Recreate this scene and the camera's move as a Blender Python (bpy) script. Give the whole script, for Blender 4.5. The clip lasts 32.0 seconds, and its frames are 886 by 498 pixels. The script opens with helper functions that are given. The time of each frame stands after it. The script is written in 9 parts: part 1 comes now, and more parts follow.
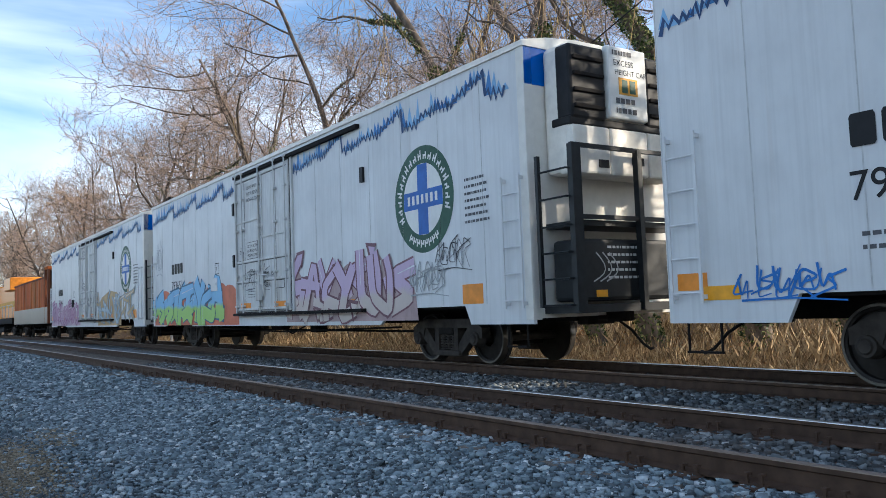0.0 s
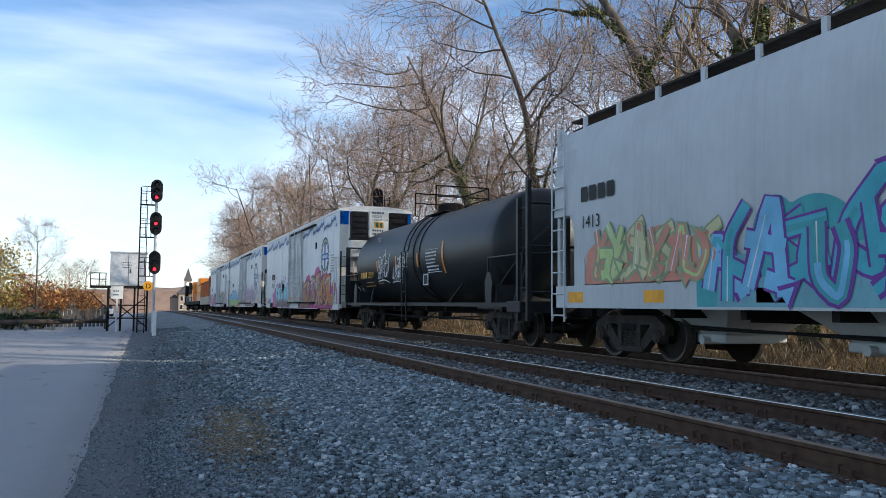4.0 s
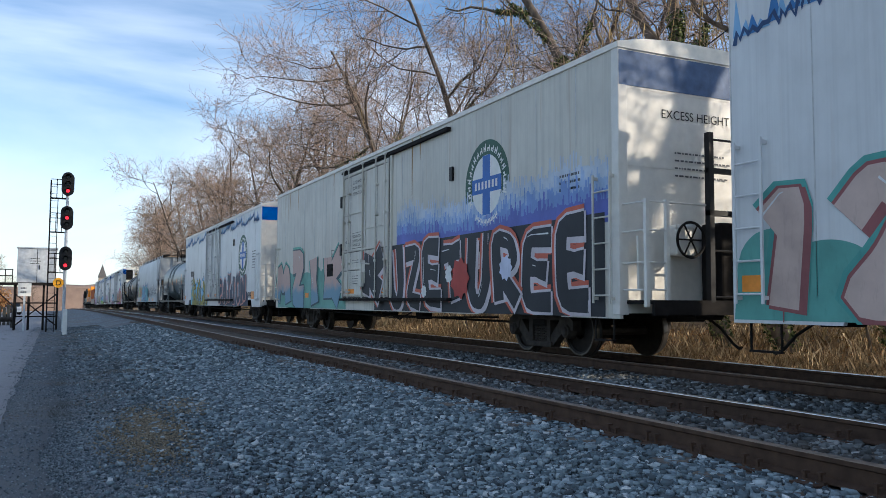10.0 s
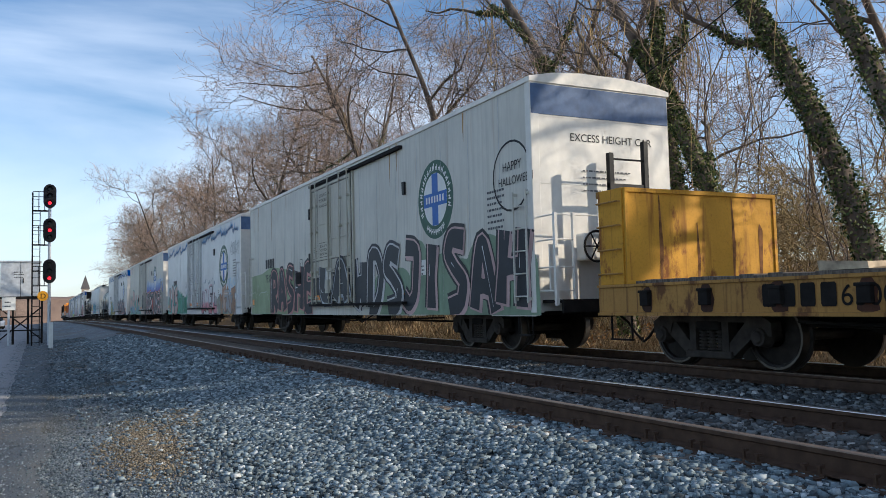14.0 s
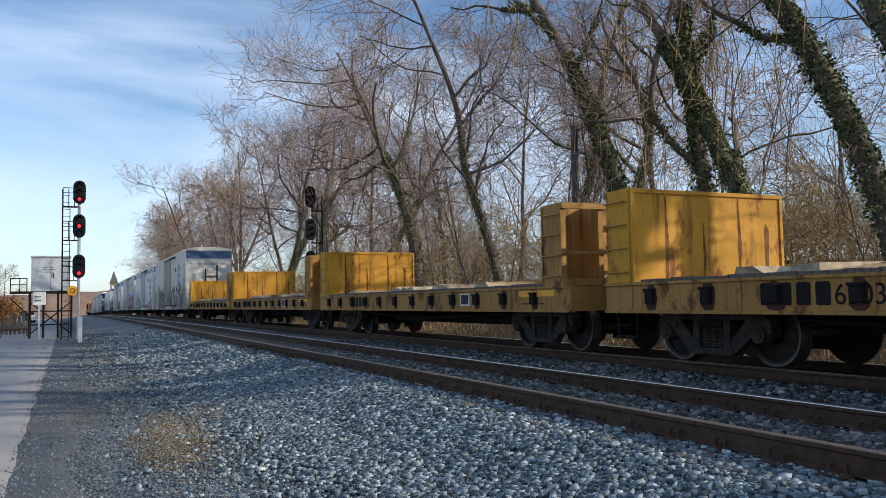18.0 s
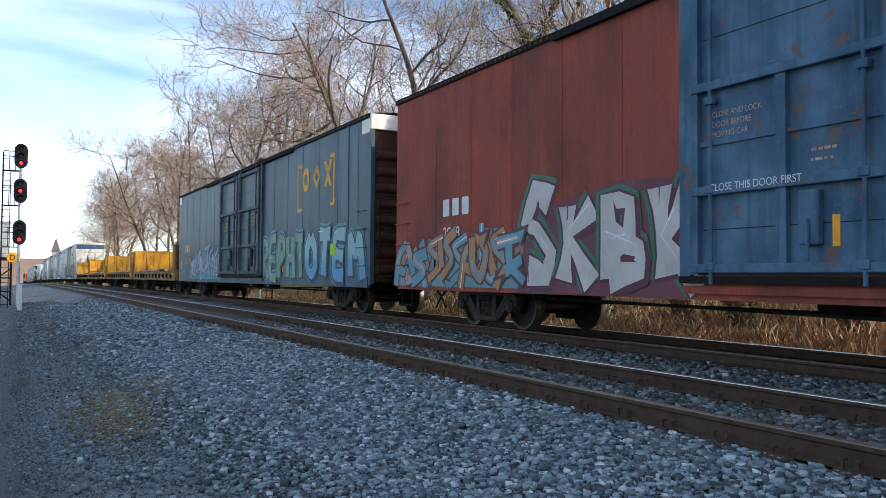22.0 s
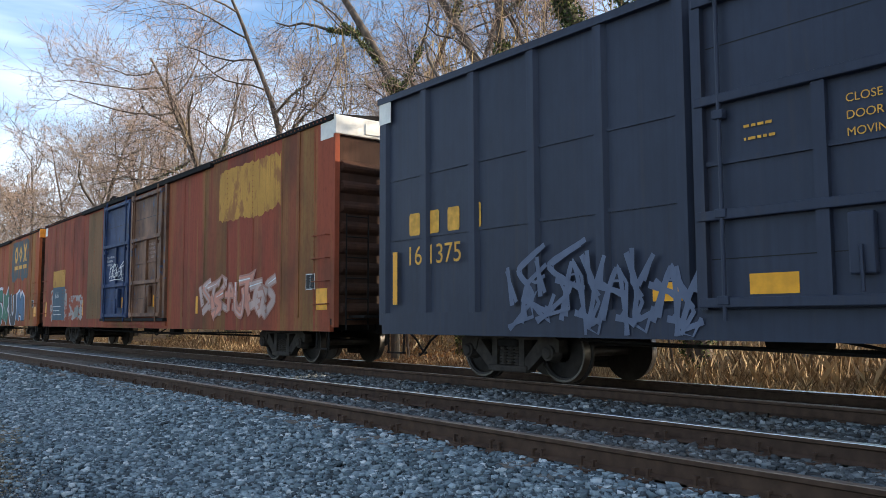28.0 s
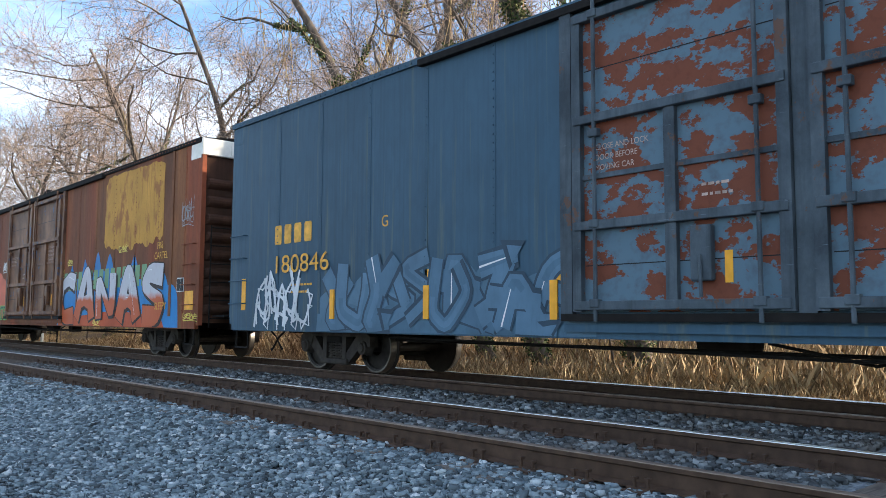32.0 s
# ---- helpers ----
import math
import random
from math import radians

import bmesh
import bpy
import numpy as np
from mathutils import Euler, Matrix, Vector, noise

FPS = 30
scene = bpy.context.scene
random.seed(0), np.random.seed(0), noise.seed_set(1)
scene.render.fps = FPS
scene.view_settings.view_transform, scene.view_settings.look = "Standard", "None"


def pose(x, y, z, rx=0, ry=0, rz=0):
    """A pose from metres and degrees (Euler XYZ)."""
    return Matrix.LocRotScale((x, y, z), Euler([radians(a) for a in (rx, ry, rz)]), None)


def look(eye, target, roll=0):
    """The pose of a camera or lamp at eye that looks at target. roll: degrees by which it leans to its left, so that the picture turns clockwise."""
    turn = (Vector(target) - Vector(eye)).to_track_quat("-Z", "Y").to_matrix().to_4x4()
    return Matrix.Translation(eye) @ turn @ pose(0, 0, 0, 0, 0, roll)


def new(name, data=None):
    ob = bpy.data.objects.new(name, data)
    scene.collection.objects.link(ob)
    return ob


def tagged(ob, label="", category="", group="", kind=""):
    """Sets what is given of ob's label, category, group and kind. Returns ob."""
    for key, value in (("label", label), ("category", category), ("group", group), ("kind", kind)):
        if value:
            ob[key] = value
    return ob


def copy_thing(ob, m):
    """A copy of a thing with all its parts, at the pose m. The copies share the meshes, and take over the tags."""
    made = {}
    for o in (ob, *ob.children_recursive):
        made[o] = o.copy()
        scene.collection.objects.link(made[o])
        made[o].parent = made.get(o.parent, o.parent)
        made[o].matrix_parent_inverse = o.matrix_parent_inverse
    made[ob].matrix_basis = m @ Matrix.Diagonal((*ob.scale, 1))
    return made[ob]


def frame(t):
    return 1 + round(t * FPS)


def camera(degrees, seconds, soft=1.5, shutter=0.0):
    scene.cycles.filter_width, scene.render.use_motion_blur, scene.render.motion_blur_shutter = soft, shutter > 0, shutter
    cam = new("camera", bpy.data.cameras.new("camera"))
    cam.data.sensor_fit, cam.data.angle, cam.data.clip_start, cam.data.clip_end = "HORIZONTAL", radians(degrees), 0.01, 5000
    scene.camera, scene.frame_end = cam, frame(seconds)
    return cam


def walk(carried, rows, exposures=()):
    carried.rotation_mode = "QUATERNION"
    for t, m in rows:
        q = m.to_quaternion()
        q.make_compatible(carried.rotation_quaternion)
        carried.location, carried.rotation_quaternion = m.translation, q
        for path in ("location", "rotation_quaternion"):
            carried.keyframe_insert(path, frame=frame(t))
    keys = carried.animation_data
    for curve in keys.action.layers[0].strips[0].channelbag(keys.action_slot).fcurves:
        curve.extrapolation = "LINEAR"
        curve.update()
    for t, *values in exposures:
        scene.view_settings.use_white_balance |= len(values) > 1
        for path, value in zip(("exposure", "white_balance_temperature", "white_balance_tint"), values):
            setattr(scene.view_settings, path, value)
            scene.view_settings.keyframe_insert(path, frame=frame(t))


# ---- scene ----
cam = camera(57.2, 32.0, soft=0.5)
PATH = [
    (0, (-0.145, 0.024, 1.007), (5.481, 8.260, 1.727), -2.09),
    (0.5, (-0.149, 0.023, 1.009), (5.441, 8.282, 1.744), -3.02),
    (1, (-0.143, 0.027, 0.984), (5.256, 8.414, 1.688), -3.04),
    (1.5, (-0.133, 0.026, 0.982), (4.863, 8.658, 1.710), -2.93),
    (2, (-0.136, 0.007, 0.963), (4.151, 9.013, 1.679), -1.69),
    (2.5, (-0.157, -0.001, 0.959), (3.426, 9.310, 1.649), -0.46),
    (4.5, (-0.115, -0.005, 0.959), (3.389, 9.336, 1.642), 0.63),
    (5, (-0.116, -0.008, 0.957), (3.511, 9.286, 1.629), 0.61),
    (5.5, (-0.107, -0.000, 0.961), (3.614, 9.258, 1.627), 0.56),
    (6, (-0.091, 0.006, 0.962), (3.780, 9.204, 1.602), 0.57),
    (6.5, (-0.081, 0.012, 0.960), (3.919, 9.154, 1.613), 0.53),
    (7, (-0.075, 0.007, 0.963), (4.048, 9.093, 1.618), 0.35),
    (7.5, (-0.072, 0.011, 0.960), (4.093, 9.079, 1.620), 0.26),
    (8, (-0.076, 0.009, 0.962), (4.112, 9.066, 1.619), 0.22),
    (8.5, (-0.077, 0.005, 0.965), (4.173, 9.033, 1.631), 0.21),
    (9, (-0.080, 0.006, 0.959), (4.224, 9.008, 1.620), 0.17),
    (9.5, (-0.068, 0.020, 0.955), (4.256, 9.013, 1.615), 0.27),
    (10, (-0.071, 0.019, 0.954), (4.261, 9.008, 1.607), 0.30),
    (10.5, (-0.076, 0.012, 0.970), (4.319, 8.971, 1.620), 0.44),
    (11, (-0.095, 0.005, 0.981), (4.635, 8.790, 1.656), 0.28),
    (11.5, (-0.103, 0.012, 0.987), (5.318, 8.389, 1.651), -0.03),
    (12, (-0.144, 0.009, 0.990), (5.372, 8.324, 1.650), -0.34),
    (12.5, (-0.157, 0.002, 0.996), (4.831, 8.645, 1.643), -0.97),
    (13, (-0.159, 0.006, 0.997), (4.610, 8.771, 1.658), -1.54),
    (13.5, (-0.166, 0.017, 0.995), (4.434, 8.871, 1.660), -1.56),
    (14, (-0.173, 0.020, 0.992), (4.328, 8.925, 1.653), -1.41),
    (14.5, (-0.159, 0.028, 0.991), (4.283, 8.963, 1.653), -1.14),
    (16.5, (-0.125, 0.024, 0.981), (4.201, 9.017, 1.638), -0.93),
    (17, (-0.144, 0.010, 0.989), (4.161, 9.012, 1.635), -1.20),
    (17.5, (-0.160, 0.003, 0.990), (4.119, 9.018, 1.637), -1.19),
    (18, (-0.174, 0.005, 0.984), (4.059, 9.042, 1.615), -1.07),
    (18.5, (-0.179, -0.011, 0.982), (3.950, 9.075, 1.601), -0.95),
    (19, (-0.190, -0.029, 0.987), (3.814, 9.114, 1.591), -0.76),
    (19.5, (-0.176, -0.025, 0.981), (3.750, 9.155, 1.546), -0.85),
    (20, (-0.162, 0.009, 0.976), (3.740, 9.204, 1.450), -1.04),
    (20.5, (-0.163, 0.032, 0.976), (3.807, 9.202, 1.363), -1.00),
    (21, (-0.180, 0.051, 0.989), (4.023, 9.118, 1.341), -0.48),
    (21.5, (-0.183, 0.048, 0.986), (4.292, 8.983, 1.349), -0.04),
    (22, (-0.179, 0.068, 0.982), (4.589, 8.850, 1.332), 0.40),
    (22.5, (-0.195, 0.097, 0.985), (5.033, 8.614, 1.330), 0.90),
    (23, (-0.220, 0.107, 0.981), (5.163, 8.528, 1.319), 1.09),
    (23.5, (-0.268, 0.128, 0.983), (5.168, 8.515, 1.307), 1.61),
    (24, (-0.283, 0.127, 0.983), (5.176, 8.499, 1.310), 2.04),
    (24.5, (-0.306, 0.134, 1.009), (5.482, 8.281, 1.391), 1.96),
    (25, (-0.394, 0.125, 1.018), (5.912, 7.870, 1.517), 1.92),
    (25.5, (-0.424, 0.024, 0.997), (5.902, 7.743, 1.635), 0.87),
    (26, (-0.489, 0.044, 0.992), (6.153, 7.486, 1.705), 0.23),
    (28.5, (-0.335, -0.016, 0.935), (5.598, 7.981, 1.856), -0.54),
    (29, (-0.285, 0.006, 0.930), (5.481, 8.120, 1.888), -0.82),
    (29.5, (-0.236, 0.020, 0.928), (5.914, 7.845, 1.904), -0.44),
    (30, (-0.254, 0.041, 0.928), (6.296, 7.530, 1.933), -0.50),
    (30.5, (-0.299, 0.023, 0.913), (6.216, 7.548, 1.879), 0.23),
    (31, (-0.332, 0.028, 0.922), (6.118, 7.616, 1.834), 0.43),
    (31.5, (-0.306, 0.046, 0.922), (6.091, 7.682, 1.795), 0.41),
    (32, (-0.296, 0.049, 0.926), (6.376, 7.446, 1.808), 0.30),
]
EXPOSURES = [(t, e, k, 9) for t, e, k in ((0, 1.05, 5900), (1.2, 0.75, 5850), (6, 0.72, 5800), (10.5, 0.66, 5850), (12, 1.02, 5900), (13.5, 0.56, 5800), (14.5, 0.40, 5800), (19, 0.40, 5800), (20, 0.92, 5700), (21.3, 1.0, 5700), (22, 1.10, 6000),
                                          (22.6, 1.34, 6250), (24.5, 1.36, 6250), (25, 1.48, 6200), (26, 1.64, 6150), (28.5, 1.14, 6200), (29.2, 1.18, 6200), (30, 1.66, 6200), (30.5, 1.46, 6250), (31, 1.28, 6250), (32, 1.60, 6150))]
walk(cam, [(t, look(eye, target, roll)) for t, eye, target, roll in PATH], EXPOSURES)

# ---- world and sun ----
SUN_AZ, SUN_EL = radians(127), radians(21)
world = bpy.data.worlds.new("sky")
scene.world = world
world.use_nodes = True
wn, wl = world.node_tree.nodes, world.node_tree.links
wn.clear()
w_out, w_bg = wn.new("ShaderNodeOutputWorld"), wn.new("ShaderNodeBackground")
w_sky = wn.new("ShaderNodeTexSky")
w_sky.sky_type, w_sky.sun_disc = "NISHITA", False
w_sky.sun_elevation, w_sky.sun_rotation = SUN_EL, SUN_AZ
w_sky.air_density, w_sky.dust_density, w_sky.ozone_density = 1.0, 0.5, 2.2
# thin streaks of cirrus
w_co, w_map = wn.new("ShaderNodeTexCoord"), wn.new("ShaderNodeMapping")
w_map.inputs["Rotation"].default_value = (radians(8), radians(-14), radians(-20))
w_map.inputs["Scale"].default_value = (0.8, 1.0, 3.6)
w_n1 = wn.new("ShaderNodeTexNoise")
w_n1.inputs["Scale"].default_value, w_n1.inputs["Detail"].default_value = 1.7, 7
w_n1.inputs["Roughness"].default_value, w_n1.inputs["Distortion"].default_value = 0.5, 0.6
w_ramp = wn.new("ShaderNodeValToRGB")
w_ramp.color_ramp.elements[0].position, w_ramp.color_ramp.elements[1].position = 0.42, 0.82
w_mix = wn.new("ShaderNodeMix")
w_mix.data_type = "RGBA"
w_mix.inputs[7].default_value = (7.2, 7.6, 8.2, 1)
wl.new(w_co.outputs["Generated"], w_map.inputs["Vector"])
wl.new(w_map.outputs["Vector"], w_n1.inputs["Vector"])
wl.new(w_n1.outputs["Fac"], w_ramp.inputs["Fac"])
wl.new(w_ramp.outputs["Color"], w_mix.inputs[0])
wl.new(w_sky.outputs["Color"], w_mix.inputs[6])
wl.new(w_mix.outputs[2], w_bg.inputs["Color"])
w_bg.inputs["Strength"].default_value = 0.115
wl.new(w_bg.outputs["Background"], w_out.inputs["Surface"])
sun_data = bpy.data.lights.new("sun", "SUN")
sun_data.energy, sun_data.angle, sun_data.color = 3.9, radians(0.6), (1.0, 0.83, 0.62)
sun = new("sun", sun_data)
SUN_DIR = Vector((math.sin(SUN_AZ) * math.cos(SUN_EL), math.cos(SUN_AZ) * math.cos(SUN_EL), math.sin(SUN_EL)))
sun.matrix_world = look(SUN_DIR * 60, (0, 0, 0))


# ---- mesh tools ----
class M:
    """Collects corners and faces of one mesh."""

    def __init__(self):
        self.v, self.f = [], []

    def add(self, vs, fs):
        n = len(self.v)
        self.v += [tuple(p) for p in vs]
        self.f += [tuple(n + i for i in q) for q in fs]
        return self

    def box(self, x0, y0, z0, x1, y1, z1, c=0.0):
        x0, x1 = min(x0, x1), max(x0, x1)
        y0, y1 = min(y0, y1), max(y0, y1)
        z0, z1 = min(z0, z1), max(z0, z1)
        if c <= 0:
            vs = [(x, y, z) for z in (z0, z1) for y in (y0, y1) for x in (x0, x1)]
            return self.add(vs, [(0, 2, 3, 1), (4, 5, 7, 6), (0, 1, 5, 4), (2, 6, 7, 3), (0, 4, 6, 2), (1, 3, 7, 5)])
        bm = bmesh.new()
        bmesh.ops.create_cube(bm, size=1, matrix=Matrix.LocRotScale(((x0 + x1) / 2, (y0 + y1) / 2, (z0 + z1) / 2), None, (x1 - x0, y1 - y0, z1 - z0)))
        bmesh.ops.bevel(bm, geom=bm.edges[:], offset=c, segments=2, profile=0.5, affect="EDGES")
        return self.take(bm)

    def take(self, bm):
        bm.verts.ensure_lookup_table()
        bm.verts.index_update()
        self.add([v.co[:] for v in bm.verts], [[v.index for v in f.verts] for f in bm.faces])
        bm.free()
        return self

    def tube(self, pts, r, n=8, r1=None, cap=True):
        """A round bar along a line of points."""
        pts = [Vector(p) for p in pts]
        r1 = r if r1 is None else r1
        rings = []
        for i, p in enumerate(pts):
            d = (pts[min(i + 1, len(pts) - 1)] - pts[max(i - 1, 0)]).normalized()
            a = d.orthogonal().normalized() if i == 0 else (rings[-1][1] - d * rings[-1][1].dot(d)).normalized()
            b = d.cross(a)
            q = r + (r1 - r) * i / max(1, len(pts) - 1)
            rings.append(([p + q * (math.cos(k * 2 * math.pi / n) * a + math.sin(k * 2 * math.pi / n) * b) for k in range(n)], a))
        vs = [p for ring, _ in rings for p in ring]
        fs = [(i * n + k, i * n + (k + 1) % n, (i + 1) * n + (k + 1) % n, (i + 1) * n + k) for i in range(len(pts) - 1) for k in range(n)]
        if cap:
            fs += [tuple(range(n))[::-1], tuple((len(pts) - 1) * n + k for k in range(n))]
        return self.add(vs, fs)

    def lathe(self, prof, centre, axis="x", n=24, cap=True):
        """Turns (radius, along) pairs round an axis through centre."""
        cx, cy, cz = centre
        vs = []
        for r, h in prof:
            for k in range(n):
                c, s = r * math.cos(2 * math.pi * k / n), r * math.sin(2 * math.pi * k / n)
                vs.append((cx + h, cy + c, cz + s) if axis == "x" else (cx + c, cy + h, cz + s) if axis == "y" else (cx + c, cy + s, cz + h))
        fs = [(i * n + k, i * n + (k + 1) % n, (i + 1) * n + (k + 1) % n, (i + 1) * n + k) for i in range(len(prof) - 1) for k in range(n)]
        if cap:
            fs += [tuple(range(n))[::-1], tuple((len(prof) - 1) * n + k for k in range(n))]
        return self.add(vs, fs)

    def slab(self, pts, x0, x1):
        """A flat shape in y, z with thickness along x."""
        n = len(pts)
        vs = [(x0, y, z) for y, z in pts] + [(x1, y, z) for y, z in pts]
        return self.add(vs, [tuple(range(n)), tuple(range(2 * n - 1, n - 1, -1))] + [(i, i + n, (i + 1) % n + n, (i + 1) % n) for i in range(n)])

    def prism(self, pts, y0, y1):
        """A flat shape in x, z drawn out along y."""
        n = len(pts)
        vs = [(x, y0, z) for x, z in pts] + [(x, y1, z) for x, z in pts]
        return self.add(vs, [tuple(range(n)), tuple(range(2 * n - 1, n - 1, -1))] + [(i, i + n, (i + 1) % n + n, (i + 1) % n) for i in range(n)])

    def mesh(self, name, smooth=False):
        me = bpy.data.meshes.new(name)
        me.from_pydata(self.v, [], self.f)
        me.validate()
        bm = bmesh.new()
        bm.from_mesh(me)
        bmesh.ops.recalc_face_normals(bm, faces=bm.faces[:])
        bm.to_mesh(me)
        bm.free()
        if smooth:
            me.shade_smooth()
            me.set_sharp_from_angle(angle=radians(38))
        return me


def part(name, m, material, parent=None, label="", smooth=False):
    """One mesh object, under a thing or a part."""
    me = m.mesh(name, smooth) if isinstance(m, M) else m
    if material is not None and not me.materials:
        me.materials.append(material)
    ob = new(name, me)
    if parent is not None:
        ob.parent = parent
    return tagged(ob, label) if label else ob


def thing(name, label, category, group="", at=(0, 0, 0), kind=""):
    ob = new(name)
    ob.empty_display_size = 0.3
    ob.location = at
    return tagged(ob, label, category, group, kind)


def raw_mesh(name, verts, faces, material, smooth=False):
    """A mesh from number arrays; all faces have the same number of corners."""
    me = bpy.data.meshes.new(name)
    verts, faces = np.asarray(verts, np.float32), np.asarray(faces, np.int32)
    k = faces.shape[1]
    me.vertices.add(len(verts))
    me.vertices.foreach_set("co", verts.ravel())
    me.loops.add(faces.size)
    me.loops.foreach_set("vertex_index", faces.ravel())
    me.polygons.add(len(faces))
    me.polygons.foreach_set("loop_start", np.arange(0, faces.size, k, dtype=np.int32))
    me.polygons.foreach_set("loop_total", np.full(len(faces), k, np.int32))
    me.update(calc_edges=True)
    if smooth:
        me.shade_smooth()
    me.materials.append(material)
    return me


def lettering(text, size, wide=1.0):
    """A flat mesh of words in the y, z plane, read from the -x side; starts at the origin and runs to -y."""
    cu = bpy.data.curves.new("words", "FONT")
    cu.body, cu.size, cu.extrude, cu.align_x = text, size, 0.0, "LEFT"
    ob = bpy.data.objects.new("words", cu)
    me = bpy.data.meshes.new_from_object(ob)
    bpy.data.objects.remove(ob)
    me.transform(Matrix(((0, 0, -1, 0), (-wide, 0, 0, 0), (0, 1, 0, 0), (0, 0, 0, 1))))
    me.materials.clear()
    return me


# ---- materials ----
class Nodes:
    def __init__(self, name, rough=0.6, metal=0.0):
        self.m = bpy.data.materials.new(name)
        self.m.use_nodes = True
        self.t = self.m.node_tree
        self.b = self.t.nodes["Principled BSDF"]
        self.b.inputs["Roughness"].default_value, self.b.inputs["Metallic"].default_value = rough, metal
        self.b.inputs["Specular IOR Level"].default_value = 0.22
        self.co = self.t.nodes.new("ShaderNodeTexCoord").outputs["Object"]

    def n(self, kind, **kw):
        node = self.t.nodes.new("ShaderNode" + kind)
        for k, v in kw.items():
            node.inputs[k.replace("_", " ")].default_value = v
        return node

    def link(self, a, b):
        self.t.links.new(a, b)

    def noise(self, scale, detail=4, stretch=(1, 1, 1), rough=0.55):
        mp = self.n("Mapping", Scale=stretch)
        self.link(self.co, mp.inputs["Vector"])
        no = self.n("TexNoise", Scale=scale, Detail=detail, Roughness=rough)
        self.link(mp.outputs["Vector"], no.inputs["Vector"])
        return no.outputs["Fac"]

    def ramp(self, fac, *stops):
        r = self.n("ValToRGB")
        e = r.color_ramp.elements
        while len(e) < len(stops):
            e.new(0.5)
        for i, (p, c) in enumerate(stops):
            e[i].position = p
            e[i].color = (*c, 1) if isinstance(c, tuple) else (c, c, c, 1)
        self.link(fac, r.inputs["Fac"])
        return r.outputs["Color"]

    def mix(self, fac, a, b, mode="MIX"):
        x = self.n("Mix")
        x.data_type, x.blend_type = "RGBA", mode
        for sock, val in ((x.inputs[0], fac), (x.inputs[6], a), (x.inputs[7], b)):
            if isinstance(val, (tuple, int, float)):
                sock.default_value = (*val, 1) if isinstance(val, tuple) else val
            else:
                self.link(val, sock)
        return x.outputs[2]

    def random(self):
        return self.n("ObjectInfo").outputs["Random"]

    def island(self):
        return self.n("NewGeometry").outputs["Random Per Island"]

    def bump(self, fac, strength=0.3, dist=0.01):
        x = self.n("Bump", Strength=strength, Distance=dist)
        self.link(fac, x.inputs["Height"])
        self.link(x.outputs["Normal"], self.b.inputs["Normal"])

    def done(self, colour, rough=None):
        if isinstance(colour, tuple):
            self.b.inputs["Base Color"].default_value = (*colour, 1)
        else:
            self.link(colour, self.b.inputs["Base Color"])
        if rough is not None:
            self.link(rough, self.b.inputs["Roughness"])
        return self.m


def plain(name, c, rough=0.6, metal=0.0, var=0.18, scale=6):
    k = Nodes(name, rough, metal)
    dark = tuple(v * (1 - var) for v in c)
    light = tuple(min(1, v * (1 + var)) for v in c)
    return k.done(k.ramp(k.noise(scale), (0.3, dark), (0.7, light)))


def by_panel(k, col, low, step=1.42):
    """Each sheet of a wall has aged a little differently."""
    xyz = k.n("SeparateXYZ")
    k.link(k.co, xyz.inputs[0])
    a = k.n("Math")
    a.operation = "MULTIPLY_ADD"
    a.inputs[1].default_value, a.inputs[2].default_value = 1 / step, 0.302
    k.link(xyz.outputs["Y"], a.inputs[0])
    b = k.n("Math")
    b.operation = "FLOOR"
    k.link(a.outputs[0], b.inputs[0])
    w = k.n("TexWhiteNoise")
    w.noise_dimensions = "1D"
    k.link(b.outputs[0], w.inputs["W"])
    return k.mix(1.0, col, k.ramp(w.outputs["Value"], (0.0, low), (1.0, 1.0)), "MULTIPLY")


def paint(name, c, streak=(0.25, 0.13, 0.06), amount=0.25, rough=0.5, dirt=0.35, second=None):
    """Weathered car paint: soft blotches, streaks that run down, grime along the sill."""
    k = Nodes(name, rough)
    col = k.ramp(k.noise(0.9, 5), (0.25, tuple(v * 0.86 for v in c)), (0.75, tuple(min(1, v * 1.07) for v in c)))
    if second:
        col = k.mix(k.ramp(k.noise(0.45, 3, (1, 3.2, 0.35)), (0.46, 0.0), (0.6, 1.0)), col, second)
    st = k.ramp(k.noise(3.2, 6, (1, 2.2, 0.10)), (0.60 - 0.12 * amount, 0.0), (0.78, amount * 1.6))
    col = k.mix(st, col, streak)
    grime = k.ramp(k.noise(7, 5, (1, 1, 0.4)), (0.42, 0.0), (0.8, dirt))
    col = k.mix(grime, col, tuple(v * 0.45 for v in c))
    fine = k.ramp(k.noise(5.5, 8, (1, 3.0, 0.06)), (0.46, 0.0), (0.75, min(0.6, 0.15 + amount)))
    col = k.mix(fine, col, tuple(v * 0.62 for v in c))
    col = by_panel(k, col, 0.9 if c[0] > 0.4 else 0.78)
    k.bump(k.noise(2.2, 3), 0.12, 0.02)
    return k.done(col)


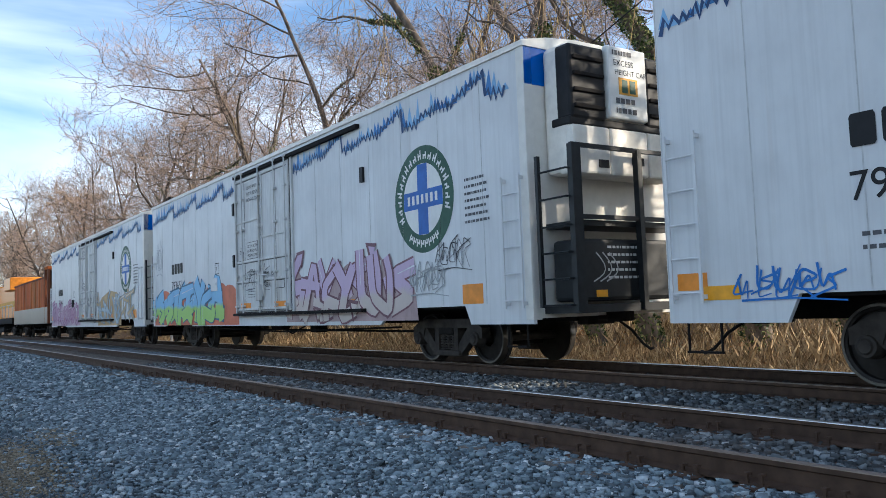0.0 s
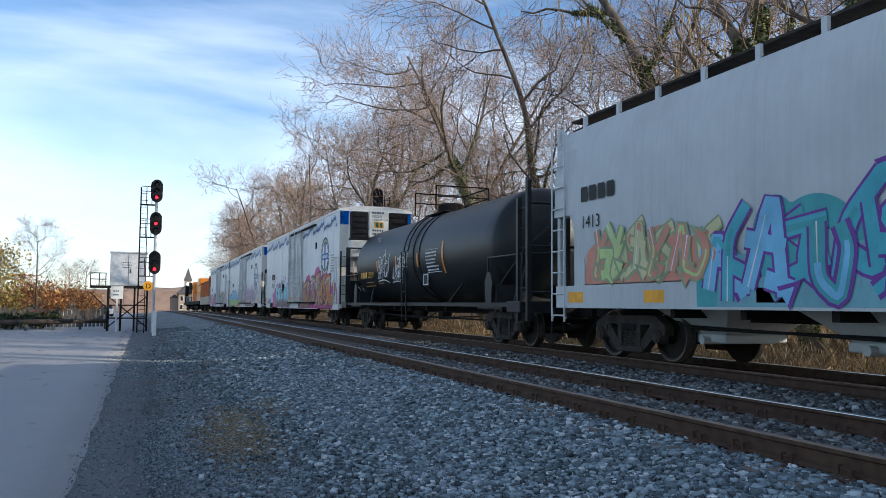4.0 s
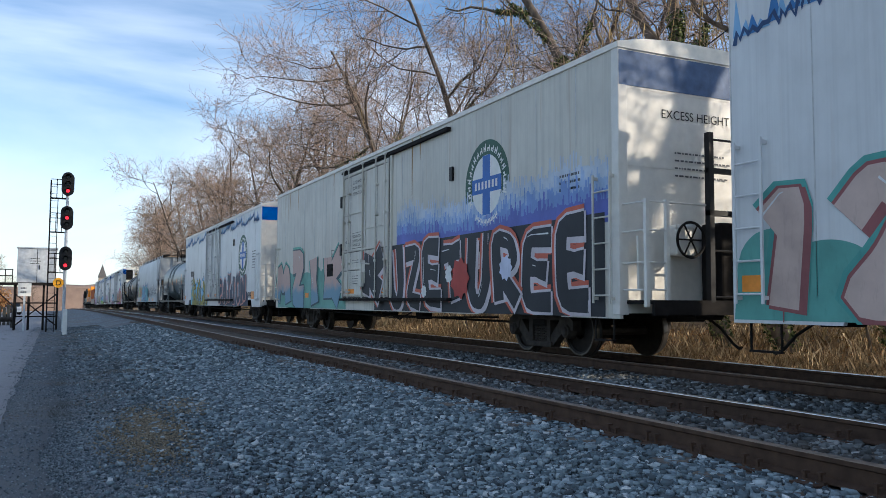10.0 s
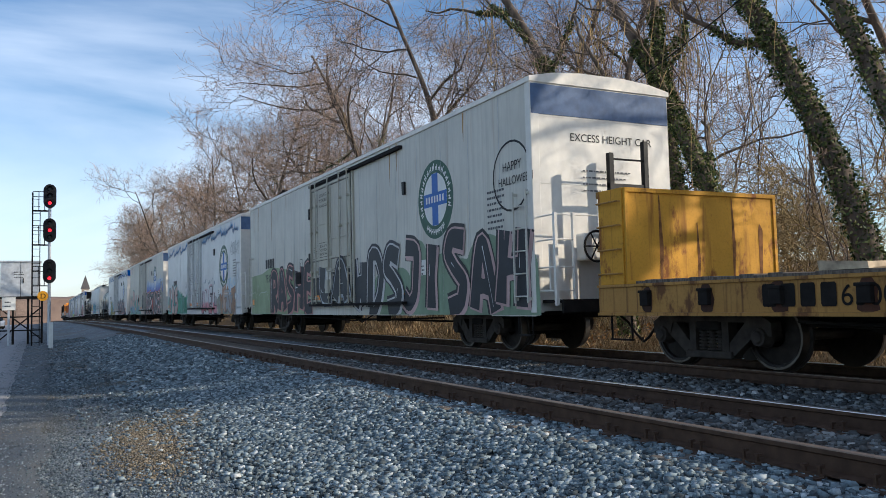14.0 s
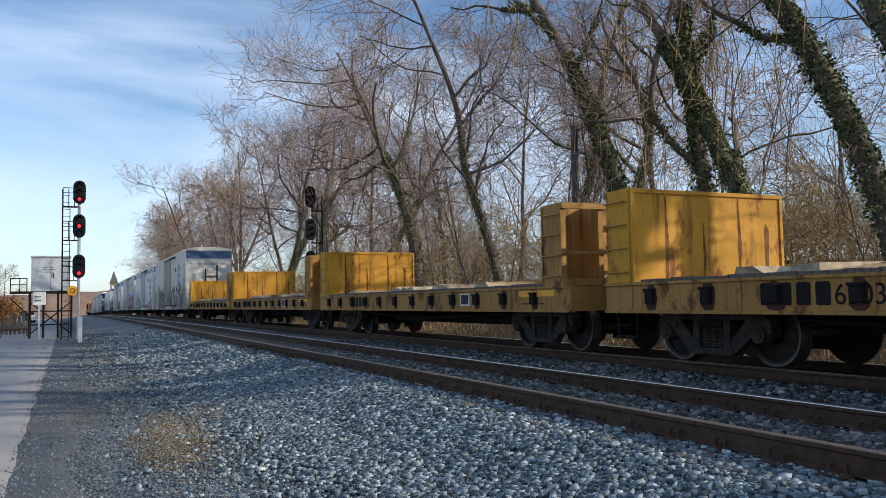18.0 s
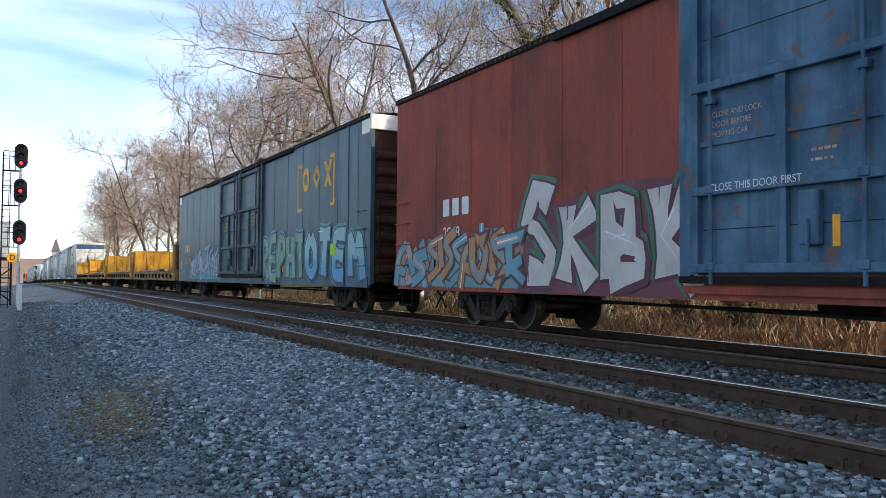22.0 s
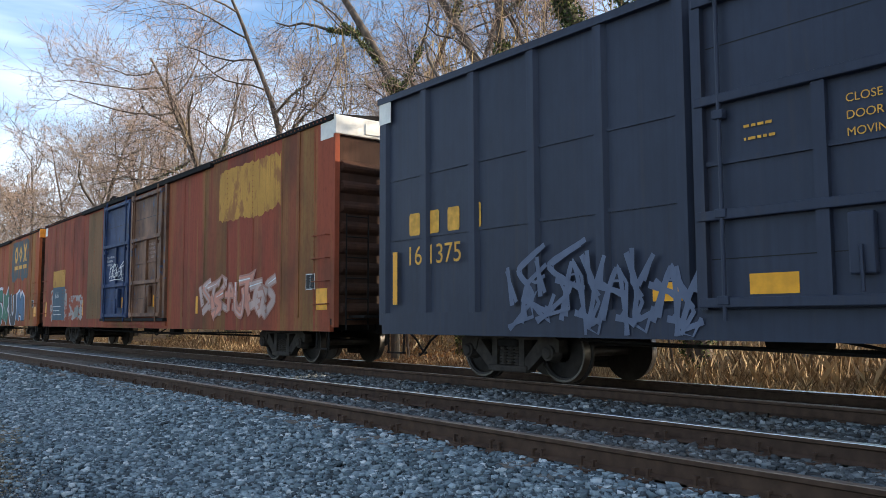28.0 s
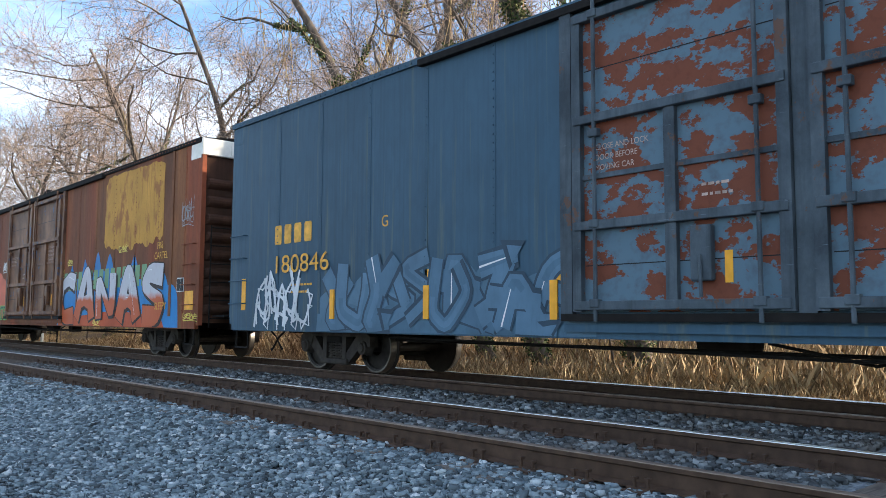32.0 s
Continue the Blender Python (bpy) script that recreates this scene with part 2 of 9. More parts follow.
def rusted(name, a, b, c):
    """Old red-brown paint gone to rust: each sheet its own shade, with tall soft runs and soot."""
    k = Nodes(name, 0.8)
    xyz, row, cell, rnd = k.n("SeparateXYZ"), k.n("Math"), k.n("Math"), k.n("TexWhiteNoise")
    k.link(k.co, xyz.inputs[0])
    row.operation, cell.operation, rnd.noise_dimensions = "MULTIPLY_ADD", "FLOOR", "1D"
    row.inputs[1].default_value, row.inputs[2].default_value = 1 / 1.42, 0.302
    k.link(xyz.outputs["Y"], row.inputs[0])
    k.link(row.outputs[0], cell.inputs[0])
    k.link(cell.outputs[0], rnd.inputs["W"])
    col = k.ramp(rnd.outputs["Value"], (0.0, a), (0.35, b), (0.62, a), (0.8, tuple(v * 0.8 for v in c)), (1.0, tuple(v * 0.42 for v in c)))
    col = k.mix(k.ramp(k.noise(0.8, 4, (1, 1.6, 0.05)), (0.38, 0.0), (0.62, 0.75)), col, b)
    col = k.mix(k.ramp(k.noise(1.3, 6, (1, 1.8, 0.10)), (0.52, 0.0), (0.70, 0.75)), col, c)
    col = k.mix(k.ramp(k.noise(0.7, 7, (1, 1.2, 0.6), 0.62), (0.46, 0.0), (0.66, 0.7)), col, (a[0] * 0.30, a[1] * 0.55, a[2] * 0.7))
    col = k.mix(k.ramp(k.noise(14, 6, (1, 1, 0.5)), (0.5, 0.0), (0.8, 0.45)), col, tuple(v * 0.4 for v in a))
    col = k.mix(k.ramp(k.noise(6, 7, (1, 2.6, 0.07)), (0.5, 0.0), (0.8, 0.5)), col, tuple(v * 0.45 for v in b))
    k.bump(k.noise(30, 4), 0.2, 0.006)
    return k.done(col)


def peeling(name, a, b):
    k = Nodes(name, 0.75)
    col = k.mix(k.ramp(k.noise(1.9, 11, (1, 1, 1.5), 0.66), (0.50, 0.0), (0.515, 1.0)), a, b)
    col = k.mix(k.ramp(k.noise(9, 5), (0.5, 0.0), (0.8, 0.4)), col, tuple(v * 0.4 for v in b))
    return k.done(col)


def worn_door(name, a, b, rust):
    """Door paint rubbed pale in places, with chips, thin scratches and rust runs."""
    k = Nodes(name, 0.6)
    col = k.ramp(k.noise(1.5, 8, (1, 1, 0.7), 0.68), (0.34, tuple(v * 0.75 for v in a)), (0.66, tuple(v * 1.15 for v in b)))
    col = k.mix(k.ramp(k.noise(4.5, 7, (1, 2.2, 0.12)), (0.5, 0.0), (0.75, 0.55)), col, tuple(v * 0.4 for v in a))
    col = k.mix(k.ramp(k.noise(2.2, 11, (1, 1.3, 1.0), 0.72), (0.585, 0.0), (0.61, 0.8)), col, rust)
    col = k.mix(k.ramp(k.noise(26, 4, (1, 0.12, 1.4)), (0.68, 0.0), (0.74, 0.5)), col, tuple(min(1, v * 2.2) for v in b))
    k.bump(k.noise(3, 4), 0.2, 0.02)
    return k.done(col)


def stained(name, c, rust):
    """Old yellow paint with ragged rust patches and runs below them."""
    k = Nodes(name, 0.7)
    col = k.ramp(k.noise(1.1, 6), (0.3, tuple(v * 0.72 for v in c)), (0.7, c))
    col = k.mix(k.ramp(k.noise(2.3, 10, (1, 1, 0.55), 0.68), (0.54, 0.0), (0.62, 0.9)), col, rust)
    col = k.mix(k.ramp(k.noise(6.5, 7, (1, 2.4, 0.09)), (0.55, 0.0), (0.72, 0.75)), col, tuple(v * 0.8 for v in rust))
    col = k.mix(k.ramp(k.noise(24, 5), (0.5, 0.0), (0.8, 0.4)), col, tuple(v * 0.4 for v in c))
    k.bump(k.noise(5, 4), 0.25, 0.02)
    return k.done(col)


MAT = {}
MAT["white"] = paint("reefer_white", (0.70, 0.705, 0.70), (0.36, 0.22, 0.10), 0.10, 0.42, 0.10)
MAT["cream"] = paint("reefer_aged_white", (0.65, 0.62, 0.54), (0.34, 0.18, 0.06), 0.30, 0.5, 0.16)
MAT["aged_door"] = paint("aged_door", (0.52, 0.49, 0.40), (0.30, 0.16, 0.06), 0.3, 0.5, 0.2)
MAT["rust_run"] = plain("rust_run", (0.36, 0.22, 0.10), 0.8, 0.0, 0.4, 8)
MAT["rust_run_dark"] = plain("rust_run_dark", (0.17, 0.075, 0.028), 0.85, 0.0, 0.5, 7)
MAT["steel_white"] = plain("end_sheet", (0.68, 0.655, 0.60), 0.35, 0.0, 0.06)
MAT["hopper"] = paint("hopper_pale_grey", (0.56, 0.58, 0.58), (0.3, 0.25, 0.2), 0.08, 0.5, 0.12)
MAT["tank_black"] = paint("tank_black", (0.018, 0.020, 0.021), (0.07, 0.06, 0.05), 0.2, 0.42, 0.2)
MAT["tank_grey"] = paint("tank_dark_grey", (0.135, 0.165, 0.168), (0.20, 0.20, 0.17), 0.3, 0.33, 0.3)
MAT["blue"] = paint("boxcar_blue", (0.066, 0.128, 0.165), (0.14, 0.20, 0.23), 0.45, 0.45, 0.45, (0.042, 0.085, 0.112))
MAT["slate"] = paint("boxcar_slate_blue", (0.050, 0.106, 0.158), (0.20, 0.20, 0.12), 0.35, 0.6, 0.3)
MAT["navy"] = paint("boxcar_navy", (0.040, 0.048, 0.075), (0.08, 0.06, 0.05), 0.25, 0.5, 0.3)
MAT["door_blue"] = worn_door("door_blue", (0.045, 0.100, 0.165), (0.085, 0.155, 0.225), (0.16, 0.085, 0.045))
MAT["door_navy"] = worn_door("door_navy", (0.016, 0.030, 0.085), (0.030, 0.055, 0.13), (0.05, 0.04, 0.04))
MAT["red"] = rusted("boxcar_red_brown", (0.37, 0.078, 0.048), (0.24, 0.068, 0.050), (0.39, 0.110, 0.068))
# soot on the car ends, deepened in colour for the next car's shade
MAT["sooty_shaded_end"] = rusted("sooty_shaded_end", (0.075, 0.032, 0.018), (0.035, 0.020, 0.014), (0.12, 0.050, 0.024))
MAT["seam_grey"] = plain("seam_grey", (0.50, 0.50, 0.49), 0.6, 0.0, 0.2)
MAT["door_dark"] = worn_door("door_dark", (0.038, 0.052, 0.066), (0.08, 0.102, 0.12), (0.12, 0.055, 0.03))
MAT["door_red"] = worn_door("door_red", (0.22, 0.045, 0.036), (0.33, 0.085, 0.07), (0.12, 0.05, 0.035))
MAT["rust"] = rusted("boxcar_rust", (0.44, 0.115, 0.036), (0.34, 0.075, 0.034), (0.40, 0.215, 0.060))
MAT["rust_olive"] = rusted("boxcar_rust_olive", (0.34, 0.082, 0.036), (0.27, 0.060, 0.034), (0.29, 0.165, 0.050))
MAT["olive_sheet"] = rusted("olive_side_sheet", (0.30, 0.125, 0.045), (0.20, 0.120, 0.058), (0.33, 0.155, 0.05))
MAT["rust2"] = rusted("boxcar_rust_dark", (0.30, 0.072, 0.030), (0.15, 0.070, 0.040), (0.31, 0.125, 0.048))
MAT["door_rust"] = worn_door("door_rust_brown", (0.105, 0.054, 0.036), (0.21, 0.105, 0.058), (0.055, 0.09, 0.16))
MAT["patch_blue"] = stained("patch_blue", (0.085, 0.115, 0.125), (0.24, 0.095, 0.038))
MAT["door_white"] = paint("door_white", (0.63, 0.63, 0.61), (0.24, 0.16, 0.09), 0.32, 0.45, 0.35)
MAT["sooty_sill"] = rusted("sooty_sill", (0.075, 0.030, 0.018), (0.040, 0.026, 0.020), (0.10, 0.045, 0.022))
MAT["peel"] = peeling("door_peeling_paint", (0.105, 0.165, 0.210), (0.165, 0.052, 0.028))
MAT["yellow"] = stained("flat_yellow", (0.62, 0.31, 0.03), (0.20, 0.065, 0.018))
MAT["ochre"] = stained("flat_ochre", (0.42, 0.225, 0.060), (0.11, 0.045, 0.018))
MAT["under"] = plain("underframe_black", (0.013, 0.011, 0.010), 0.9, 0.0, 0.4)
MAT["truck"] = plain("cast_steel_dusty", (0.045, 0.037, 0.031), 0.8, 0.1, 0.4)
MAT["wheel"] = plain("wheel_steel", (0.035, 0.030, 0.027), 0.6, 0.5, 0.35)
MAT["rim"] = plain("wheel_tread", (0.11, 0.10, 0.09), 0.4, 0.8, 0.2)
MAT["rail"] = plain("rail_side_rust", (0.075, 0.045, 0.030), 0.8, 0.2, 0.3, 9)
MAT["rail_top"] = plain("rail_head_bright", (0.52, 0.52, 0.54), 0.28, 0.95, 0.1)
MAT["rail_top_dull"] = plain("rail_head_dull", (0.22, 0.17, 0.135), 0.5, 0.7, 0.2)
MAT["faded_print"] = plain("faded_print", (0.42, 0.31, 0.26), 0.7, 0.0, 0.3)
MAT["fine_print"] = plain("fine_print", (0.10, 0.10, 0.105), 0.6, 0.0, 0.2)
MAT["black"] = plain("black_paint", (0.012, 0.012, 0.013), 0.55, 0.0, 0.3)
MAT["dark_blue"] = plain("blue_paint", (0.002, 0.10, 0.42), 0.22, 0.0, 0.12)
MAT["dark_blue"].node_tree.nodes["Principled BSDF"].inputs["Specular IOR Level"].default_value = 0.15
MAT["grey_blue"] = plain("faded_blue_paint", (0.08, 0.13, 0.24), 0.55, 0.0, 0.2)
MAT["green"] = plain("emblem_green", (0.030, 0.090, 0.058), 0.5, 0.0, 0.2)
MAT["emblem_blue"] = plain("emblem_blue", (0.035, 0.13, 0.42), 0.5, 0.0, 0.15)
MAT["emblem_white"] = plain("emblem_white", (0.72, 0.72, 0.68), 0.5, 0.0, 0.06)
MAT["reflect_yellow"] = plain("reflector_yellow", (0.80, 0.36, 0.02), 0.35, 0.0, 0.15)
MAT["amber"] = plain("reflector_amber", (0.75, 0.26, 0.03), 0.35, 0.0, 0.15)
MAT["letter_yellow"] = plain("faded_yellow_letters", (0.66, 0.34, 0.05), 0.6, 0.0, 0.3)
MAT["peeled"] = peeling("peeled_pale_paint", (0.36, 0.33, 0.30), (0.31, 0.085, 0.045))
MAT["old_yellow"] = stained("old_yellow_panel", (0.60, 0.305, 0.050), (0.30, 0.115, 0.035))
MAT["letter_white"] = plain("white_letters", (0.62, 0.62, 0.60), 0.6, 0.0, 0.15)
MAT["steel"] = plain("galvanised_steel", (0.50, 0.52, 0.54), 0.42, 0.25, 0.15)
MAT["rack"] = plain("rack_black_enamel", (0.016, 0.018, 0.020), 0.45, 0.0, 0.3)
MAT["frost"] = plain("roof_white", (0.78, 0.74, 0.66), 0.5, 0.0, 0.1)

# ---- the lie of the land ----
NEAR_RAIL, FAR_RAIL, TRAIN_RAIL = 4.41, 5.99, 8.43
TRAIN_X = TRAIN_RAIL + 0.755
SPEED = 11.81


def sag(y):
    """The line falls away gently in the distance."""
    return -0.0000285 * max(0.0, y - 25.0) ** 2 if y < 300 else -2.155 - 0.0157 * (y - 300)


PROFILE = [(-900, -6), (-300, -4), (-60, -1.2), (-24, -0.75), (-8.6, -0.66), (-0.45, -0.63), (0.3, -0.62), (1.6, -0.56), (2.7, -0.46), (3.3, -0.33), (3.75, -0.23), (4.1, -0.205),
           (5.2, -0.20), (6.4, -0.205), (7.2, -0.25), (8.0, -0.205), (9.2, -0.20), (10.3, -0.205), (10.9, -0.24), (11.8, -0.55), (12.6, -0.6), (14, -0.35), (18, 0.1), (26, 0.9), (50, 3.0), (120, 7), (400, 10), (900, 12)]


def land(x, y):
    z = float(np.interp(x, [p[0] for p in PROFILE], [p[1] for p in PROFILE]))
    return z + (sag(y) if -40 < x < 40 else sag(y) * 0.6)


def gravel_material():
    k = Nodes("grey_gravel_ground", 0.9)
    vo = k.n("TexVoronoi", Scale=26.0)
    k.link(k.co, vo.inputs["Vector"])
    stones = k.ramp(vo.outputs["Color"], (0.1, (0.07, 0.086, 0.096)), (0.9, (0.31, 0.355, 0.38)))
    fine = k.ramp(k.noise(60, 5), (0.3, (0.075, 0.08, 0.088)), (0.7, (0.25, 0.262, 0.275)))
    col = k.mix(k.ramp(k.noise(0.5, 4), (0.4, 0.0), (0.6, 1.0)), stones, fine)
    dirt = k.ramp(k.noise(0.32, 5), (0.52, 0.0), (0.70, 0.6))
    col = k.mix(dirt, col, (0.22, 0.165, 0.10))
    k.bump(vo.outputs["Distance"], 0.9, 0.03)
    return k.done(col)


def stone_material():
    k = Nodes("ballast_stone", 0.85)
    col = k.ramp(k.island(), (0.0, (0.040, 0.051, 0.058)), (0.45, (0.140, 0.184, 0.206)), (0.90, (0.31, 0.375, 0.40)), (1.0, (0.60, 0.62, 0.62)))
    col = k.mix(k.ramp(k.noise(40, 4), (0.4, 0.0), (0.75, 0.4)), col, (0.10, 0.09, 0.08))
    return k.done(col)


def fouled_material():
    k = Nodes("fouled_ballast_stone", 0.9)
    col = k.ramp(k.island(), (0.0, (0.034, 0.038, 0.040)), (0.5, (0.100, 0.112, 0.116)), (0.92, (0.24, 0.26, 0.26)), (1.0, (0.45, 0.46, 0.45)))
    col = k.mix(k.ramp(k.noise(1.1, 5), (0.42, 0.0), (0.70, 0.6)), col, (0.085, 0.064, 0.046))
    return k.done(col)


MAT["gravel"] = gravel_material()
MAT["fouled"] = fouled_material()
grit_k = Nodes("fine_grit", 0.9)
MAT["grit"] = grit_k.done(grit_k.mix(grit_k.ramp(grit_k.noise(0.55, 5), (0.5, 0.0), (0.68, 0.55)), grit_k.ramp(grit_k.island(), (0.0, (0.060, 0.074, 0.084)), (0.6, (0.155, 0.188, 0.206)), (1.0, (0.31, 0.345, 0.36))), (0.20, 0.155, 0.105)))
MAT["stone"] = stone_material()


def asphalt_material():
    k = Nodes("worn_asphalt", 0.85)
    col = k.ramp(k.noise(90, 4), (0.3, (0.20, 0.20, 0.205)), (0.7, (0.33, 0.33, 0.34)))
    col = k.mix(k.ramp(k.noise(0.7, 5), (0.45, 0.0), (0.7, 0.5)), col, (0.30, 0.295, 0.285))
    col = k.mix(k.ramp(k.noise(2.5, 8, (1, 0.4, 1)), (0.6, 0.0), (0.68, 0.6)), col, (0.07, 0.07, 0.07))
    k.bump(k.noise(120, 3), 0.3, 0.006)
    return k.done(col)


def soil_material():
    k = Nodes("leaf_litter_soil", 0.95)
    col = k.ramp(k.noise(1.3, 6), (0.3, (0.10, 0.065, 0.035)), (0.7, (0.26, 0.17, 0.085)))
    col = k.mix(k.ramp(k.noise(22, 6), (0.4, 0.0), (0.75, 0.7)), col, (0.06, 0.045, 0.03))
    k.bump(k.noise(30, 5), 0.6, 0.03)
    return k.done(col)


MAT["asphalt"], MAT["soil"] = asphalt_material(), soil_material()

# ground: one sheet to the horizon
gx = [-900, -300, -120, -60, -24, -14, -8.6, -4, -0.45, -0.2] + [round(0.1 + 0.2 * i, 2) for i in range(65)] + [13.6, 14.5, 16, 18, 21, 26, 34, 50, 80, 120, 250, 400, 900]
gy = [-900, -300, -100, -50, -25, -12, -5] + [round(-2 + 0.4 * i, 2) for i in range(80)] + list(range(31, 62, 2)) + list(range(66, 140, 6)) + [150, 175, 200, 250, 300, 400, 600, 900, 1400]
gv, gf = [], []
for y in gy:
    for x in gx:
        rough = 0.012 * noise.noise((x * 0.9, y * 0.7, 3.0)) + 0.006 * noise.noise((x * 3.1, y * 3.0, 1.0)) - 0.008 if -0.3 < x < 13 and abs(y) < 70 else 0
        gv.append((x, y, land(x, y) + rough))
nx = len(gx)
for j in range(len(gy) - 1):
    for i in range(nx - 1):
        gf.append((j * nx + i, j * nx + i + 1, (j + 1) * nx + i + 1, (j + 1) * nx + i))
ground_mesh = raw_mesh("ground", gv, gf, MAT["gravel"], True)
ground_mesh.materials.append(MAT["soil"])
mids = np.array([(gx[i] + gx[i + 1]) / 2 for j in range(len(gy) - 1) for i in range(nx - 1)])
ground_mesh.polygons.foreach_set("material_index", ((mids > 11.2) | (mids < -14)).astype(np.int32))
ground = tagged(new("ground", ground_mesh), "grey gravel ground beside the tracks with brown soil under the trees", "ground", kind="structure")

# the road, a worn edge
rv, rf = [], []
ry = [-300, -60, -20] + [round(-6 + 0.35 * i, 2) for i in range(150)] + [60, 90, 140, 200]
for y in ry:
    e = -0.63 + 0.004 * min(y, 60) + 0.07 * noise.noise((y * 0.8, 2.0, 0)) + 0.05 * noise.noise((y * 3.1, 5.0, 0))
    for x in (-8.4, -5.0, -2.5, -1.2, e - 0.02, e):
        rv.append((x, y, land(x, y) + 0.035 - (0.05 if x == e else 0)))
for j in range(len(ry) - 1):
    for i in range(5):
        rf.append((j * 6 + i, j * 6 + i + 1, (j + 1) * 6 + i + 1, (j + 1) * 6 + i))
tagged(new("road", raw_mesh("road", rv, rf, MAT["asphalt"])), "worn grey asphalt road with a crumbling edge", "road", kind="structure")

sv, sf = [], []
for y in ry:
    a = -0.63 + 0.004 * min(y, 60) + 0.07 * noise.noise((y * 0.8, 2.0, 0)) - 0.05
    b = -0.17 + 0.016 * min(y, 60) + 0.16 * noise.noise((y * 0.6, 7.0, 0)) + 0.06 * noise.noise((y * 2.6, 8.0, 0))
    for x in (a, (a + b) / 2, b - 0.03, b):
        sv.append((x, y, land(x, y) + 0.026 - (0.04 if x == b else 0)))
for j in range(len(ry) - 1):
    for i in range(3):
        sf.append((j * 4 + i, j * 4 + i + 1, (j + 1) * 4 + i + 1, (j + 1) * 4 + i))
kk = Nodes("dark_shoulder", 0.9)
kc = kk.ramp(kk.noise(70, 5), (0.3, (0.055, 0.062, 0.070)), (0.72, (0.15, 0.162, 0.172)))
MAT["shoulder"] = kk.done(kk.mix(kk.ramp(kk.noise(1.4, 5), (0.5, 0.0), (0.72, 0.5)), kc, (0.13, 0.125, 0.115)))
tagged(new("road_shoulder", raw_mesh("road_shoulder", sv, sf, MAT["shoulder"])), "dark crumbled asphalt along the edge of the road", "road", kind="structure")

# ---- rails, ties, ballast ----
RY = [-60, -30, -12] + list(range(-8, 61, 4)) + [70, 85, 100, 120, 140, 160, 180, 200, 225, 250, 275, 300, 340, 400, 500, 600]


def swept(profile, x, ys):
    """A bar of that section along the track, following the grade."""
    n = len(profile)
    vs = [(x + px, y, pz + sag(y)) for y in ys for px, pz in profile]
    fs = [(j * n + i, j * n + (i + 1) % n, (j + 1) * n + (i + 1) % n, (j + 1) * n + i) for j in range(len(ys) - 1) for i in range(n)]
    return M().add(vs, fs)


RAIL_BODY = [(-0.070, -0.17), (0.070, -0.17), (0.070, -0.158), (0.012, -0.140), (0.010, -0.05), (0.036, -0.038), (0.036, -0.008), (-0.036, -0.008), (-0.036, -0.038), (-0.010, -0.05), (-0.012, -0.140), (-0.070, -0.158)]
RAIL_HEAD = [(-0.036, -0.010), (0.036, -0.010), (0.035, -0.003), (0.028, 0.0), (-0.028, 0.0), (-0.035, -0.003)]
tracks = []
for label, xs, tops in (("empty railway track with rusty rails on grey ballast", (NEAR_RAIL, FAR_RAIL), ("rail_top_dull", "rail_top")),
                        ("railway track under the passing train", (TRAIN_RAIL, TRAIN_RAIL + 1.51), ("rail_top_dull", "rail_top"))):
    tr = thing("railway_track", label, "railway track", "tracks", (0, 0, 0))
    for x, top in zip(xs, tops):
        body = part("rail", swept(RAIL_BODY, x, RY), MAT["rail"], tr)
        part("rail_head", swept(RAIL_HEAD, x, RY), MAT[top], body, "worn bright running surface" if top == "rail_top" else "dull worn running surface")
    tracks.append((tr, xs))

tie_k = Nodes("old_tie_timber", 0.9)
MAT["tie"] = tie_k.done(tie_k.mix(tie_k.ramp(tie_k.noise(12, 6, (0.25, 4, 1)), (0.35, 0.0), (0.7, 1.0)), (0.075, 0.062, 0.052), (0.18, 0.155, 0.13)))
rng = random.Random(5)
tie_meshes = []
for i in range(4):
    bm = bmesh.new()
    bmesh.ops.create_cube(bm, size=1, matrix=Matrix.Diagonal((2.62, 0.225, 0.17, 1)))
    bmesh.ops.bevel(bm, geom=bm.edges[:], offset=0.018, segments=1, affect="EDGES")
    bmesh.ops.subdivide_edges(bm, edges=[e for e in bm.edges if e.calc_length() > 1], cuts=5)
    for v in bm.verts:
        v.co += Vector((0, 0.012 * noise.noise((v.co.x * 2, i * 5.0, v.co.y * 9)), 0.010 * noise.noise((v.co.x * 1.5, i * 3.0, 4.0))))
    tie_meshes.append(M().take(bm).mesh("tie"))
    tie_meshes[-1].materials.append(MAT["tie"])
plate_mesh = M().box(-0.18, -0.10, -0.014, 0.18, 0.10, 0.0).box(-0.10, -0.10, 0, -0.075, 0.10, 0.016).box(0.075, -0.10, 0, 0.10, 0.10, 0.016).mesh("tie_plate")
spike_mesh = M().box(-0.010, -0.010, -0.05, 0.010, 0.010, 0.045).box(-0.018, -0.016, 0.045, 0.030, 0.016, 0.062).mesh("spike")
for me in (plate_mesh, spike_mesh):
    me.materials.append(MAT["rail"])
